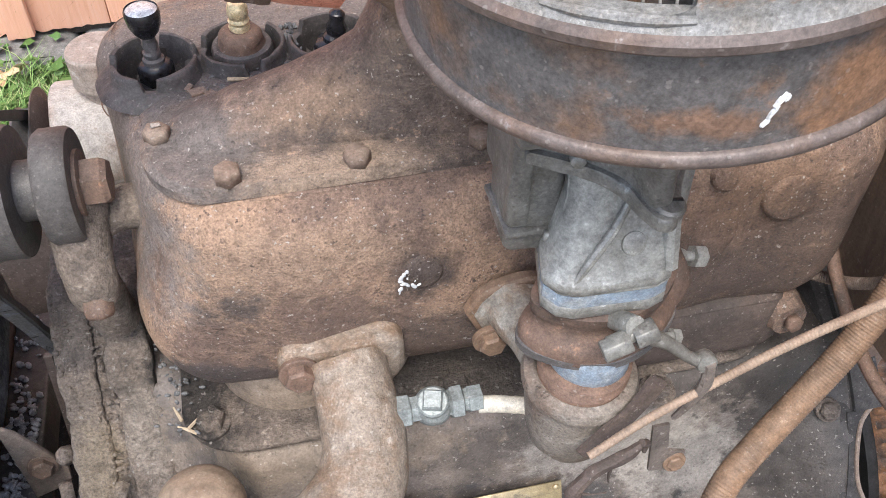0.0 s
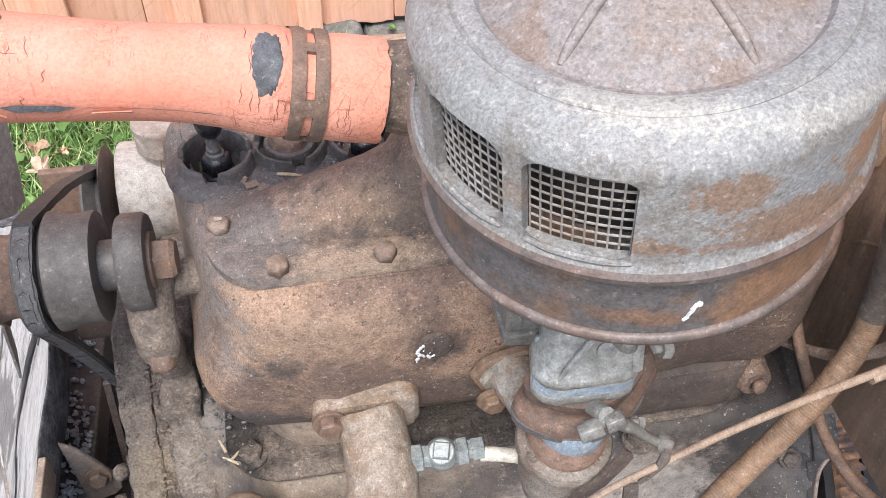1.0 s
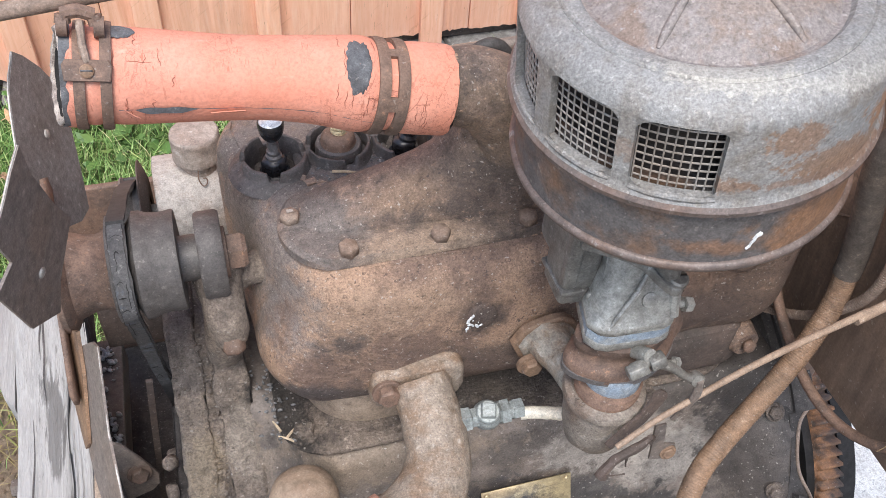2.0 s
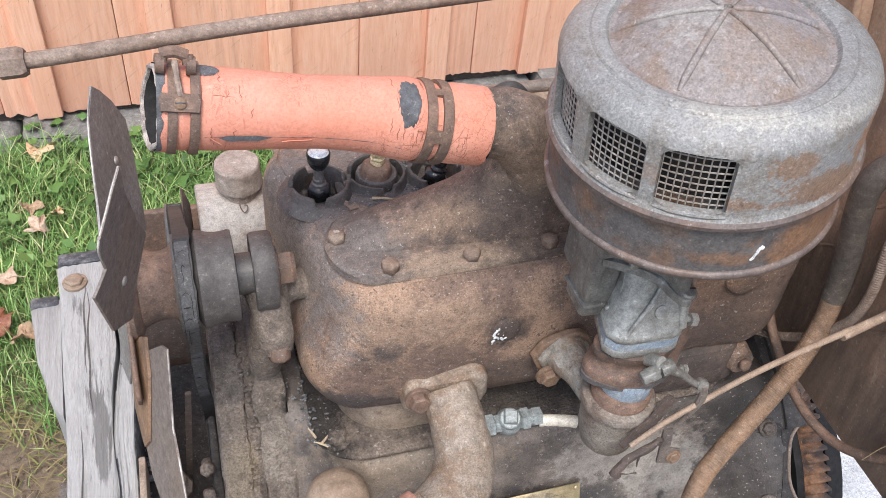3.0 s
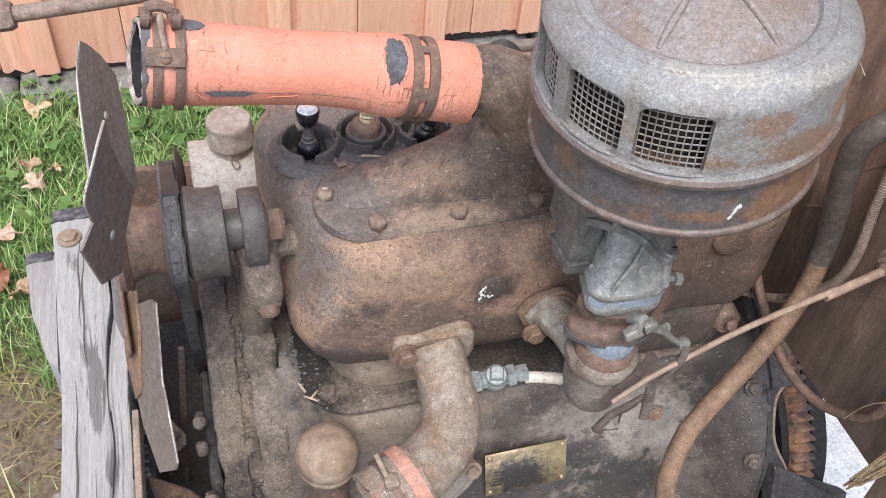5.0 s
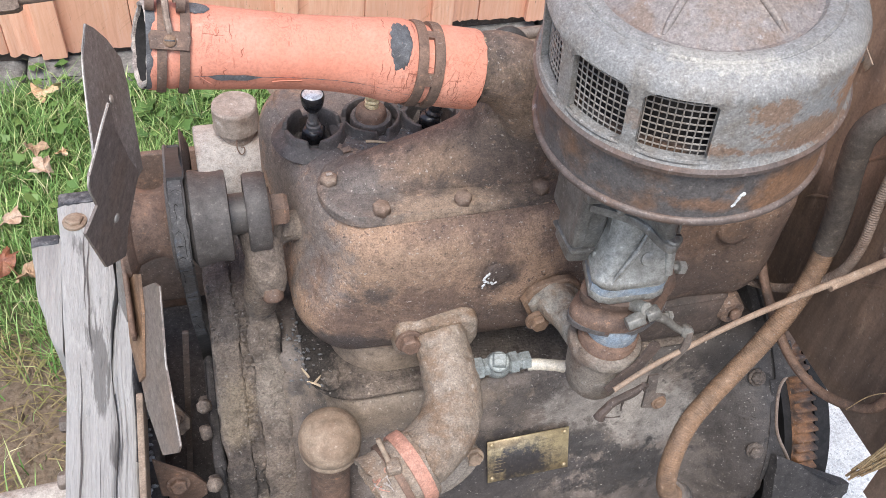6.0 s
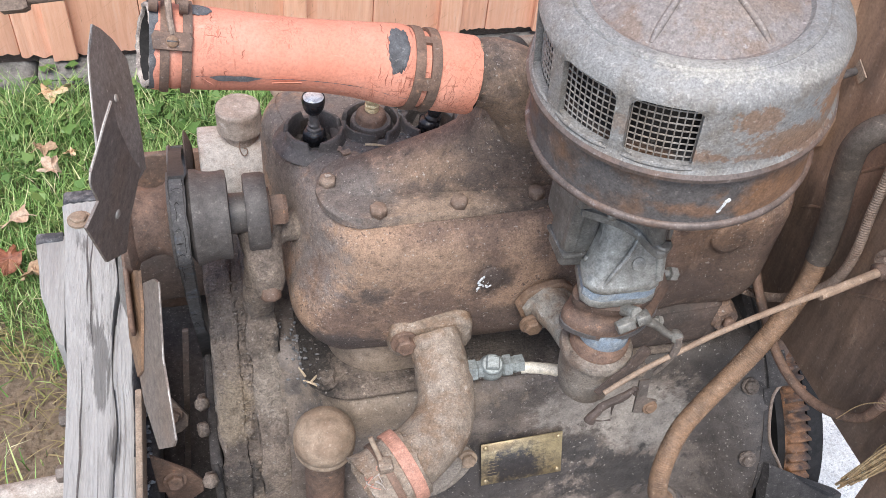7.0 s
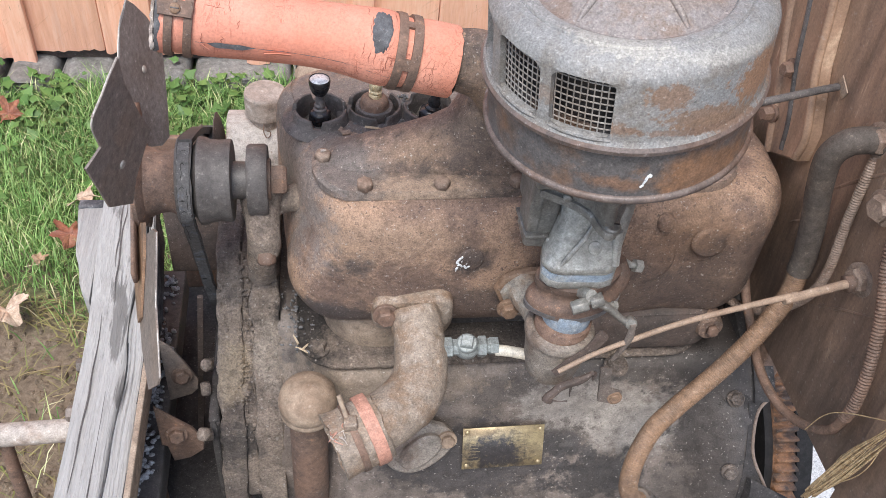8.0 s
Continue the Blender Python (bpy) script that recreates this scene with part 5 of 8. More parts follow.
def carburettor():
    c = thing("carburetor", (0.168, 0.303, 0.865), "weathered zinc carburetor with a blue-grey gasket under the air cleaner", "carburetor")
    # float chamber beside the horn, with a lip near its foot
    bm = bmesh.new()
    rbox(bm, (0.123, 0.330, 1.034), (0.154, 0.37, 1.21), 0.006, 4)
    rbox(bm, (0.1205, 0.326, 1.050), (0.160, 0.372, 1.0555), 0.0025, 2)
    rbox(bm, (0.1215, 0.3255, 1.060), (0.134, 0.338, 1.19), 0.004, 3)
    rbox(bm, (0.126, 0.340, 1.056), (0.212, 0.40, 1.21), 0.012, 5)
    rbox(bm, (0.122, 0.320, 1.12), (0.150, 0.334, 1.134), 0.004, 2)
    roughen(bm, 0.002, 60, 1)
    part("float_chamber", bm, ZINC_DARK, c, "dark zinc float chamber", smooth=40)
    add_bolts(c, [(0.147, 0.326, 1.052), (0.137, 0.321, 1.128), (0.150, 0.312, 1.120)], (-0.2, -1, 0), 0.0045, 0.005, ZINC, "screw", False)
    # flange under the air cleaner, with a wavy near edge and a screw lug
    edge = smooth_path([(x, y, 0) for x, y in ((0.127, 0.323), (0.140, 0.316), (0.155, 0.306), (0.162, 0.299), (0.169, 0.290), (0.1725, 0.278), (0.177, 0.268), (0.184, 0.2665), (0.190, 0.272), (0.197, 0.288), (0.210, 0.310), (0.216, 0.340))], 4)
    out = [(p.x, p.y) for p in edge] + [(0.205, 0.385), (0.130, 0.385)]
    bm = bmesh.new()
    plate(bm, [(x, y, 1.108 + 0.10 * (y - 0.30)) for x, y in out], (0, 0, 1), 0.008, 0.0016)
    roughen(bm, 0.0008, 90, 6)
    horn = part("horn_flange", bm, ZINC_DARK, c, "dark zinc flange with a screw lug", smooth=50)
    bm = bmesh.new()
    lathe(bm, [(0.0085, -0.004), (0.0085, 0.002), (0.007, 0.0035), (0.0001, 0.004)], (0.1855, 0.2765, 1.1125), (0.05, -0.15, 1), 18)
    part("lug_screw", bm, ZINC_DARK, horn)
    bm = bmesh.new()
    plate(bm, [(0.1795, 0.277, 1.1167), (0.1915, 0.2745, 1.1167), (0.1918, 0.2760, 1.1169), (0.1798, 0.2785, 1.1169)], (0, 0, 1), 0.0006)
    part("slot", bm, BLACK, horn)
    bm = bmesh.new()
    cx, cy = 0.176, 0.338

    def up(z, k):
        return [Vector((cx + (x - cx) * k, cy + (y - cy) * k, z)) for x, y in out]
    rings(bm, [up(1.112, 0.90), up(1.128, 0.88), up(1.150, 0.90), up(1.185, 1.02), up(1.212, 1.08)], True, True, True)
    roughen(bm, 0.0015, 50, 6)
    part("air_horn", bm, ZINC_DARK, c, smooth=50)
    # throttle body with its sloping ridged roof
    lo = [(0.1365, 0.302), (0.143, 0.292), (0.152, 0.288), (0.197, 0.286), (0.208, 0.290), (0.214, 0.300), (0.223, 0.330), (0.216, 0.346), (0.160, 0.352), (0.146, 0.343)]

    def lp(z, s, dx=0.0, dy=0.0, tilt=0.0):
        mx, my = 0.180, 0.318
        return [Vector((mx + (x - mx) * s + dx, my + (y - my) * s + dy, z + tilt * (x - mx))) for x, y in lo]
    bm = bmesh.new()
    rings(bm, [lp(1.0375, 0.98), lp(1.0385, 1.0), lp(1.0445, 1.0), lp(1.046, 0.97), lp(1.056, 0.955, 0.003, 0.005), lp(1.070, 0.93, 0.007, 0.010), lp(1.088, 0.92, 0.011, 0.016), lp(1.109, 0.95, 0.013, 0.022)], True, True, True)
    bmesh.ops.bevel(bm, geom=bm.edges[:], offset=0.0012, segments=2, affect="EDGES")
    roughen(bm, 0.001, 70, 2)
    body = part("throttle_body", bm, ZINC, c, "pale weathered zinc body", smooth=45)
    bm = bmesh.new()
    tube(bm, [(0.150, 0.2915, 1.044), (0.158, 0.294, 1.057), (0.172, 0.299, 1.077), (0.182, 0.305, 1.097)], [0.0020, 0.0026, 0.0026, 0.0018], 8, 4)
    tube(bm, [(0.207, 0.293, 1.046), (0.206, 0.297, 1.062), (0.204, 0.300, 1.085)], [0.005, 0.0055, 0.005], 8, 4)
    part("ridge", bm, ZINC, body)
    bm = bmesh.new()
    lathe(bm, [(0.0075, -0.004), (0.007, 0.0006), (0.005, 0.0014), (0.0001, 0.0016)], (0.184, 0.2965, 1.066), (0, -0.9, 0.45), 16)
    part("boss", bm, ZINC, body)
    bm = bmesh.new()
    rings(bm, [lp(1.0275, 0.975), lp(1.037, 0.975)], True, True, True)
    part("gasket", bm, BLUE, c, "chipped blue-grey gasket", smooth=45)
    bm = bmesh.new()
    rings(bm, [lp(1.0165, 0.93), lp(1.019, 0.985), lp(1.0262, 0.985), lp(1.0272, 0.96)], True, True, True)
    part("lower_flange", bm, ZINC, c, smooth=45)
    # rusty collar with two lobes
    bm = bmesh.new()
    lobed = []
    for i in range(40):
        t = 2 * math.pi * i / 40
        lobed.append((0.181 + 0.048 * math.cos(t) * (1 + 0.05 * math.cos(2 * t)), 0.314 + 0.031 * math.sin(t) * (1 - 0.10 * math.cos(2 * t))))

    def lb(z, s, dz=0.10):
        return [Vector((0.181 + (x - 0.181) * s, 0.314 + (y - 0.314) * s, z + dz * (x - 0.181))) for x, y in lobed]
    rings(bm, [lb(0.970, 0.80), lb(0.975, 0.97), lb(0.978, 1.0), lb(0.988, 1.0), lb(0.991, 0.95), lb(0.996, 0.82), lb(1.004, 0.80), lb(1.008, 0.88), lb(1.016, 0.88), lb(1.018, 0.80)], True, True, True)
    roughen(bm, 0.0015, 60, 2)
    col = part("collar", bm, RUST, c, "rusty brown two-lobed collar", smooth=50)
    bm = bmesh.new()
    rings(bm, [lb(0.974, 0.96), lb(0.975, 1.015), lb(0.981, 1.015), lb(0.982, 0.96)], True, True, True)
    part("rim", bm, DARK, col)
    bm = bmesh.new()
    tube(bm, [(0.222, 0.325, 1.020), (0.227, 0.320, 1.000), (0.222, 0.316, 0.975)], [0.011, 0.014, 0.009], 12, 4)
    part("side_boss", bm, RUST, col)
    bm = bmesh.new()
    lathe(bm, [(0.025, 0.0), (0.0262, 0.002), (0.0262, 0.022), (0.025, 0.024)], (0.176, 0.305, 0.955), (0, 0, 1), 28)
    part("spacer", bm, BLUE, c, "chipped blue-grey spacer")
    bm = bmesh.new()
    lathe(bm, [(0.022, -0.004)] + [(0.0298 - 0.0012 * (k % 2), 0.0016 * k) for k in range(9)] + [(0.024, 0.0145)], (0.174, 0.304, 0.944), (0, 0, 1), 32)
    part("threaded_ring", bm, RUST, c, smooth=20)
    # iron cup below, that turns to the flange on the jacket
    bm = bmesh.new()
    lathe(bm, [(0.012, 0.0), (0.022, 0.002), (0.028, 0.010), (0.0325, 0.030), (0.0345, 0.060), (0.0345, 0.075), (0.028, 0.078)], (0.172, 0.303, 0.866), (0, 0, 1), 36)
    roughen(bm, 0.002, 50, 4)
    cup = part("intake_cup", bm, CUPMAT, c, "dusty cast iron intake elbow", smooth=60)
    bm = bmesh.new()
    lathe(bm, [(0.0335, 0.0), (0.0375, 0.002), (0.0382, 0.007), (0.0365, 0.011), (0.030, 0.0125)], (0.172, 0.303, 0.934), (0, 0, 1), 36, (False, False))
    part("lip", bm, CUPMAT, cup)
    bm = bmesh.new()
    tube(bm, [(0.172, 0.316, 0.912), (0.164, 0.345, 0.912), (0.159, 0.370, 0.908), (0.157, 0.396, 0.904)], [0.024, 0.0185, 0.0185, 0.024], 20, 5)
    roughen(bm, 0.0016, 60, 4)
    part("arm", bm, ARM, cup, "pale dusty intake arm", smooth=60)
    bm = bmesh.new()
    o = smooth_path([(0.156 + (x - 0.156) * 0.86, 0.892 + (z - 0.892) * 0.86, 0) for x, z in FLANGE], 3)
    plate(bm, [(p.x, 0.404, p.y) for p in o], (0, -1, 0), 0.0085, 0.0025)
    roughen(bm, 0.0012, 70, 4)
    fl = part("intake_flange", bm, CONDUIT, c, "rusty intake flange", smooth=40)
    bm = bmesh.new()
    plate(bm, [(0.158 + (p.x - 0.158) * 0.84, 0.3958, 0.897 + (p.y - 0.897) * 0.84) for p in o], (0, -1, 0), 0.006, 0.003)
    roughen(bm, 0.0012, 70, 2)
    part("raised_face", bm, ARM, fl, "pale dusty raised face", smooth=40)
    add_bolts(c, [(0.138, 0.385, 0.882)], (0, -1, 0), 0.0105, 0.010, CONDUIT)
    # throttle lever with its clamp
    bm = bmesh.new()
    tube(bm, [(0.178, 0.292, 1.010), (0.183, 0.272, 1.024)], 0.0065, 14)
    part("throttle_shaft", bm, ZINC, c)
    bm = bmesh.new()
    d = Vector((0.031, 0.002, 0.010)).normalized()
    for s0, s1, hh in ((0.0, 0.017, 0.0075), (0.0195, 0.033, 0.0075)):
        p, q = Vector((0.164, 0.268, 1.011)) + d * s0, Vector((0.164, 0.268, 1.011)) + d * s1
        tube(bm, [p, q], hh, 6)
    tube(bm, [(0.168, 0.271, 1.013), (0.195, 0.273, 1.022)], 0.005, 8)
    bmesh.ops.bevel(bm, geom=bm.edges[:], offset=0.0008, segments=1, affect="EDGES")
    lever = part("throttle_lever", bm, ZINC_DARK, c, "grey clamped throttle lever", smooth=40)
    bm = bmesh.new()
    tube(bm, [(0.190, 0.270, 1.018), (0.204, 0.266, 1.010), (0.216, 0.262, 1.000), (0.225, 0.260, 0.996)], [0.0055, 0.0042, 0.0036, 0.0045], 10, 4)
    lathe(bm, [(0.002, -0.005), (0.006, -0.004), (0.0068, 0.0), (0.006, 0.004), (0.002, 0.005)], (0.226, 0.260, 0.996), (0, -1, 0.3), 14)
    part("arm", bm, ZINC_DARK, lever)
    bm = bmesh.new()
    tube(bm, [(0.196, 0.270, 1.013), (0.209, 0.271, 1.010)], 0.0028, 10)
    bolt_head(bm, (0.207, 0.271, 1.010), (1, 0, -0.2), 0.0052, 0.005, False)
    part("stop_screw", bm, ZINC, lever)
    bm = bmesh.new()
    tube(bm, [(0.222, 0.332, 1.012), (0.243, 0.333, 1.004)], [0.010, 0.004], 12)
    tube(bm, [(0.236, 0.333, 1.006), (0.258, 0.334, 0.999)], 0.0034, 10)
    bolt_head(bm, (0.249, 0.3335, 1.002), (1, 0, -0.25), 0.0075, 0.009, False)
    part("idle_screw", bm, ZINC, c)
    # hanging bracket and choke arm
    bm = bmesh.new()
    nrm = Vector((0, -1, 0.35)).normalized()
    plate(bm, [(0.202, 0.2735, 0.966), (0.207, 0.2745, 0.968), (0.212, 0.273, 0.965), (0.214, 0.272, 0.960), (0.209, 0.270, 0.954), (0.193, 0.264, 0.937), (0.175, 0.260, 0.928), (0.161, 0.2575, 0.919), (0.156, 0.259, 0.925), (0.172, 0.2635, 0.937), (0.189, 0.2675, 0.948), (0.199, 0.272, 0.961)], nrm, 0.003, 0.0006)
    roughen(bm, 0.0006, 90, 3)
    choke = part("choke_arm", bm, FOOT, c, "dark rusty flat choke arm")
    bm = bmesh.new()
    lathe(bm, [(0.0001, 0.0), (0.0036, 0.0)], (0.2075, 0.2702, 0.9618), nrm, 14, (False, False))
    part("eye_hole", bm, BLACK, choke)
    bm = bmesh.new()
    tube(bm, [(0.201, 0.257, 0.917), (0.190, 0.255, 0.911), (0.170, 0.252, 0.905), (0.158, 0.249, 0.894), (0.1555, 0.2475, 0.888)], [0.0032, 0.0045, 0.0045, 0.0050, 0.0060], 8, 4)
    tube(bm, [(0.201, 0.257, 0.919), (0.205, 0.258, 0.915), (0.204, 0.257, 0.908)], [0.003, 0.0028, 0.0015], 8, 3)
    tube(bm, [(0.181, 0.254, 0.908), (0.180, 0.252, 0.897), (0.181, 0.251, 0.888)], [0.0016, 0.0013, 0.0010], 6, 3)
    tube(bm, [(0.157, 0.248, 0.890), (0.166, 0.245, 0.889), (0.176, 0.243, 0.891)], [0.0014, 0.0010, 0.0007], 6, 3)
    roughen(bm, 0.0012, 140, 3)
    part("choke_clevis", bm, FOOT, c, "dark rusty clevis with a split pin")
    bm = bmesh.new()
    plate(bm, [(0.218, 0.276, 0.905), (0.232, 0.279, 0.900), (0.240, 0.281, 0.86), (0.256, 0.283, 0.85), (0.258, 0.283, 0.834), (0.242, 0.281, 0.832), (0.228, 0.279, 0.84)], (0, -1, 0.2), 0.0025)
    br = part("bracket", bm, CASE, c)
    add_bolts(br, [(0.248, 0.279, 0.843)], (0, -1, 0.3), 0.0065, 0.005, CONDUIT)


def throttle_cable():
    t = thing("throttle_cable", (0.35, 0.29, 0.93), "thin rusty throttle cable running to the bulkhead", "cable")
    bm = bmesh.new()
    tube(bm, [(0.157, 0.243, 0.943), (0.193, 0.250, 0.960), (0.237, 0.258, 0.973), (0.284, 0.267, 0.983), (0.34, 0.278, 0.988), (0.42, 0.293, 0.992)], [0.0027, 0.0028, 0.0030, 0.0032, 0.0034, 0.0036], 10, 6, rib=0.0002, pitch=0.0026)
    part("sheath", bm, CABLE, t)
    bm = bmesh.new()
    tube(bm, [(0.405, 0.289, 0.988), (0.50, 0.307, 0.997)], 0.0050, 12)
    part("ferrule", bm, CABLE, t)
    bm = bmesh.new()
    bolt_head(bm, (0.480, 0.3035, 0.994), (1, 0.18, 0.14), 0.0105, 0.014, False)
    part("nut", bm, RUST, t, smooth=25)
    bm = bmesh.new()
    tube(bm, [(0.227, 0.256, 0.998), (0.228, 0.255, 0.980), (0.225, 0.258, 0.955), (0.221, 0.262, 0.935)], [0.0035, 0.004, 0.003, 0.0022], 8, 4)
    part("hook", bm, CASE, t)


# ---------- hose ----------
def hose_r(s):
    """The hose is pinched in its middle and swells before the second clamp."""
    return 0.0372 - 0.0052 * math.exp(-((s - 0.46) / 0.20) ** 2) + 0.0014 * math.exp(-((s - 0.74) / 0.08) ** 2)


def red_hose():
    line = [(-0.228, 0.487, 1.2070), (-0.2, 0.4865, 1.2030), (-0.12, 0.484, 1.1900), (-0.05, 0.481, 1.1810), (0, 0.479, 1.1710), (0.058, 0.478, 1.1590)]
    h = thing("radiator_hose", (-0.08, 0.48, 1.14), "cracked red-orange rubber radiator hose with an open end", "hose")
    bm = bmesh.new()
    path = smooth_path(line, 14)
    n = 48
    u, v, _ = basis(path[1] - path[0])
    outer, middle, inner = [], [], []
    for i, p in enumerate(path):
        d = (path[min(i + 1, len(path) - 1)] - path[max(i - 1, 0)]).normalized()
        u = (u - d * u.dot(d)).normalized()
        v = d.cross(u)
        s = i / (len(path) - 1)
        r = hose_r(s)
        p = p + Vector((0, 0, 0.0022 * math.exp(-((s - 0.46) / 0.2) ** 2)))
        for ctr, wd, dp in ((0.146, 0.02, 0.0016), (0.21, 0.02, 0.0016), (0.80, 0.03, 0.0022), (0.845, 0.03, 0.0022)):
            r -= dp * math.exp(-((s - ctr) / wd) ** 2)
        lo, lm, li = [], [], []
        for j in range(n):
            t = 2 * math.pi * j / n
            rr = r * (1 + 0.012 * noise.noise(Vector((s * 9, math.cos(t) * 1.5, math.sin(t) * 1.5))))
            dirn = u * math.cos(t) + v * math.sin(t)
            end = d * (0.0025 * noise.noise(Vector((t * 1.3, 5, s)))) if i in (0, len(path) - 1) else Vector()
            tilt = d * (0.006 * dirn.dot(Vector((0, -0.75, 0.6)))) if i == 0 else Vector()
            torn = Vector()
            if i < 6:
                # the skin has torn back from the end, most of all on top
                torn = d * (1 - i / 6) * (0.0085 + 0.004 * math.sin(t + 1.2) + 0.006 * noise.noise(Vector((t * 2.5, 2, 0))) + 0.005 * noise.noise(Vector((t * 9, 2, 0))))
            elif i == len(path) - 1:
                torn = d * (0.003 * noise.noise(Vector((t * 8, 6, 0))))
            lo.append(p + dirn * rr + tilt + torn)
            lm.append(p + dirn * (rr - 0.0013) + end + tilt)
            li.append(p + dirn * (rr - 0.0055) + end + tilt)
        outer.append(lo)
        inner.append(li)
        middle.append(lm)
    rings(bm, outer)
    part("outer_skin", bm, HOSE, h, smooth=70)
    bm = bmesh.new()
    rings(bm, middle[1::-1] + inner + middle[:-2:-1])
    part("inner_wall", bm, BORE, h, "dark frayed inner wall")
    bm = bmesh.new()
    rings(bm, [[q + (q - path[k]).normalized() * 0.0007 for q in middle[k]] for k in range(8)])
    part("fabric_ply", bm, FABRIC, h, "grey fabric ply showing at the torn end", smooth=70)

    bm = bmesh.new()
    edge = [a2.lerp(b2, 0.5) - (path[1] - path[0]).normalized() * 0.001 for a2, b2 in zip(middle[0], inner[0])]
    tube(bm, edge + edge[:1], 0.0022, 6, 1)
    roughen(bm, 0.0015, 300, 2)
    part("frayed_edge", bm, FIBRE, h, "pale frayed fabric edge")

    def at(s):
        f = s * (len(path) - 1)
        k = min(int(f), len(path) - 2)
        return path[k].lerp(path[k + 1], f - k), (path[k + 1] - path[k]).normalized()

    def clamp(s, wide, r, half=0.0038):
        p, d = at(s)
        bm = bmesh.new()
        for off in (-wide, wide):
            lathe(bm, [(r - 0.003, -half), (r + 0.0012, -half), (r + 0.0018, 0.0), (r + 0.0012, half), (r - 0.003, half)], p + d * off, d, 44, (False, False))
        return part("clamp", bm, RUST, h, "rusty double-band hose clamp"), p, d
    k1, p, d = clamp(0.178, 0.0088, 0.0375)
    fr, up = Vector((0, -0.78, 0.62)), Vector((0, -0.10, 0.995))
    side = fr.cross(d).normalized()
    bm = bmesh.new()
    top = p + fr * 0.0385
    plate(bm, [top + d * x + side * y for x, y in ((-0.015, -0.007), (0.015, -0.007), (0.0165, 0.004), (0.014, 0.008), (-0.014, 0.008), (-0.0165, 0.004))], fr, 0.003, 0.0008)
    part("bridge", bm, RUST, k1)
    bm = bmesh.new()
    lathe(bm, [(0.0050, 0.0), (0.0048, 0.0018), (0.0034, 0.003), (0.0001, 0.0032)], top + fr * 0.003, fr, 16)
    screw = part("screw", bm, CONDUIT, k1)
    bm = bmesh.new()
    plate(bm, [top + fr * 0.0058 + d * x + side * y for x, y in ((-0.004, -0.0006), (0.004, -0.0006), (0.004, 0.0006), (-0.004, 0.0006))], fr, 0.0006)
    part("slot", bm, DARK, screw)
    bm = bmesh.new()
    b0 = p + up * 0.038
    for sgn in (-1, 1):
        lathe(bm, [(0.0035, -0.0035), (0.0075, -0.0035), (0.0075, 0.0035), (0.0035, 0.0035), (0.0035, -0.0035)], b0 + d * 0.012 * sgn + up * 0.006, d, 14, (False, False))
        tube(bm, [b0 + d * 0.011 * sgn + up * 0.008, b0 + d * 0.010 * sgn + up * 0.014 + Vector((0, 0.003, 0))], [0.0055, 0.005], 8)
    tube(bm, [b0 - d * 0.010 + up * 0.014 + Vector((0, 0.003, 0)), b0 + up * 0.017 + Vector((0, 0.003, 0)), b0 + d * 0.010 + up * 0.014 + Vector((0, 0.003, 0))], 0.005, 8, 5)
    part("buckle", bm, RUST, k1)
    bm = bmesh.new()
    tube(bm, [top + side * 0.006 + fr * 0.001, p + Vector((0, -0.45, 0.89)) * 0.044, b0 + up * 0.010], 0.0028, 8, 4)
    part("tension_bolt", bm, RODMAT, k1)
    k2, p, d = clamp(0.825, 0.0077, 0.0372, 0.0046)
    # solid bridges between the slots of the second band
    for mid, wide in ((0.22, 0.16), (1.35, 0.10), (2.6, 0.2), (3.9, 0.2), (5.2, 0.2)):
        bm = bmesh.new()
        loops = []
        for q in range(7):
            a = mid + wide * (q / 3 - 1)
            w = Vector((0, -1, 0)) * math.cos(a) + Vector((0, 0, 1)) * math.sin(a)
            w = (w - d * w.dot(d)).normalized()
            loops.append([p + w * r + d * x for r, x in ((0.0372 - 0.002, -0.006), (0.0372 + 0.0012, -0.006), (0.0372 + 0.0012, 0.006), (0.0372 - 0.002, 0.006))])
        rings(bm, loops, True, True, True)
        part("bridge", bm, RUST, k2)
    # places where the red skin has peeled off
    def skin(s, ang, lift):
        p, d = at(s)
        w = (Vector((0, -1, 0)) * math.cos(ang) + Vector((0, 0, 1)) * math.sin(ang))
        w = (w - d * w.dot(d)).normalized()
        r = hose_r(s)
        p = p + Vector((0, 0, 0.0022 * math.exp(-((s - 0.46) / 0.2) ** 2)))
        return p + w * (r + lift)
    for s0, a0, ls, la, seed in ((0.715, 1.0, 0.040, 0.60, 8), (0.235, 1.62, 0.030, 0.22, 5)):
        n2 = 60
        loops = []
        for ring in (0.02, 0.3, 0.6, 0.85, 1.0):
            lp = []
            for i in range(n2):
                t = 2 * math.pi * i / n2
                q = 1 + 0.25 * noise.noise(Vector((math.cos(t) * 2, math.sin(t) * 2, seed))) + 0.13 * noise.noise(Vector((math.cos(t) * 7, math.sin(t) * 7, 3))) + 0.05 * noise.noise(Vector((math.cos(t) * 16, math.sin(t) * 16, seed)))
                lp.append(skin(s0 + ls * q * ring * math.cos(t), a0 + la * q * ring * math.sin(t), 0.0014 if ring < 1 else 0.0003))
            loops.append(lp)
        bm = bmesh.new()
        rings(bm, loops, True)
        part("peeled_patch", bm, FABRIC, h, "dark grey fabric where the skin has peeled")
    bm = bmesh.new()
    top, bot = [], []
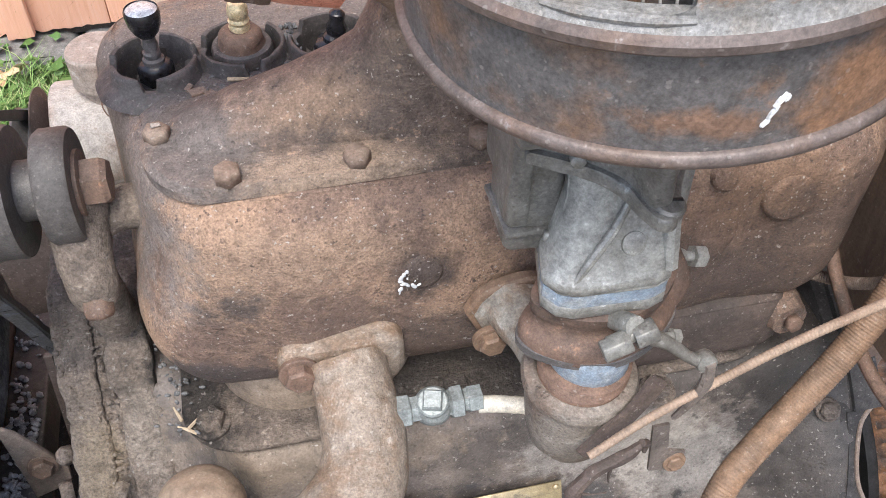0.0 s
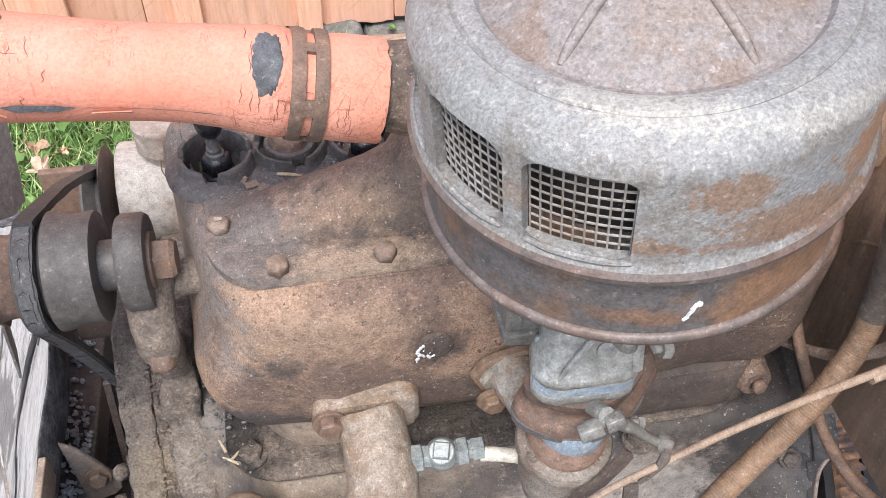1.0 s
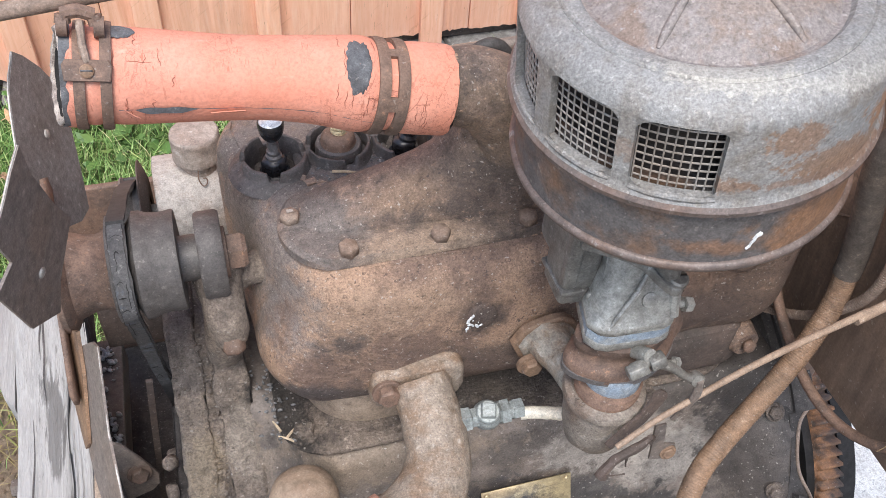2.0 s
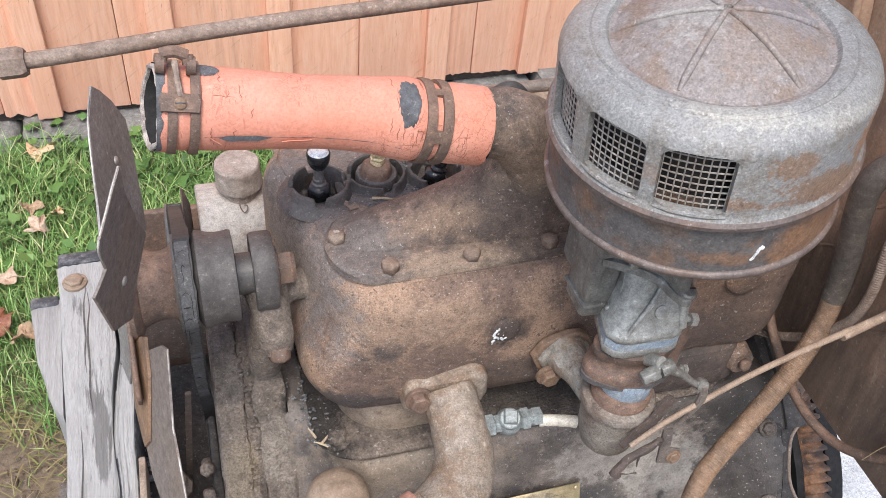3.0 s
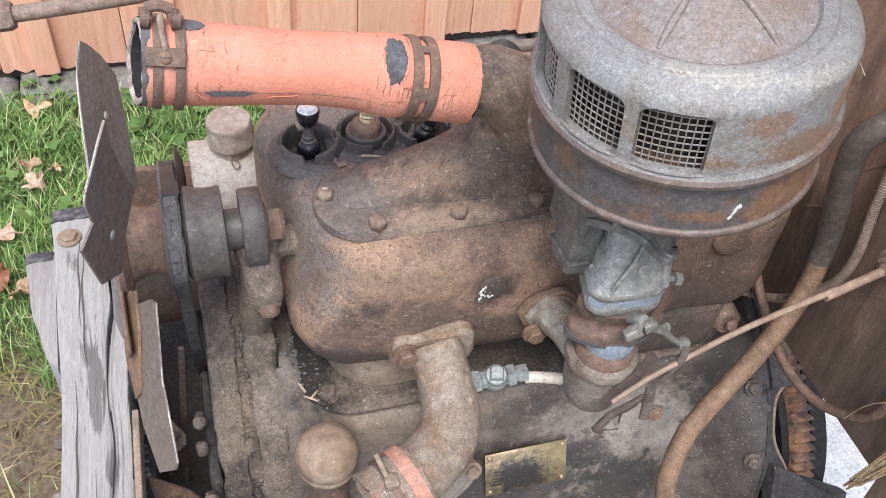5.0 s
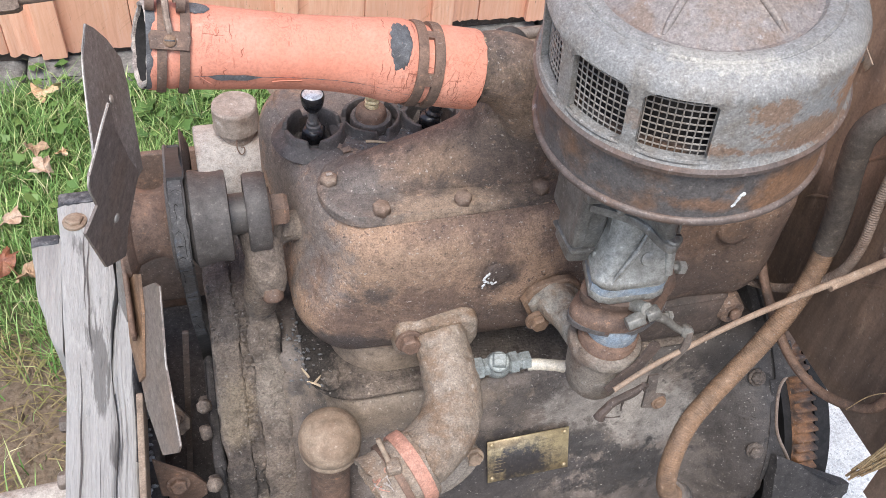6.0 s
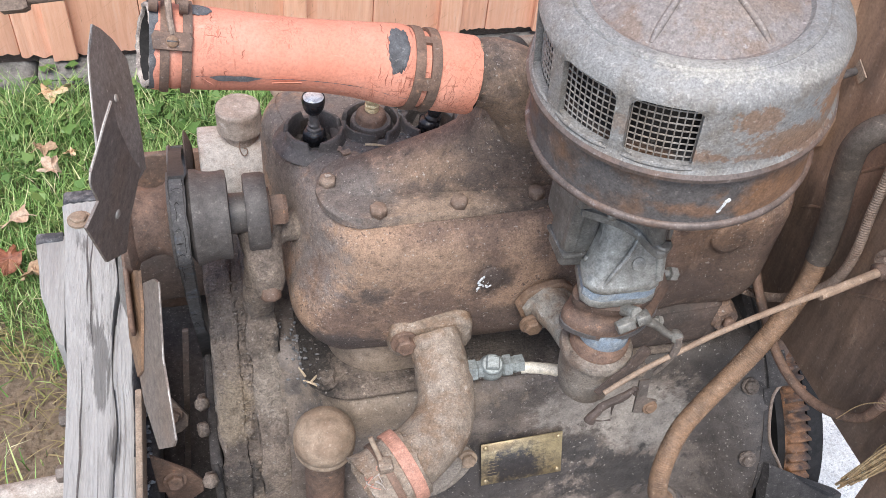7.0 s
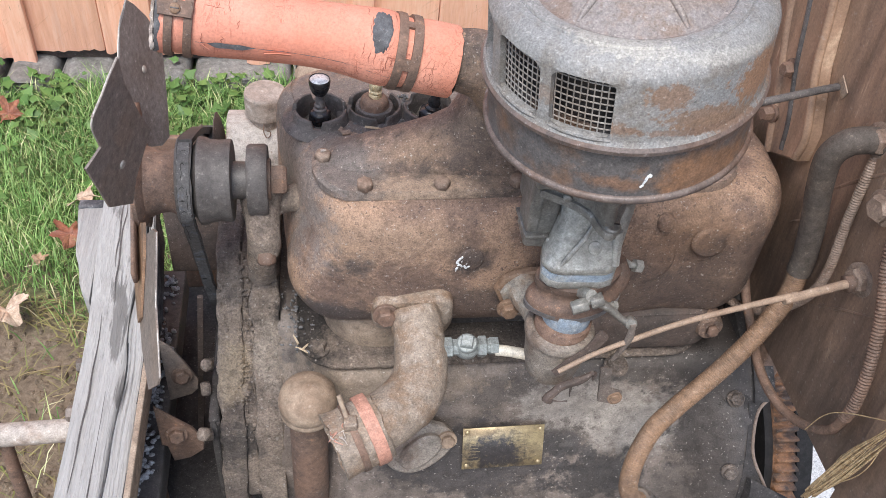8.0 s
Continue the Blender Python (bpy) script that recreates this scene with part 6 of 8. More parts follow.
    for i in range(60):
        s = 0.235 + 0.55 * i / 59
        wd = 0.12 * min(1, (i - 3) / 2, (14 - i) / 3) if 3 < i < 14 else 0.0
        wd = max(wd, 0.012 if i < 40 else 0.005)
        drop = -0.10 - 0.20 * max(0, (s - 0.45)) - 0.05 * max(0, s - 0.6) / 0.2
        top.append(bm.verts.new(skin(s, drop + wd * 0.4 + 0.015 * noise.noise(Vector((s * 50, 0, 0))), 0.0018)))
        bot.append(bm.verts.new(skin(s, drop - wd + 0.02 * noise.noise(Vector((s * 60, 4, 0))), 0.0018)))
    for i in range(59):
        bm.faces.new((top[i], top[i + 1], bot[i + 1], bot[i]))
    part("split", bm, FABRIC, h, "long dark split in the rubber")
    # curled lips of the split
    for pts in (((0.245, -0.10, 0.001), (0.262, -0.16, 0.005), (0.272, -0.26, 0.004), (0.258, -0.24, 0.003)), ((0.385, -0.25, 0.001), (0.405, -0.13, 0.004), (0.45, -0.10, 0.004), (0.45, -0.20, 0.002))):
        bm = bmesh.new()
        o = [skin(*q) for q in pts]
        plate(bm, o, (0, -1, 0), 0.0012)
        part("flap", bm, HOSE, h)
    # fine cracks in the skin beside the clamps
    rnd = random.Random(5)
    for k in range(34):
        near = rnd.choice((0.10, 0.235, 0.25, 0.30, 0.66, 0.68, 0.77, 0.77, 0.90))
        s0, a0 = near + rnd.uniform(-0.03, 0.03), rnd.uniform(-0.5, 1.4)
        along = rnd.random() < 0.2
        pts = []
        ln = rnd.uniform(0.4, 1.0)
        for q in range(6):
            ds = (0.05 * ln * q / 5 if along else 0.0) + rnd.uniform(-0.003, 0.003)
            da = (0.0 if along else 0.45 * ln * q / 5) + rnd.uniform(-0.02, 0.02)
            pts.append(skin(s0 + ds, a0 + da, 0.0002))
        bm = bmesh.new()
        tube(bm, pts, [0.0001, 0.0003, 0.0003, 0.0001], 5, 2)
        part("crack", bm, CRACK, h)


# ---------- fan and drive ----------
HUBY, HUBZ = 0.512, 0.977


def fan():
    f = thing("fan", (-0.24, HUBY, HUBZ), "rusty four-bladed cooling fan with a pulley hub", "fan")
    c = (0, HUBY, HUBZ)
    bm = bmesh.new()
    lathe(bm, [(0.040, -0.284), (0.052, -0.283), (0.053, -0.278), (0.050, -0.275), (0.041, -0.271), (0.036, -0.258), (0.035, -0.248), (0.038, -0.240), (0.043, -0.236)], c, (1, 0, 0), 36)
    part("hub", bm, RUST, f, "brown rusty fan hub")
    bm = bmesh.new()
    lathe(bm, [(0.030, -0.236), (0.050, -0.236), (0.051, -0.233), (0.041, -0.226), (0.041, -0.219), (0.051, -0.213), (0.0505, -0.207), (0.0480, -0.201), (0.0468, -0.192), (0.0472, -0.184), (0.0480, -0.180), (0.0470, -0.177), (0.036, -0.176), (0.022, -0.177)], c, (1, 0, 0), 40)
    part("pulley", bm, PULLEY, f, "dark oily belt pulley")
    bm = bmesh.new()
    lathe(bm, [(0.022, -0.178), (0.022, -0.140)], c, (1, 0, 0), 20)
    part("shaft", bm, DARK, f)
    bm = bmesh.new()
    bolt_head(bm, (-0.136, HUBY, HUBZ), (1, 0, 0), 0.0185, 0.020, True)
    part("nut", bm, RUST, f, smooth=25)
    bm = bmesh.new()
    lathe(bm, [(0.022, -0.160), (0.040, -0.160), (0.042, -0.157), (0.042, -0.140), (0.040, -0.137), (0.022, -0.137)], c, (1, 0, 0), 32)
    part("bearing_eye", bm, PULLEY, f, "round dark bearing eye")

    def blade(outline, slope, label, rivets, lip, skin_mat=BLADE):
        """A sheet blade: its outline as (y, z) from the hub's middle, leaning in x by slope = (at the hub, by y, by z)."""
        def at(y, z, lift=0.0):
            q = Vector((slope[0] + slope[1] * y + slope[2] * z, HUBY + y, HUBZ + z))
            return q + nrm * lift
        nrm = Vector((-1, slope[1], slope[2])).normalized()
        bm = bmesh.new()
        plate(bm, [at(y, z) for y, z in outline], nrm, 0.0024)
        for fc in bm.faces:
            fc.material_index = 0
        b = part("blade", bm, skin_mat, f, label, smooth=20)
        bm = bmesh.new()
        tube(bm, [at(y, z, 0.0012) for y, z in lip], [0.0005, 0.0010, 0.0010, 0.0004], 6, 3)
        part("bright_edge", bm, BLADE_EDGE, b, "worn bright edge")
        for y, z in rivets:
            bm = bmesh.new()
            for sgn in (1, -1):
                lathe(bm, [(0.0048, 0), (0.0043, 0.0014), (0.0025, 0.0022), (0.0001, 0.0025)], at(y, z, 0.0024 if sgn > 0 else 0.0), nrm * sgn, 12)
            part("rivet", bm, BLADE_EDGE, b)
    blade([(0.146, 0.147), (0.158, 0.134), (0.174, 0.110), (0.188, 0.075), (0.176, 0.045), (0.150, 0.0), (0.128, -0.034), (0.105, -0.030), (0.02, 0.03), (0.055, 0.066), (0.074, 0.090), (0.111, 0.130)], (-0.3012, 0.2426, -0.1672), "dark pitted steel fan blade",
          [(0.128, 0.066)], [(0.146, 0.147), (0.111, 0.130), (0.074, 0.090), (0.055, 0.066)])
    blade([(-0.082, 0.216), (-0.072, 0.182), (-0.045, 0.128), (-0.021, 0.089), (-0.052, 0.050), (-0.060, 0.020), (-0.105, 0.055), (-0.142, 0.135), (-0.130, 0.137), (-0.116, 0.140), (-0.127, 0.166), (-0.127, 0.182), (-0.110, 0.194), (-0.097, 0.206)], (-0.2588, 0.3619, 0.1431), "brown pointed fan blade",
          [(-0.080, 0.090)], [(-0.082, 0.216), (-0.097, 0.206), (-0.110, 0.194), (-0.127, 0.180), (-0.127, 0.166), (-0.116, 0.142)], BLADE_BROWN)
    blade([(-0.062, -0.026), (-0.090, 0.010), (-0.103, 0.018), (-0.143, -0.049), (-0.173, -0.073), (-0.204, -0.100), (-0.203, -0.112), (-0.174, -0.158), (-0.120, -0.150), (-0.090, -0.130), (-0.066, -0.085)], (-0.2795, -0.265, 0.246), "grey pitted narrow fan blade",
          [], [(-0.103, 0.018), (-0.143, -0.049), (-0.173, -0.073), (-0.204, -0.100)], BLADE_BROWN)
    blade([(0.020, -0.050), (0.050, -0.060), (0.085, -0.125), (0.082, -0.20), (0.045, -0.20), (0.028, -0.12)], (-0.27, -0.25, 0.14), "brown rusted fan blade", [(0.05, -0.10)], [(0.050, -0.060), (0.085, -0.125), (0.082, -0.20)])
    bm = bmesh.new()
    nrm = Vector((-1, -0.265, 0.246)).normalized()
    plate(bm, [Vector((-0.2795 - 0.265 * y + 0.246 * z, HUBY + y, HUBZ + z)) + nrm * 0.003 for y, z in ((-0.020, -0.045), (-0.060, -0.008), (-0.082, -0.040), (-0.106, -0.112), (-0.100, -0.128), (-0.090, -0.124), (-0.062, -0.108))], nrm, 0.003)
    part("blade_arm", bm, CONDUIT, f, "rusty riveted blade arm", smooth=20)
    # the spider that carries the blades
    bm = bmesh.new()
    for y, z in ((0.075, 0.048), (-0.055, 0.075), (-0.085, -0.065), (0.04, -0.085)):
        d = Vector((0, y, z))
        sd = Vector((1, 0, 0)).cross(d).normalized() * 0.022
        o = Vector((-0.287, HUBY, HUBZ))
        plate(bm, [o + sd, o - sd, o + d - sd * 0.8, o + d * 1.08, o + d + sd * 0.8], (1, 0, 0), 0.004)
    part("spider", bm, RUST, f, "rusty blade spider", smooth=20)


def belt():
    bm = bmesh.new()
    # from the fan pulley round the crank pulley low down, and the generator behind
    pts = []
    cx = -0.2255
    for k in range(10):
        a = radians(197 - k * 14)
        pts.append((cx, HUBY + 0.049 * math.cos(a), HUBZ + 0.049 * math.sin(a)))
    pts += [(cx - 0.007, 0.66, 0.938)]
    for k in range(7):
        a = radians(75 - k * 16)
        pts.append((cx - 0.012, 0.775 + 0.043 * math.cos(a), 0.802 + 0.043 * math.sin(a)))
    pts += [(cx - 0.010, 0.800, 0.70), (cx - 0.006, 0.785, 0.52), (cx - 0.004, 0.745, 0.445), (cx - 0.004, 0.70, 0.445), (cx - 0.004, 0.664, 0.50), (cx - 0.005, 0.640, 0.58), (cx - 0.005, 0.608, 0.66), (cx - 0.005, 0.573, 0.742), (cx - 0.004, 0.539, 0.82), (cx - 0.002, 0.502, 0.895), (cx - 0.001, 0.478, 0.940), pts[0]]
    path = smooth_path(pts, 5)
    loops = []
    for i, p in enumerate(path):
        d = (path[min(i + 1, len(path) - 1)] - path[max(i - 1, 0)]).normalized()
        nrm = Vector((1, 0, 0)).cross(d).normalized()
        loops.append([p + Vector((-0.008, 0, 0)) + nrm * 0.004, p + Vector((0.008, 0, 0)) + nrm * 0.004, p + Vector((0.006, 0, 0)) - nrm * 0.005, p + Vector((-0.006, 0, 0)) - nrm * 0.005])
    rings(bm, loops)
    for w in bm.verts:
        w.co += Vector((noise.noise(w.co * 90), noise.noise(w.co * 90 + Vector((7, 0, 0))), noise.noise(w.co * 90 + Vector((0, 7, 0))))) * 0.0012
    t = thing("fan_belt", (cx, 0.55, 0.43), "worn cracked black rubber fan belt over the pulleys", "belt")
    part("rubber_core", bm, RUBBER, t, smooth=30)

    def lift(i, side, up):
        p = path[i]
        d = (path[min(i + 1, len(path) - 1)] - path[max(i - 1, 0)]).normalized()
        nrm = Vector((1, 0, 0)).cross(d).normalized()
        return p + Vector((side, 0, 0)) + nrm * up
    n = len(path)
    bm = bmesh.new()
    span = list(range(n - 24, n)) + list(range(1, 40))
    rings(bm, [[lift(i, sd + 0.0014 * noise.noise(Vector((i * 0.9, sd * 200, 2))), up) for sd, up in ((-0.0070, 0.0036), (-0.0066, 0.0056), (0.0060, 0.0056), (0.0066, 0.0036))] for i in span], True, True, True)
    part("cloth_cover", bm, BLUE_CLOTH, t, "frayed bluish cloth cover", smooth=30)
    torn = random.Random(31)
    i = 2
    while i < len(span) - 3:
        a, b = torn.uniform(-0.0066, -0.001), torn.uniform(0.0, 0.0064)
        j = span[i]
        bm = bmesh.new()
        tube(bm, [lift(j, a, 0.0056), lift(span[i + torn.choice((0, 1))], (a + b) / 2, 0.0057), lift(j, b, 0.0056)], [0.0002, torn.uniform(0.0003, 0.0009), 0.0002], 5, 2)
        part("crack", bm, BORE, t)
        i += torn.randint(3, 10)
    for k in range(3):
        i = (14, 30, 44)[k]
        bm = bmesh.new()
        tube(bm, [lift(j, (-0.004, 0.003, -0.002)[k] + 0.0012 * noise.noise(Vector((j * 0.4, k, 5))), 0.0056) for j in span[i:i + (9, 11, 8)[k]]], 0.0003, 5, 2)
        part("split", bm, BORE, t)


def generator():
    g = thing("generator", (-0.16, 0.77, 0.80), "dusty grey generator with a round cap behind the fan", "generator")
    bm = bmesh.new()
    lathe(bm, [(0.05, -0.208), (0.058, -0.207), (0.0595, -0.2055), (0.0595, -0.05), (0.054, -0.04)], (0, 0.775, 0.814), (1, 0, 0), 40)
    roughen(bm, 0.0012, 60, 5)
    part("body", bm, GREYBOX, g)
    bm = bmesh.new()
    lathe(bm, [(0.024, -0.03), (0.024, 0.002), (0.0300, 0.002), (0.0308, 0.004), (0.0300, 0.007), (0.0296, 0.032), (0.0292, 0.0355), (0.0272, 0.0375), (0.015, 0.0380), (0.0001, 0.0385)], (-0.150, 0.775, 0.882), (-0.03, 0, 1), 36)
    roughen(bm, 0.0012, 45, 8)
    part("round_cap", bm, GENCAP, g, "dull grey round cap")
    bm = bmesh.new()
    tube(bm, [(-0.153, 0.746, 0.884), (-0.154, 0.741, 0.874), (-0.150, 0.737, 0.866), (-0.145, 0.739, 0.868), (-0.145, 0.742, 0.873), (-0.149, 0.742, 0.874)], 0.0008, 6, 3)
    part("wire_clip", bm, RUST, g, "bent wire clip")
    bm = bmesh.new()
    lathe(bm, [(0.012, -0.257), (0.047, -0.254), (0.049, -0.251), (0.036, -0.240), (0.049, -0.229), (0.047, -0.226), (0.010, -0.222), (0.010, -0.195)], (0.0035, 0.775, 0.802), (1, 0, 0), 40)
    part("pulley", bm, DARK, g)
    bm = bmesh.new()
    lathe(bm, [(0.02, -0.2195), (0.046, -0.2190), (0.060, -0.2240), (0.0665, -0.2265), (0.0670, -0.2250), (0.0605, -0.2220), (0.046, -0.2170), (0.02, -0.2175)], (0, 0.775, 0.802), (1, 0, 0), 56, (False, False))
    part("cooling_disc", bm, FOOT, g, "thin dished dark brown cooling disc")


# ---------- pipes, fittings ----------
def outlet_pipe():
    p = thing("coolant_pipe", (0.03, 0.33, 0.78), "rusty cast iron pipe elbow bolted to the jacket", "pipe")
    bm = bmesh.new()
    tube(bm, [(0.030, 0.405, 0.862), (0.033, 0.375, 0.845), (0.034, 0.345, 0.828), (0.022, 0.315, 0.817), (-0.004, 0.292, 0.812), (-0.038, 0.274, 0.808)], [0.0305, 0.0305, 0.032, 0.0345, 0.034, 0.0335], 28, 8)
    roughen(bm, 0.0015, 60, 2)
    part("elbow", bm, ELBOW, p, smooth=70)
    bm = bmesh.new()
    rbox(bm, (-0.020, 0.397, 0.832), (0.076, 0.43, 0.886), (0.016, 0.008, 0.016), 5)
    roughen(bm, 0.002, 50, 2)
    part("flange", bm, ELBOW, p, smooth=35)
    add_bolts(p, [(-0.005, 0.396, 0.866)], (0, -1, 0.1), 0.0115, 0.012, RUST)
    h = thing("hose_stub", (-0.05, 0.27, 0.77), "short cut rubber hose stub with a pink band", "hose")
    a, b = Vector((-0.016, 0.281, 0.811)), Vector((-0.070, 0.2615, 0.800))
    d = (b - a).normalized()
    ln = (b - a).length
    bm = bmesh.new()
    n = 40
    uu, vv, _ = basis(d)
    loops = []
    for r, q in ((0.034, 0.0), (0.0378, 0.001), (0.0385, 0.012), (0.0380, 0.026), (0.0375, 0.036), (0.0385, 0.046), (0.0392, ln), (0.0345, ln + 0.0005), (0.0335, 0.03)):
        loops.append([a + d * (q + (0.004 * noise.noise(Vector((i * 0.55, 3, 0))) if q >= ln else 0.0)) + (uu * math.cos(2 * math.pi * i / n) + vv * math.sin(2 * math.pi * i / n)) * r for i in range(n)])
    rings(bm, loops)
    roughen(bm, 0.003, 60, 1)
    roughen(bm, 0.0016, 180, 3)
    part("rubber", bm, ELBOW, h, "grey rusty caked rubber", smooth=60)
    bm = bmesh.new()
    lathe(bm, [(0.038, 0.006), (0.0414, 0.006), (0.0418, 0.013), (0.0414, 0.021), (0.038, 0.021)], a, d, 44, (False, False))
    part("band", bm, BAND, h, "faded pink rubber band")
    bm = bmesh.new()
    lathe(bm, [(0.037, 0.030), (0.0402, 0.030), (0.0405, 0.034), (0.0402, 0.038), (0.037, 0.038)], a, d, 44, (False, False))
    clamp = part("wire_clamp", bm, RUST, h, "rusty band clamp")
    up = (Vector((0.05, -0.15, 1.0)) - d * Vector((0.05, -0.15, 1.0)).dot(d)).normalized()
    q = a + d * 0.034 + up * 0.041
    bm = bmesh.new()
    rbox(bm, q - Vector((0.007, 0.008, 0.004)), q + Vector((0.007, 0.008, 0.006)), 0.002, 2)
    roughen(bm, 0.001, 120, 2)
    part("clamp_block", bm, ELBOW, clamp)
    bm = bmesh.new()
    tube(bm, [q + Vector((-0.003, 0.004, 0.002)), q + Vector((-0.012, 0.022, 0.022))], 0.0028, 10)
    part("clamp_screw", bm, DUSTCAP, clamp)
    rnd = random.Random(9)
    for k in range(9):
        p = q + d * rnd.uniform(0.004, 0.018) + Vector((rnd.uniform(-0.006, 0.004), rnd.uniform(-0.012, 0.010), -0.004))
        bm = bmesh.new()
        tube(bm, [p, p + Vector((rnd.uniform(-0.006, 0.006), rnd.uniform(-0.006, 0.004), rnd.uniform(0.001, 0.006))), p + Vector((rnd.uniform(-0.01, 0.01), rnd.uniform(-0.012, 0.004), rnd.uniform(-0.004, 0.004)))], [0.0010, 0.0008, 0.0004], 5, 3)
        part("thread", bm, BAND if k % 2 else FIBRE, h, "frayed pinkish thread" if k % 2 else "")


def drain_cock():
    f = thing("pipe_fitting", (0.085, 0.36, 0.82), "grey oxidised brass pipe fitting with a square plug", "fitting")
    c = Vector((0.089, 0.362, 0.842))
    d = Vector((1, 0.0, 0.0)).normalized()
    bm = bmesh.new()
    bmesh.ops.create_uvsphere(bm, u_segments=20, v_segments=12, radius=0.0152, matrix=Matrix.Translation(c))
    lathe(bm, [(0.010, -0.029), (0.0125, -0.0285), (0.013, -0.027), (0.013, -0.0185), (0.0105, -0.017), (0.0105, 0.0)], c, d, 6)
    lathe(bm, [(0.0105, 0.0), (0.0105, 0.012), (0.0128, 0.0135), (0.0133, 0.015), (0.0133, 0.022), (0.0095, 0.0235), (0.0095, 0.026), (0.0108, 0.027), (0.0108, 0.037), (0.0075, 0.038)], c, d, 6)
    roughen(bm, 0.0006, 120, 2)
    part("body", bm, FITTING, f, smooth=30)
    bm = bmesh.new()
    up = Vector((-0.1, -0.35, 0.93))
    lathe(bm, [(0.0118, 0.006), (0.0118, 0.0145), (0.0105, 0.016)], c, up, 20)
    bolt_head(bm, c + up * 0.0155, up, 0.0102, 0.0085, False, 4, 0.5)
    part("square_plug", bm, FITTING, f, smooth=25)
    t = thing("white_tube", (0.145, 0.36, 0.83), "short yellowed white plastic tube cut off", "tube")
    bm = bmesh.new()
    a, b = Vector((0.124, 0.358, 0.839)), Vector((0.164, 0.347, 0.839))
    tube(bm, [a, a.lerp(b, 0.4) + Vector((0, 0, 0.0015)), a.lerp(b, 0.8) + Vector((0, 0, 0.001)), b], [0.0068, 0.0066, 0.0068, 0.0072], 16, 5, (True, False))
    roughen(bm, 0.0006, 200, 1)
    part("tube_wall", bm, WHITE_TUBE, t)
    bm = bmesh.new()
    lathe(bm, [(0.0001, -0.006), (0.0060, -0.006), (0.0062, 0.0)], b, b - a, 14, (False, False))
    part("bore", bm, TAN, t)


def oil_filler():
    o = thing("oil_filler", (-0.09, 0.365, 0.55), "rusty oil filler tube with a domed mushroom cap", "oil filler")
    c = Vector((-0.099, 0.368, 0.003))
    bm = bmesh.new()
    lathe(bm, [(0.024, 0.5), (0.024, 0.725)], c, (0, 0, 1), 24)
    part("tube", bm, RUST, o)
    bm = bmesh.new()
    lathe(bm, [(0.026, 0.718), (0.034, 0.720), (0.0355, 0.724), (0.034, 0.729), (0.036, 0.732), (0.0365, 0.742), (0.034, 0.754), (0.028, 0.763), (0.018, 0.769), (0.0001, 0.771)], c, (0, 0, 1), 36)
    part("cap", bm, DUSTCAP, o, "tan rusty domed cap")


def conduit():
    t = thing("cable_conduit", (0.40, 0.34, 0.60), "thick rusty armoured conduit from the bulkhead to the crankcase", "conduit")
    bm = bmesh.new()
    tube(bm, [(0.484, 0.386, 0.945), (0.480, 0.377, 0.895), (0.453, 0.360, 0.851), (0.424, 0.347, 0.815), (0.393, 0.334, 0.786), (0.358, 0.318, 0.762), (0.326, 0.300, 0.740), (0.307, 0.281, 0.708), (0.302, 0.268, 0.672), (0.312, 0.266, 0.640), (0.336, 0.276, 0.607)], 0.0122, 14, 10, rib=0.0003, pitch=0.0030)
    part("armour", bm, CONDUIT, t)
    bm = bmesh.new()
    tube(bm, [(0.498, 0.372, 1.133), (0.478, 0.376, 1.133), (0.461, 0.380, 1.126), (0.453, 0.385, 1.103), (0.461, 0.388, 1.06), (0.474, 0.388, 1.01), (0.484, 0.387, 0.957), (0.485, 0.385, 0.93)], 0.0145, 16, 7)
    part("rubber_sleeve", bm, SLEEVE, t, "dusty black rubber sleeve")
    bm = bmesh.new()
    lathe(bm, [(0.016, 0.0), (0.019, 0.004), (0.019, 0.03), (0.016, 0.034)], (0.330, 0.274, 0.615), (0.6, 0.2, -0.85), 16)
    part("end_clamp", bm, CASE, t)
    s = thing("speedometer_cable", (0.47, 0.35, 0.75), "thin rusty coiled cable hanging on the bulkhead", "cable")
    bm = bmesh.new()
    tube(bm, [(0.494, 0.372, 1.118), (0.490, 0.364, 1.090), (0.488, 0.356, 1.036), (0.488, 0.346, 0.975), (0.488, 0.353, 0.923), (0.489, 0.388, 0.860), (0.490, 0.425, 0.815), (0.482, 0.450, 0.797), (0.462, 0.462, 0.800), (0.44, 0.478, 0.812)], 0.0056, 12, 8, rib=0.0004, pitch=0.003)
    part("coil", bm, RODMAT, s)
    w = thing("wire_loom", (0.5, 0.33, 0.70), "dark brown cloth wire loom drooping behind the engine", "wire")
    bm = bmesh.new()
    tube(bm, [(0.462, 0.490, 0.91), (0.466, 0.466, 0.872), (0.474, 0.438, 0.825), (0.480, 0.405, 0.795), (0.474, 0.362, 0.786), (0.475, 0.323, 0.781), (0.480, 0.285, 0.786), (0.485, 0.248, 0.809), (0.490, 0.223, 0.839), (0.490, 0.215, 0.880)], 0.0062, 10, 8)
    part("loom", bm, RUST, w)
    bm = bmesh.new()
    tube(bm, [(0.490, 0.216, 0.872), (0.490, 0.215, 0.894), (0.490, 0.224, 0.942), (0.488, 0.247, 1.006), (0.486, 0.271, 1.048), (0.484, 0.285, 1.09)], 0.0068, 10, 8, rib=0.0006, pitch=0.004)
    part("armour", bm, RUST, w, "reddish rusty coiled armour")


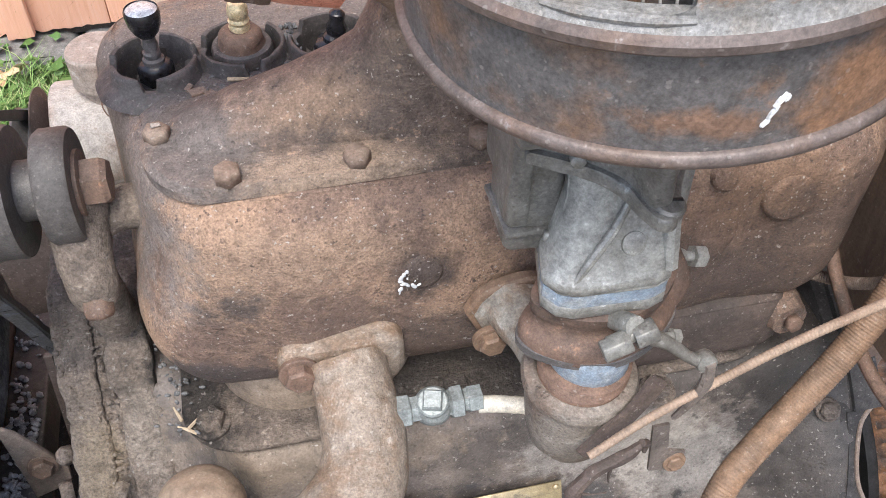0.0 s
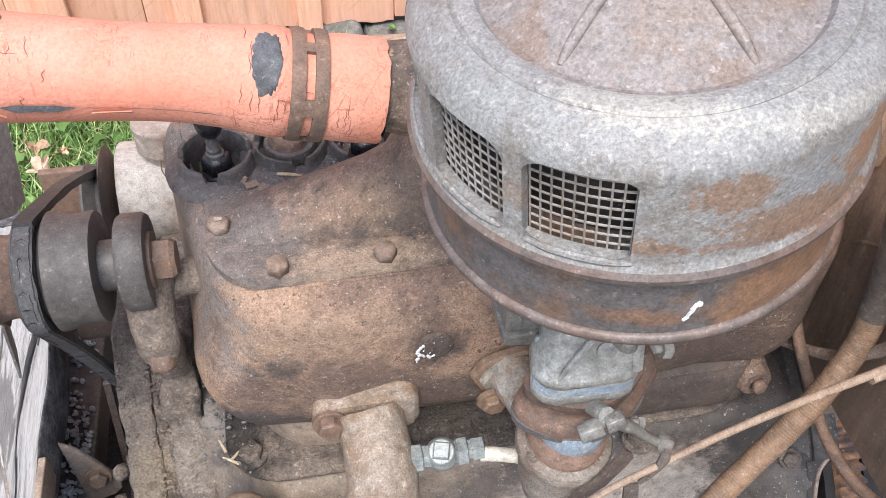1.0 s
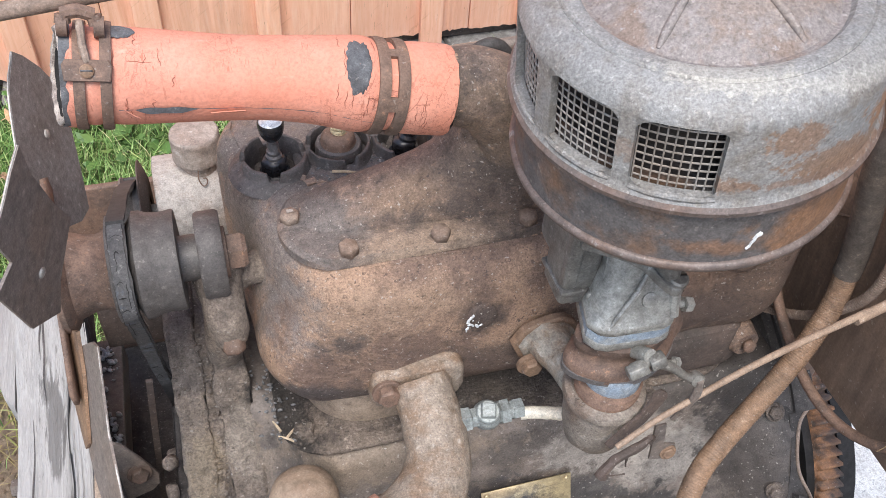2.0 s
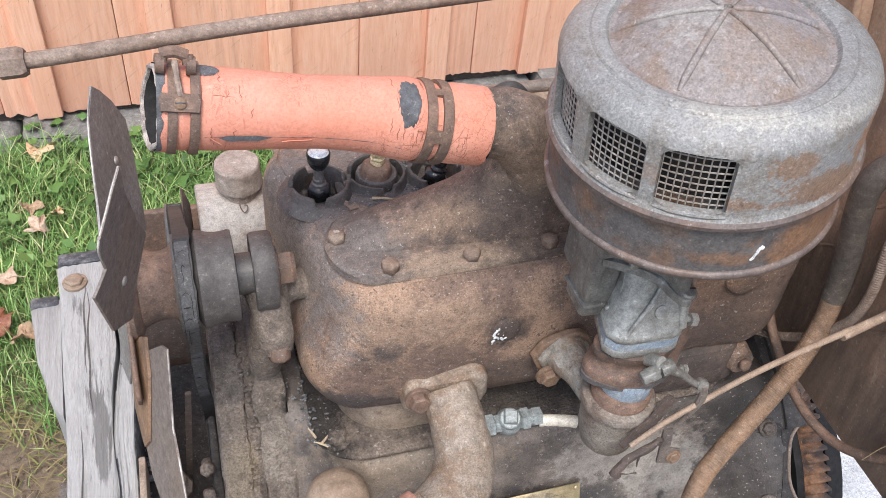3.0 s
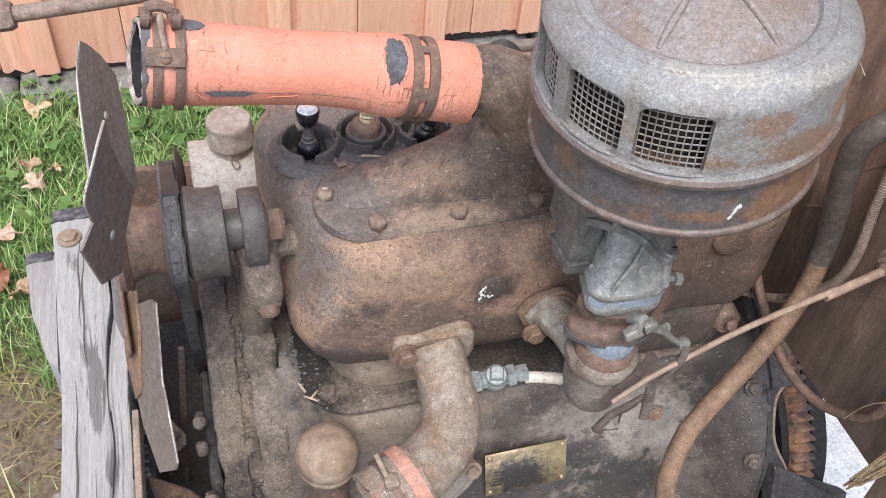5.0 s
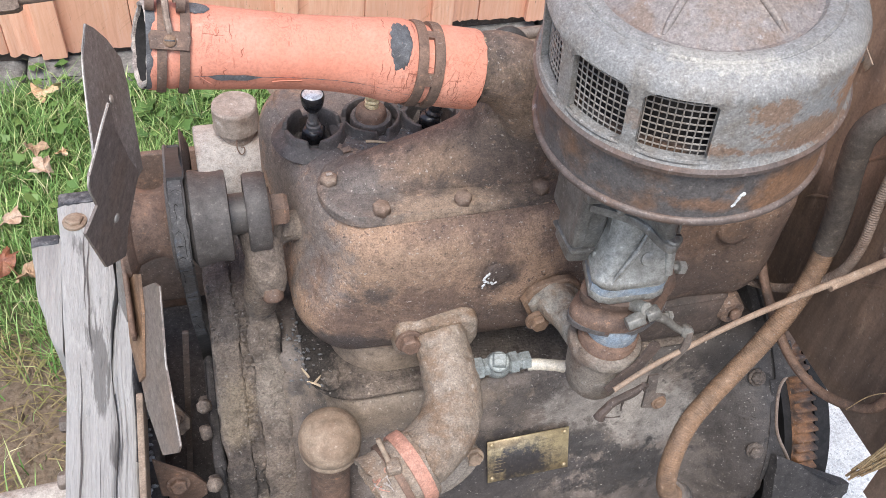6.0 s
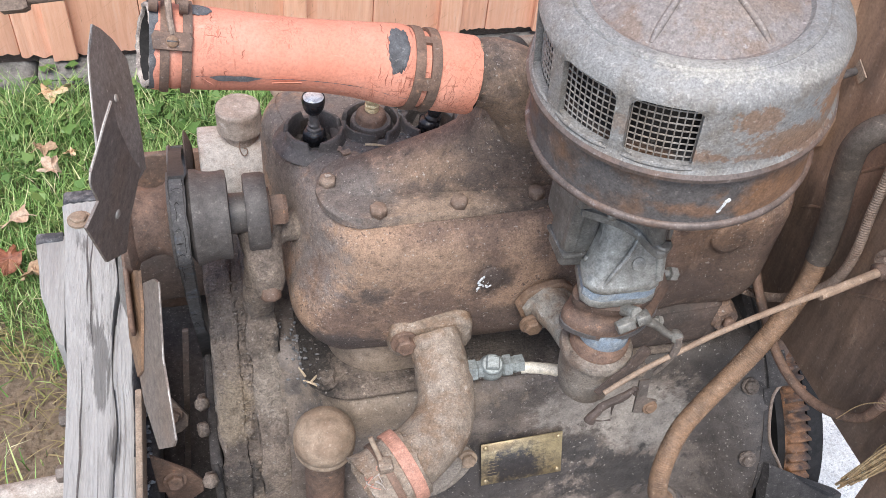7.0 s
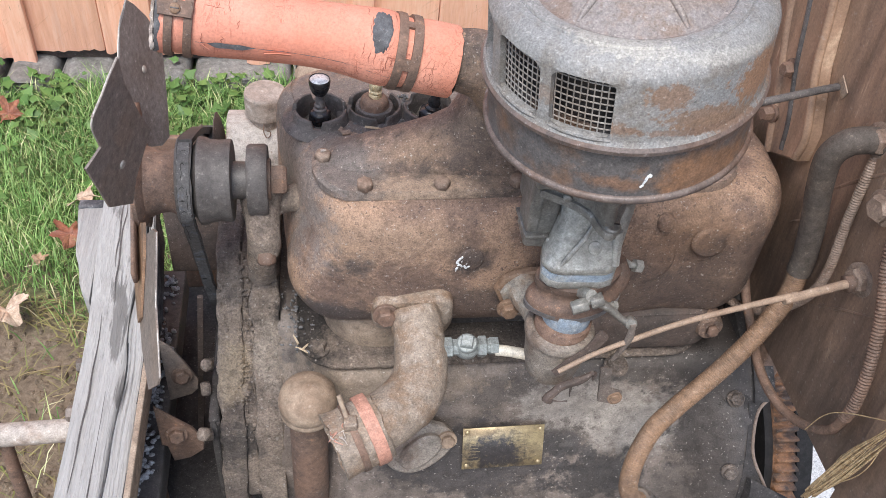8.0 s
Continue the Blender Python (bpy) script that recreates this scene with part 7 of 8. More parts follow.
def litter():
    rnd = random.Random(21)
    for x, y, z, ln, ang in ((-0.0235, 0.5565, 1.0190, 0.029, -0.36), (0.03, 0.548, 1.022, 0.014, 0.9), (-0.105, 0.438, 0.757, 0.02, 0.7), (-0.11, 0.447, 0.757, 0.016, 2.0), (-0.098, 0.432, 0.757, 0.018, 2.6)):
        d = Vector((math.cos(ang), math.sin(ang), 0.05)) * ln
        bm = bmesh.new()
        p = Vector((x, y, z))
        tube(bm, [p, p + d * 0.5 + Vector((0, 0, 0.001)), p + d], [0.0016, 0.0014, 0.0008], 6, 3)
        single("twig", bm, TWIG, p, "dry broken straw lying on the engine", "twig", "litter on the engine")
    bm = bmesh.new()
    for k in range(260):
        if k < 200:
            p = Vector((rnd.uniform(-0.045, 0.10), rnd.uniform(0.543, 0.575), 1.0135))
            if k > 120:
                p = Vector((rnd.uniform(0.018, 0.034), rnd.uniform(0.545, 0.63), 1.0135))
        else:
            p = Vector((rnd.uniform(-0.132, -0.09), rnd.uniform(0.43, 0.56), 0.757))
        m = Matrix.Translation(p) @ Euler((rnd.random() * 6, rnd.random() * 6, 0)).to_matrix().to_4x4() @ Matrix.Diagonal((1, 0.7, 0.4, 1))
        bmesh.ops.create_icosphere(bm, subdivisions=1, radius=rnd.uniform(0.0012, 0.004), matrix=m)
    single("crumbs", bm, DIRTBITS, (0, 0.5, 1.0), "dark crumbs of dirt and rust on the castings", "dirt", kind="stuff", smooth=10)
    for x, y, z, w, a, mat, what in ((0.031, 0.5545, 1.017, 0.0042, 0.3, BAND, "faded pink crumb of torn rubber hose"), (0.037, 0.5565, 1.017, 0.0036, 1.4, BAND, "faded pink crumb of torn rubber hose"), (0.041, 0.5530, 1.017, 0.0030, 2.4, BAND, "faded pink crumb of torn rubber hose"), (0.0345, 0.5515, 1.017, 0.0026, 0.9, BAND, "faded pink crumb of torn rubber hose"),
                                     (-0.046, 0.5495, 1.0155, 0.0065, 0.5, RODMAT, "curled dusty flake of bark"), (-0.036, 0.5450, 1.0155, 0.0055, 2.3, RODMAT, "curled dusty flake of bark"), (-0.052, 0.5560, 1.0155, 0.0040, 1.1, RODMAT, "curled dusty flake of bark"), (-0.0735, 0.499, 1.0295, 0.0032, 0.2, FIBRE, "pale chip of straw on a bolt head")):
        bm = bmesh.new()
        rbox(bm, (-w, -w * 0.5, 0), (w, w * 0.5, w * 0.26), w * 0.12, 3)
        for q in bm.verts:
            q.co.z += 6.0 * q.co.x * q.co.x * (0.02 / w) * 0.5
        roughen(bm, w * 0.4, 0.9 / w, a)
        bm.transform(Matrix.Translation((x, y, z)) @ Euler((0.1, 0.08, a)).to_matrix().to_4x4())
        single("hose_crumb" if mat is BAND else "flake", bm, mat, (x, y, z), what, "debris", "litter on the engine")
    h = thing("bypass_hose", (0.13, 0.76, 1.0), "black rubber hose curving behind the water outlet", "hose")
    bm = bmesh.new()
    tube(bm, [(0.165, 0.76, 0.94), (0.172, 0.755, 0.98), (0.188, 0.75, 1.005), (0.207, 0.75, 1.009), (0.225, 0.75, 0.99), (0.232, 0.75, 0.94)], 0.0095, 12, 8)
    part("tube", bm, RUBBER, h)
    bm = bmesh.new()
    tube(bm, [(0.150, 0.80, 0.969), (0.21, 0.80, 0.972), (0.34, 0.80, 0.977)], 0.009, 12)
    part("pipe", bm, CASE, h)


# ---------- bulkhead ----------
def bulkhead():
    b = thing("bulkhead", (0.52, 0.4, 0.75), "brown rusted sheet steel bulkhead with streaked paint", "bulkhead")

    def x_at(z):
        return 0.497 + (1.05 - z) * 0.06
    bm = bmesh.new()
    zs = [0.757, 0.80, 0.9, 1.0, 1.1, 1.2, 1.35, 1.55]
    ys = [-0.25, -0.1, 0.05, 0.2, 0.35, 0.5, 0.65, 0.8, 0.95, 1.1]
    front = [[bm.verts.new((x_at(z) + 0.003 * noise.noise(Vector((y * 4, z * 4, 0))), y, z)) for y in ys] for z in zs]
    back = [[bm.verts.new((x_at(z) + 0.006, y, z)) for y in ys] for z in zs]
    for k in range(len(zs) - 1):
        for i in range(len(ys) - 1):
            bm.faces.new((front[k][i], front[k][i + 1], front[k + 1][i + 1], front[k + 1][i]))
            bm.faces.new((back[k][i], back[k + 1][i], back[k + 1][i + 1], back[k][i + 1]))
    for k in (0, len(zs) - 1):
        for i in range(len(ys) - 1):
            bm.faces.new((front[k][i], front[k][i + 1], back[k][i + 1], back[k][i]))
    for i in (0, len(ys) - 1):
        for k in range(len(zs) - 1):
            bm.faces.new((front[k][i], front[k + 1][i], back[k + 1][i], back[k][i]))
    part("panel", bm, FIREWALL, b, smooth=60)
    bm = bmesh.new()
    plate(bm, [(x_at(z) - 0.001, y, z) for y, z in ((0.180, 0.72), (0.186, 0.95), (0.20, 1.2), (0.21, 1.5), (-0.2, 1.5), (-0.2, 0.72))], (-1, 0, 0), 0.012, 0.002)
    part("side_flange", bm, FIREWALL, b, smooth=30)
    # angle strip bolted on
    bm = bmesh.new()
    plate(bm, [(x_at(z) - 0.001, y, z) for y, z in ((0.533, 0.993), (0.471, 1.029), (0.467, 1.07), (0.495, 1.143), (0.507, 1.22), (0.56, 1.45), (0.66, 1.45), (0.586, 1.175), (0.561, 1.10), (0.546, 1.044))], (-1, 0, 0), 0.018, 0.003)
    part("strip", bm, FIREWALL, b, smooth=30)
    for nm, mt, rr, pts in (("lip", FIREWALL, 0.006, ((0.533, 0.997), (0.546, 1.044), (0.563, 1.10), (0.588, 1.175), (0.655, 1.44))), ("lip", FIREWALL, 0.005, ((0.474, 1.032), (0.470, 1.07), (0.497, 1.143), (0.510, 1.22), (0.563, 1.44))),
                            ("groove", DARK, 0.004, ((0.506, 1.020), (0.512, 1.06), (0.534, 1.12), (0.552, 1.20), (0.612, 1.44)))):
        bm = bmesh.new()
        tube(bm, [(x_at(z) - 0.0185, y, z) for y, z in pts], rr, 10, 5)
        part(nm, bm, mt, b)
    add_bolts(b, [(0.474, 0.540, 1.112), (0.474, 0.546, 1.045)], (-1, -0.2, 0), 0.009, 0.014, RUST)
    add_bolts(b, [(0.490, 0.321, 1.089), (0.492, 0.373, 1.135), (0.4975, 0.307, 0.997)], (-1, -0.2, 0), 0.0145, 0.012, RODMAT)
    bm = bmesh.new()
    tube(bm, [(0.486, 0.466, 1.137), (0.45, 0.455, 1.138), (0.36, 0.432, 1.135), (0.30, 0.435, 1.12)], 0.0044, 12, 4)
    part("stay_rod", bm, DARK, b, "dark steel stay rod")
    bm = bmesh.new()
    plate(bm, [(x_at(z) - 0.0015, y, z) for y, z in ((0.456, 1.127), (0.473, 1.138), (0.469, 1.150), (0.450, 1.140))], (-1, 0, 0), 0.0015, 0.0004)
    part("rod_plate", bm, TAN, b, "pale scraped plate")
    # seams pressed across the sheet
    for y0, z0, y1, z1 in ((0.44, 1.0, 0.30, 1.16), (0.40, 0.86, 0.24, 1.0), (0.47, 0.93, 0.41, 0.98)):
        bm = bmesh.new()
        tube(bm, [(x_at(z0) + 0.001, y0, z0), (x_at((z0 + z1) / 2), (y0 + y1) / 2 + 0.006, (z0 + z1) / 2), (x_at(z1) + 0.001, y1, z1)], [0.001, 0.003, 0.001], 8, 6)
        part("seam", bm, FIREWALL, b)
    rnd = random.Random(17)
    hemp = thing("straw_tuft", (0.478, 0.17, 0.80), "frayed yellow straw tuft caught on the bulkhead edge", "straw")
    p0, p1 = Vector((0.476, 0.187, 0.745)), Vector((0.472, 0.140, 0.955))
    for k in range(42):
        if k == 0:
            pts = [Vector((0.474, 0.239, 0.817)), Vector((0.470, 0.223, 0.868)), Vector((0.470, 0.20, 0.905)), Vector((0.472, 0.15, 0.96))]
        else:
            loose = k > 28
            a0, a1 = (rnd.uniform(0, 0.35), rnd.uniform(0.65, 1)) if not loose else (rnd.uniform(0.1, 0.6), rnd.uniform(0.5, 1.0))
            sp = 0.016 if loose else 0.0055
            bow = Vector((0, rnd.uniform(-sp, sp), rnd.uniform(-sp, sp)))
            off = Vector((rnd.uniform(-0.004, 0.002), rnd.uniform(-0.006, 0.006), rnd.uniform(-0.004, 0.004)))
            pts = [p0.lerp(p1, a0 + (a1 - a0) * q / 4) + off + bow * (math.sin(math.pi * q / 4) + 0.5 * q / 4) for q in range(5)]
        bm = bmesh.new()
        tube(bm, pts, [0.0013, 0.0012, 0.0006] if 0 < k <= 28 else 0.0006, 6, 5)
        part("strand", bm, HEMP, hemp)
    # Added block in place of an unidentified bright, sunlit surface.
    w = thing("white_block", (0.9, 0.3, GZ), "speckled white block added for a bright surface behind the bulkhead", "crate")
    bm = bmesh.new()
    rbox(bm, (0.68, -0.3, GZ - 0.02), (1.3, 0.80, 0.385), 0.006, 2)
    part("shell", bm, SPECKLED_WHITE, w)


# ---------- timber and front frame ----------
def timber():
    t = thing("timber_beam", (-0.36, 0.40, 0.55), "grey weathered split timber beam lying across the front", "beam")
    def rise(y):
        return 0.671 + 0.125 * max(0.0, y - 0.5)

    def crackx(y):
        """The wavy split where the right-hand strip has sunk."""
        return -0.346 + 0.0025 * math.sin(y * 17) + 0.0015 * math.sin(y * 41 + 1) + 0.011 * math.exp(-((y - 0.70) / 0.045) ** 2)

    def board(y0, y1, left, right, drop, seed, ny=90):
        bm = bmesh.new()
        loops = []
        for i in range(ny + 1):
            y = y0 + (y1 - y0) * i / ny
            x0, x1 = left(y), right(y)
            lp = []
            for k in range(13):
                f = k / 12
                e = 0.004 * (1 - min(1, min(f, 1 - f) / 0.10)) ** 2
                gr = 0.0022 * noise.noise(Vector((f * 9 + seed, y * 2.5, 2))) + 0.0012 * noise.noise(Vector((f * 26 + seed, y * 4, 7)))
                lp.append(Vector((x0 + (x1 - x0) * f, y + (0.006 * noise.noise(Vector((f * 6, seed, 1))) if i == ny else 0), rise(y) - drop(y) + gr - e)))
            lp += [Vector((x1, y, 0.60)), Vector((x0, y, 0.60))]
            loops.append(lp)
        rings(bm, loops, True, True, True)
        return bm

    def left(y):
        return -0.402 + 0.003 * noise.noise(Vector((0, y * 7, 0))) - 0.012 * max(0.0, (y - 0.62) / 0.24)

    def right(y):
        return -0.320 - 0.004 * noise.noise(Vector((0, y * 7, 0))) - 0.012 * max(0.0, (y - 0.62) / 0.24)
    bm = board(-0.35, 0.845, left, crackx, lambda y: 0.0, 0)
    part("beam", bm, WOOD, t, smooth=50)
    bm = board(-0.35, 0.80, lambda y: crackx(y) + 0.0006 + 0.003 * max(0.0, min(1, (y - 0.58) / 0.1)), right, lambda y: 0.0015 + 0.008 * max(0.0, min(1.0, (y - 0.55) / 0.08)), 3)
    bm.normal_update()
    # The strip's side faces take the black timber material.
    for fc in bm.faces:
        if abs(fc.normal.x) > 0.8:
            fc.material_index = 1
    part("split_strip", bm, [WOOD, BLACK_TIMBER], t, "sunken split-off strip with a black side", smooth=50)
    bm = bmesh.new()
    rbox(bm, (left(0.85) + 0.002, 0.846, 0.60), (crackx(0.85) - 0.002, 0.872, rise(0.86) - 0.001), 0.004, 3)
    roughen(bm, 0.004, 40, 2)
    part("tarred_end", bm, BLACK_TIMBER, t, "black tarred end grain", smooth=50)
    bm = bmesh.new()
    plate(bm, [(-0.452, 0.800, 0.57), (-0.413, 0.815, 0.57), (-0.405, 0.60, 0.57), (-0.418, 0.62, 0.57), (-0.440, 0.70, 0.57)], (0, 0, 1), 0.112, 0.003)
    bmesh.ops.subdivide_edges(bm, edges=bm.edges, cuts=3, use_grid_fill=True)
    roughen(bm, 0.003, 30)
    part("wedge", bm, WOOD, t, "wedge-shaped block beside the beam", smooth=50)
    bm = bmesh.new()
    rbox(bm, (-0.453, 0.801, 0.58), (-0.414, 0.822, 0.684), 0.004, 3)
    roughen(bm, 0.003, 40, 5)
    part("tarred_block", bm, BLACK_TIMBER, t, smooth=50)
    for x, y0, y1 in ((-0.372, 0.60, 0.80), (-0.385, 0.30, 0.58), (-0.362, 0.05, 0.45), (-0.377, 0.66, 0.83)):
        bm = bmesh.new()
        pts = [(x + 0.004 * noise.noise(Vector((x * 50, q * 1.7, 0))), y0 + (y1 - y0) * q / 6, rise(y0 + (y1 - y0) * q / 6) + 0.0004) for q in range(7)]
        tube(bm, pts, [0.0002, 0.0011, 0.0014, 0.0009, 0.0002], 5, 4)
        part("check", bm, DARK, t)
    add_bolts(t, [(-0.388, 0.812, 0.711)], (0, 0, 1), 0.0125, 0.008, DUSTCAP)
    add_bolts(t, [(-0.404, 0.52, 0.64), (-0.404, 0.44, 0.64)], (-1, 0, 0), 0.011, 0.012, CASE)
    f = thing("front_frame", (-0.26, 0.45, 0.50), "rusty steel front frame plate and bracket beside the timber", "frame")
    bm = bmesh.new()
    rbox(bm, (-0.318, -0.3, 0.640), (-0.310, 0.52, 0.682), 0.002, 2)
    roughen(bm, 0.001, 60, 2)
    part("side_plate", bm, NECK, f, "tan rusty edge strip")
    bm = bmesh.new()
    plate(bm, [(x, 0.46, z) for x, z in ((-0.3105, 0.622), (-0.292, 0.598), (-0.265, 0.568), (-0.251, 0.540), (-0.254, 0.516), (-0.275, 0.496), (-0.298, 0.490), (-0.303, 0.529), (-0.3105, 0.533))], (0.1, -1, 0.3), 0.006, 0.0015)
    roughen(bm, 0.0015, 60, 4)
    part("gusset", bm, RUST, f)
    bm = bmesh.new()
    plate(bm, [(x, 0.56, z) for x, z in ((-0.312, 0.645), (-0.297, 0.628), (-0.281, 0.592), (-0.265, 0.551), (-0.268, 0.528), (-0.279, 0.514), (-0.312, 0.5015))], (0.1, -1, 0.3), 0.005, 0.0015)
    roughen(bm, 0.0015, 60, 5)
    part("rear_gusset", bm, BLADE_BROWN, f)
    add_bolts(f, [(-0.236, 0.512, 0.640), (-0.232, 0.397, 0.640)], (-0.6, -0.4, 0.5), 0.0095, 0.012, GRIME, washer=False)
    add_bolts(f, [(-0.287, 0.553, 0.566), (-0.286, 0.452, 0.562)], (0.1, -1, 0.3), 0.0115, 0.010, RUST)
    p = thing("steel_pipe", (-0.75, 0.47, 0.55), "rusty grey steel pipe sticking out past the timber", "pipe")
    bm = bmesh.new()
    tube(bm, [(-0.405, 0.474, 0.555), (-0.53, 0.472, 0.553)], 0.017, 16)
    part("pipe", bm, PIPEMAT, p)
    bm = bmesh.new()
    lathe(bm, [(0.017, -0.535), (0.024, -0.533), (0.026, -0.548), (0.023, -0.552), (0.023, -0.59), (0.026, -0.594), (0.024, -0.61), (0.017, -0.612)], (0, 0.472, 0.552), (1, 0, 0), 24)
    part("coupling", bm, RUST, p, "rusty threaded coupling")
    bm = bmesh.new()
    tube(bm, [(-0.524, 0.470, 0.548), (-0.527, 0.46, 0.40), (-0.53, 0.46, 0.08)], 0.0095, 12, 3)
    part("leg", bm, RUST, p)
    k = thing("steel_bar", (-0.336, 0.55, 0.44), "dark steel bar strewn with grey gravel under the timber", "bar")
    bm = bmesh.new()
    rbox(bm, (-0.360, 0.10, 0.440), (-0.313, 0.842, 0.497), 0.004, 3)
    roughen(bm, 0.001, 40, 4)
    part("bar_body", bm, DARK, k, smooth=40)
    rnd = random.Random(8)
    bm = bmesh.new()
    for q in range(420):
        s = rnd.uniform(0.0025, 0.0075)
        y = rnd.uniform(0.20, 0.835)
        if noise.noise(Vector((y * 14, 3, 0))) < -0.25 and rnd.random() < 0.8:
            continue
        m = Matrix.Translation((rnd.triangular(-0.358, -0.317, -0.345), y, 0.498 + rnd.uniform(0, 0.004))) @ Euler((rnd.random() * 6, rnd.random() * 6, 0)).to_matrix().to_4x4() @ Matrix.Diagonal((1, 0.7, 0.5, 1))
        bmesh.ops.create_icosphere(bm, subdivisions=1, radius=s, matrix=m)
    g = part("gravel", bm, GRAVEL, k, "grey gravel", smooth=10)
    g["kind"] = "stuff"
    t2 = thing("plank", (-0.23, 0.73, 0.6), "dark brown wooden plank under the fan", "plank")
    bm = bmesh.new()
    rbox(bm, (-0.312, 0.735, 0.60), (-0.150, 0.77, 0.735), 0.004, 2)
    part("plank_body", bm, FOOT, t2)
    k = thing("undertray", (-0.24, 0.6, 0.33), "dark oily steel tray under the fan and crank pulley", "tray")
    bm = bmesh.new()
    rbox(bm, (-0.361, 0.20, 0.318), (-0.10, 1.02, 0.330), 0.003, 2)
    roughen(bm, 0.002, 30, 2)
    part("sheet", bm, SOOT, k)
    bm = bmesh.new()
    rbox(bm, (-0.361, 0.955, 0.331), (-0.12, 0.967, 0.70), 0.003, 2)
    part("upright", bm, RUST, k, "brown upright sheet")
    bm = bmesh.new()
    rbox(bm, (-0.352, 0.42, 0.331), (-0.322, 0.47, 0.439), 0.003, 2)
    part("bar_support", bm, RUST, k)
    k = thing("steel_flat", (-0.288, 0.61, 0.331), "thin rusty flat bar standing under the belt", "bar")
    bm = bmesh.new()
    plate(bm, [(x, 0.61, z) for x, z in ((-0.2925, 0.331), (-0.2835, 0.331), (-0.2485, 0.680), (-0.2565, 0.680))], (0, -1, 0), 0.005, 0.001)
    part("flat", bm, FOOT, k)
    r = thing("brace_rod", (-0.1, 0.6, 1.2), "long rusty radiator brace rod with an adjusting nut", "rod")
    bm = bmesh.new()
    tube(bm, [(-0.75, 0.60, 1.165), (-0.36, 0.60, 1.190), (-0.164, 0.60, 1.209), (0.0, 0.60, 1.221), (0.50, 0.60, 1.255)], 0.0075, 12, 6)
    part("rod", bm, RODMAT, r)
    bm = bmesh.new()
    bolt_head(bm, (-0.357, 0.60, 1.1905), (1, 0, 0.06), 0.0145, 0.024, False)
    part("nut", bm, RODMAT, r, smooth=25)


def chassis():
    c = thing("chassis_frame", (0.2, 0.55, GZ), "dark rusty chassis frame on wooden blocks under the engine", "frame")
    for y in (0.46, 0.68):
        bm = bmesh.new()
        rbox(bm, (-0.40, y - 0.03, 0.20), (1.05, y + 0.03, 0.30), 0.006, 2)
        part("rail", bm, RUST, c)
    for x in (-0.36, 0.95):
        bm = bmesh.new()
        rbox(bm, (x - 0.045, 0.36, 0.29), (x + 0.045 if x > 0 else -0.362, 0.76 if x > 0 else 0.87, 0.30 if x > 0 else 0.605), 0.006, 2)
        part("cross_beam", bm, RUST, c)
        for y in (0.42, 0.70):
            bm = bmesh.new()
            rbox(bm, (x - 0.06, y - 0.06, GZ - 0.03), (x + 0.06, y + 0.06, 0.205), 0.006, 2)
            part("block", bm, WOOD, c)
    bm = bmesh.new()
    rbox(bm, (0.515, 0.40, 0.28), (0.545, 0.90, 0.77), 0.005, 2)
    part("bulkhead_support", bm, RUST, c)


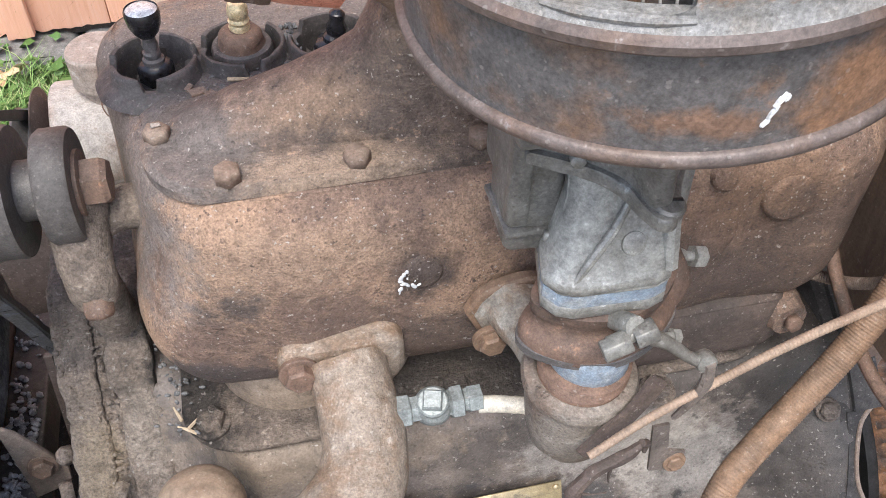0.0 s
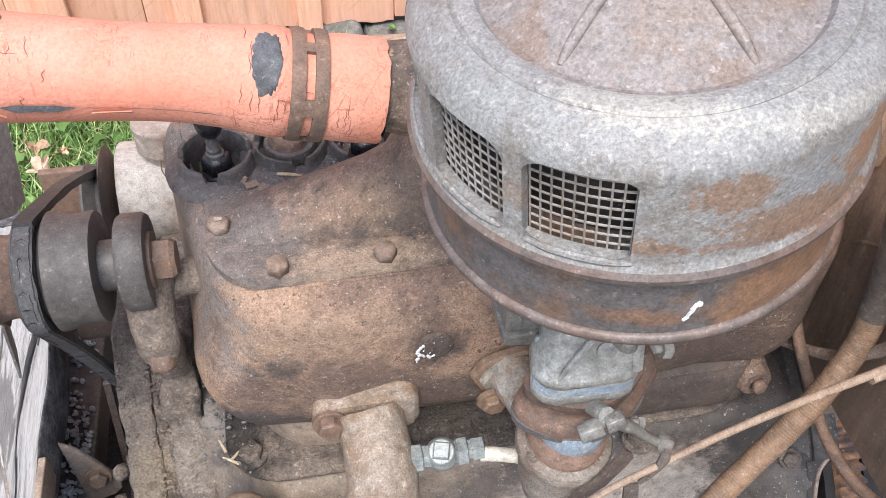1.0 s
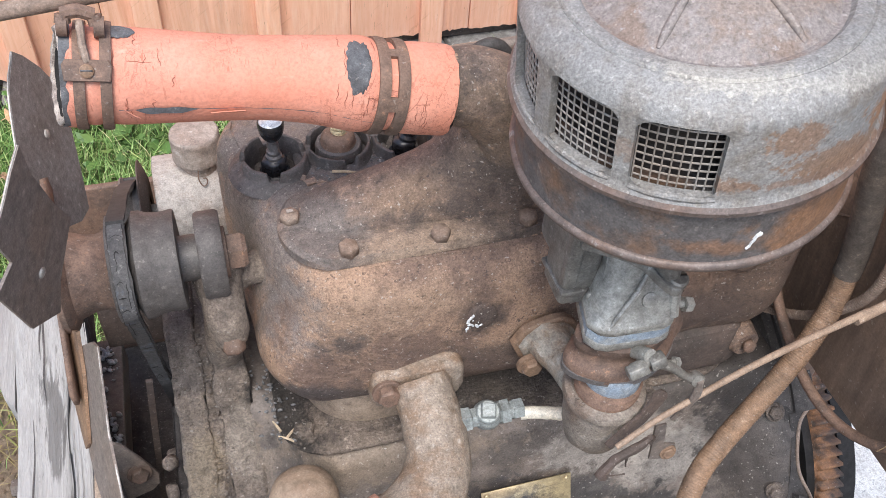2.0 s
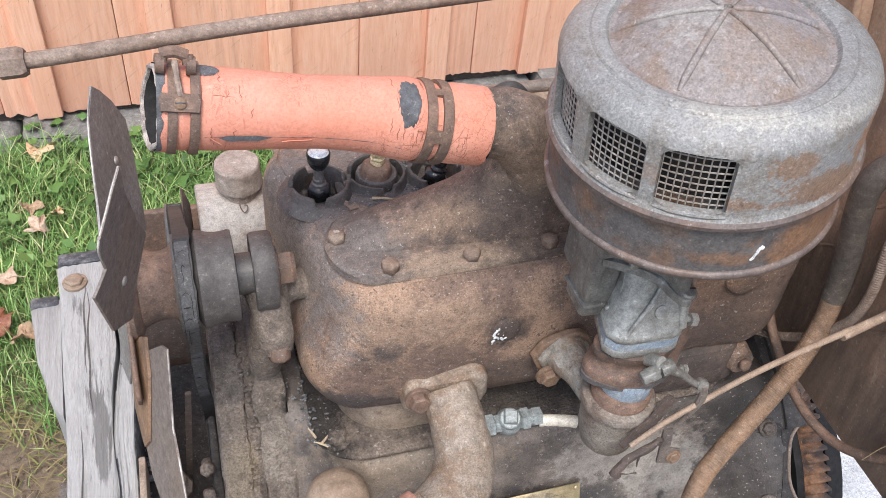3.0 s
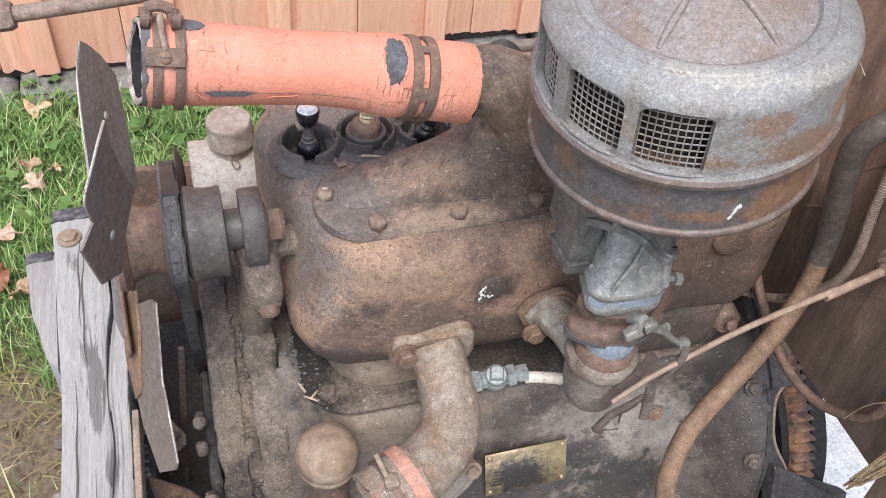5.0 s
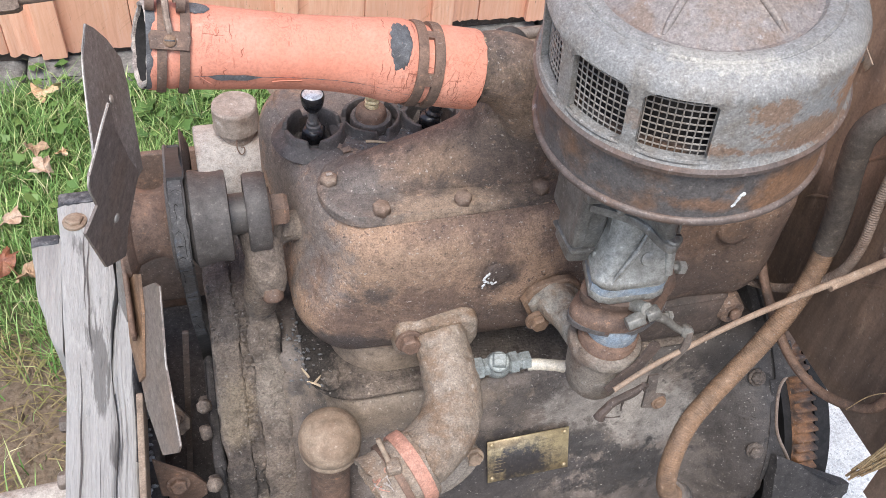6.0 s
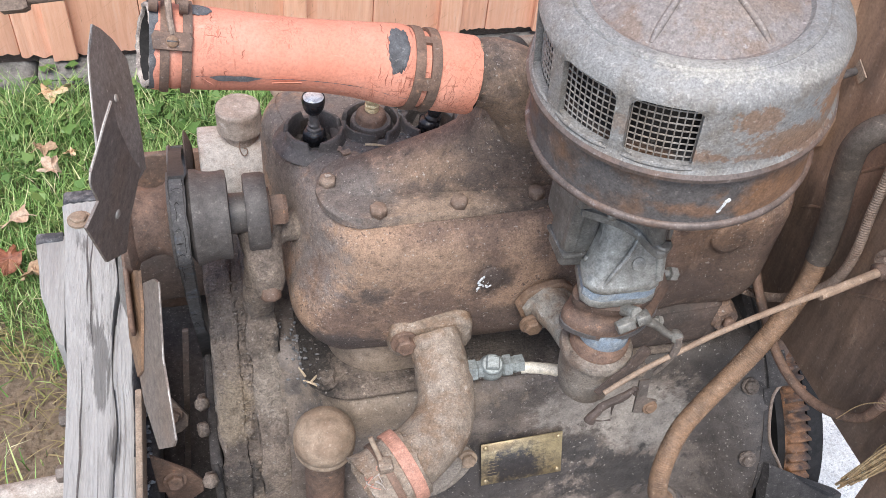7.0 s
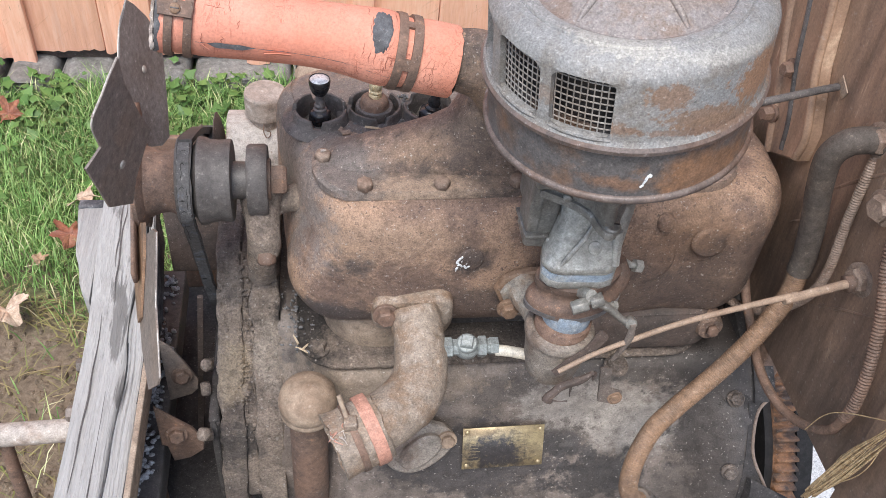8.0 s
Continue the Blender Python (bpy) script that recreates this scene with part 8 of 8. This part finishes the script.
# ---------- grass, leaves ----------
def grass():
    rnd = random.Random(11)
    verts, faces = [], []
    v2, f2 = [], []
    for k in range(95000):
        x, y = rnd.uniform(-2.3, 1.2), rnd.uniform(0.55, 2.12)
        if -0.32 < x and y < 0.9:
            continue
        edge = y + 0.25 * noise.noise(Vector((x * 3, y * 3, 0)))
        dens = min(1.0, max(0.09, (edge - 1.02) / 0.24))
        if rnd.random() > dens:
            continue
        dry = edge < 1.17 and rnd.random() < 0.72
        h = rnd.uniform(0.025, 0.075) * (0.6 if dry else 1)
        if y > 1.98:
            continue
        if y > 1.75 and noise.noise(Vector((x * 4, 0, 5))) > 0.1:
            h *= 1.5
        a = rnd.uniform(0, 6.283)
        lean = rnd.uniform(0.2, 1.2) * h
        w = rnd.uniform(0.0008, 0.0019)
        ca, sa = math.cos(a), math.sin(a)
        bx, by = -sa * w, ca * w
        vs, fs = (v2, f2) if dry else (verts, faces)
        o = len(vs)
        z = GZ - 0.012
        if dry:
            lean, h = h * 2.2, h * 0.5
        vs += [(x - bx, y - by, z), (x + bx, y + by, z), (x + bx * 0.8 + ca * lean * 0.35, y + by * 0.8 + sa * lean * 0.35, z + h * 0.65), (x - bx * 0.8 + ca * lean * 0.35, y - by * 0.8 + sa * lean * 0.35, z + h * 0.65), (x + ca * lean, y + sa * lean, z + h)]
        fs += [(o, o + 1, o + 2, o + 3), (o + 3, o + 2, o + 4)]
    for nm, vs, fs, mt, lb in (("grass", verts, faces, GRASS, "green lawn grass with yellow blades"), ("straw", v2, f2, STRAW, "flattened dry yellow grass on bare earth")):
        me = bpy.data.meshes.new(nm)
        me.from_pydata(vs, [], fs)
        me.materials.append(mt)
        tagged(new(nm, me), lb, "grass", kind="stuff")
    cb, cf = [], []
    for k in range(2600):
        x, y = rnd.uniform(-1.7, -0.42), rnd.uniform(0.35, 1.40)
        s = rnd.uniform(0.003, 0.012) * (1.6 if rnd.random() < 0.05 else 1)
        z = GZ - 0.02 + 0.025 * noise.noise(Vector((x * 2.2, y * 2.2, 3))) + 0.01 * noise.noise(Vector((x * 9, y * 9, 1)))
        o = len(cb)
        for q in range(6):
            t = q * math.pi / 3
            r = s * rnd.uniform(0.7, 1.2)
            cb.append((x + r * math.cos(t), y + r * math.sin(t), z))
        for q in range(3):
            t = q * 2.09 + rnd.random()
            cb.append((x + 0.45 * s * math.cos(t), y + 0.45 * s * math.sin(t), z + s * rnd.uniform(0.4, 0.8)))
        for q in range(6):
            cf.append((o + q, o + (q + 1) % 6, o + 6 + ((q + 1) // 2) % 3))
            if q % 2:
                cf.append((o + q, o + 6 + ((q + 1) // 2) % 3, o + 6 + (q // 2) % 3))
        cf.append((o + 6, o + 7, o + 8))
    me = bpy.data.meshes.new("earth_clods")
    me.from_pydata(cb, [], cf)
    me.materials.append(CLOD)
    tagged(new("earth_clods", me), "loose crumbs of brown earth on the ground", "dirt", kind="stuff")
    vs, fs = [], []
    for k in range(900):
        x, y = rnd.uniform(-2.0, 0.3), rnd.triangular(1.45, 2.08, 1.98)
        z = GZ + rnd.uniform(0.005, 0.06)
        s = rnd.uniform(0.012, 0.032)
        a, tl = rnd.uniform(0, 6.283), rnd.uniform(-0.5, 0.5)
        o = len(vs)
        m = Matrix.Translation((x, y, z)) @ Euler((tl, rnd.uniform(-0.5, 0.5), a)).to_matrix().to_4x4()
        for i in range(10):
            t = 2 * math.pi * i / 10
            r = s * (1 + 0.22 * math.cos(5 * t)) * (0.75 + 0.25 * math.cos(t))
            vs.append(tuple(m @ Vector((r * math.cos(t), r * 0.75 * math.sin(t), 0.15 * s * math.cos(2 * t)))))
        fs.append(tuple(range(o, o + 10)))
    me = bpy.data.meshes.new("weeds")
    me.from_pydata(vs, [], fs)
    me.materials.append(WEED)
    tagged(new("weeds", me), "low broad-leaved green weeds by the wall", "weeds", kind="stuff")


def leaves():
    rnd = random.Random(3)

    def leaf(x, y, s, mt, lb, turn, z=GZ + 0.052):
        """A lobed leaf: five pointed lobes with notched sides, cupped and curled, with a stalk."""
        bm = bmesh.new()
        n = 90
        m = Matrix.Translation((x, y, z)) @ Euler((rnd.uniform(-0.35, 0.35), rnd.uniform(-0.35, 0.35), turn)).to_matrix().to_4x4()
        lobes = [(a + rnd.uniform(-0.08, 0.08), ln * rnd.uniform(0.9, 1.1)) for a, ln in ((0, 1.0), (0.95, 0.92), (-0.95, 0.92), (1.95, 0.66), (-1.95, 0.66))]
        curl = rnd.uniform(0.12, 0.35)
        phase = rnd.uniform(0, 6.28)

        def rad(t):
            r = 0.46
            for a, ln in lobes:
                d = abs((t - a + math.pi) % (2 * math.pi) - math.pi)
                r = max(r, ln * max(0.0, 1 - (d / 0.72) ** 1.35) * (1 - 0.10 * abs(math.sin(d * 17))))
            return r * s
        rows = []
        for f in (0.02, 0.35, 0.7, 1.0):
            row = []
            for i in range(n):
                t = 2 * math.pi * i / n
                r = rad(t) * f
                h = curl * s * (f * f) * math.sin(2 * t + phase) + 0.05 * s * math.sin(5 * t + phase) * f + 0.010 * noise.noise(Vector((x * 40 + math.cos(t) * f * 2, math.sin(t) * f * 2, y)))
                row.append(m @ Vector((r * math.cos(t), r * math.sin(t), h)))
            rows.append(row)
        rings(bm, rows, True, True)
        tube(bm, [m @ Vector((0, 0, 0)), m @ Vector((-0.4 * s, 0.04 * s, 0.004)), m @ Vector((-0.85 * s, 0.1 * s, -0.004))], [0.0012, 0.001, 0.0008], 6, 3)
        r0 = bmesh.ops.extrude_face_region(bm, geom=bm.faces[:])
        bmesh.ops.translate(bm, verts=[g for g in r0["geom"] if isinstance(g, bmesh.types.BMVert)], vec=(0, 0, 0.0006))
        single("fallen_leaf", bm, mt, (x, y, z), lb, "leaf", "fallen leaves on the grass")
    kinds = [(LEAF_TAN, "dry pale tan maple leaf on the grass"), (LEAF_RED, "curled reddish brown leaf on the grass"), (LEAF_ORANGE, "dry orange-tan maple leaf on the grass"), (LEAF_BROWN, "dull brown crumpled leaf on the grass")]
    for x, y, s, k, turn in LEAVES:
        leaf(x, y, s * 1.15, kinds[k][0], kinds[k][1], turn)


LEAVES = [(-0.60, 1.933, 0.052, 2, 0.4), (-0.586, 1.615, 0.036, 0, 2.2), (-0.615, 1.70, 0.034, 3, 1.0), (-0.546, 1.671, 0.018, 2, 4.0), (-0.653, 1.449, 0.050, 0, 3.0), (-0.66, 1.318, 0.052, 1, 2.4), (-0.603, 1.272, 0.045, 3, 5.0),
          (-0.752, 1.079, 0.055, 0, 1.5), (-0.715, 1.235, 0.022, 3, 0.7), (-0.90, 1.80, 0.05, 1, 2.0), (-1.0, 1.3, 0.05, 0, 2.5), (-1.15, 1.6, 0.045, 1, 0.5)]

ground()
engine()
spark_plugs()
air_cleaner()
carburettor()
throttle_cable()
red_hose()
fan()
belt()
generator()
outlet_pipe()
drain_cock()
oil_filler()
conduit()
litter()
bulkhead()
timber()
chassis()
grass()
leaves()
fence()
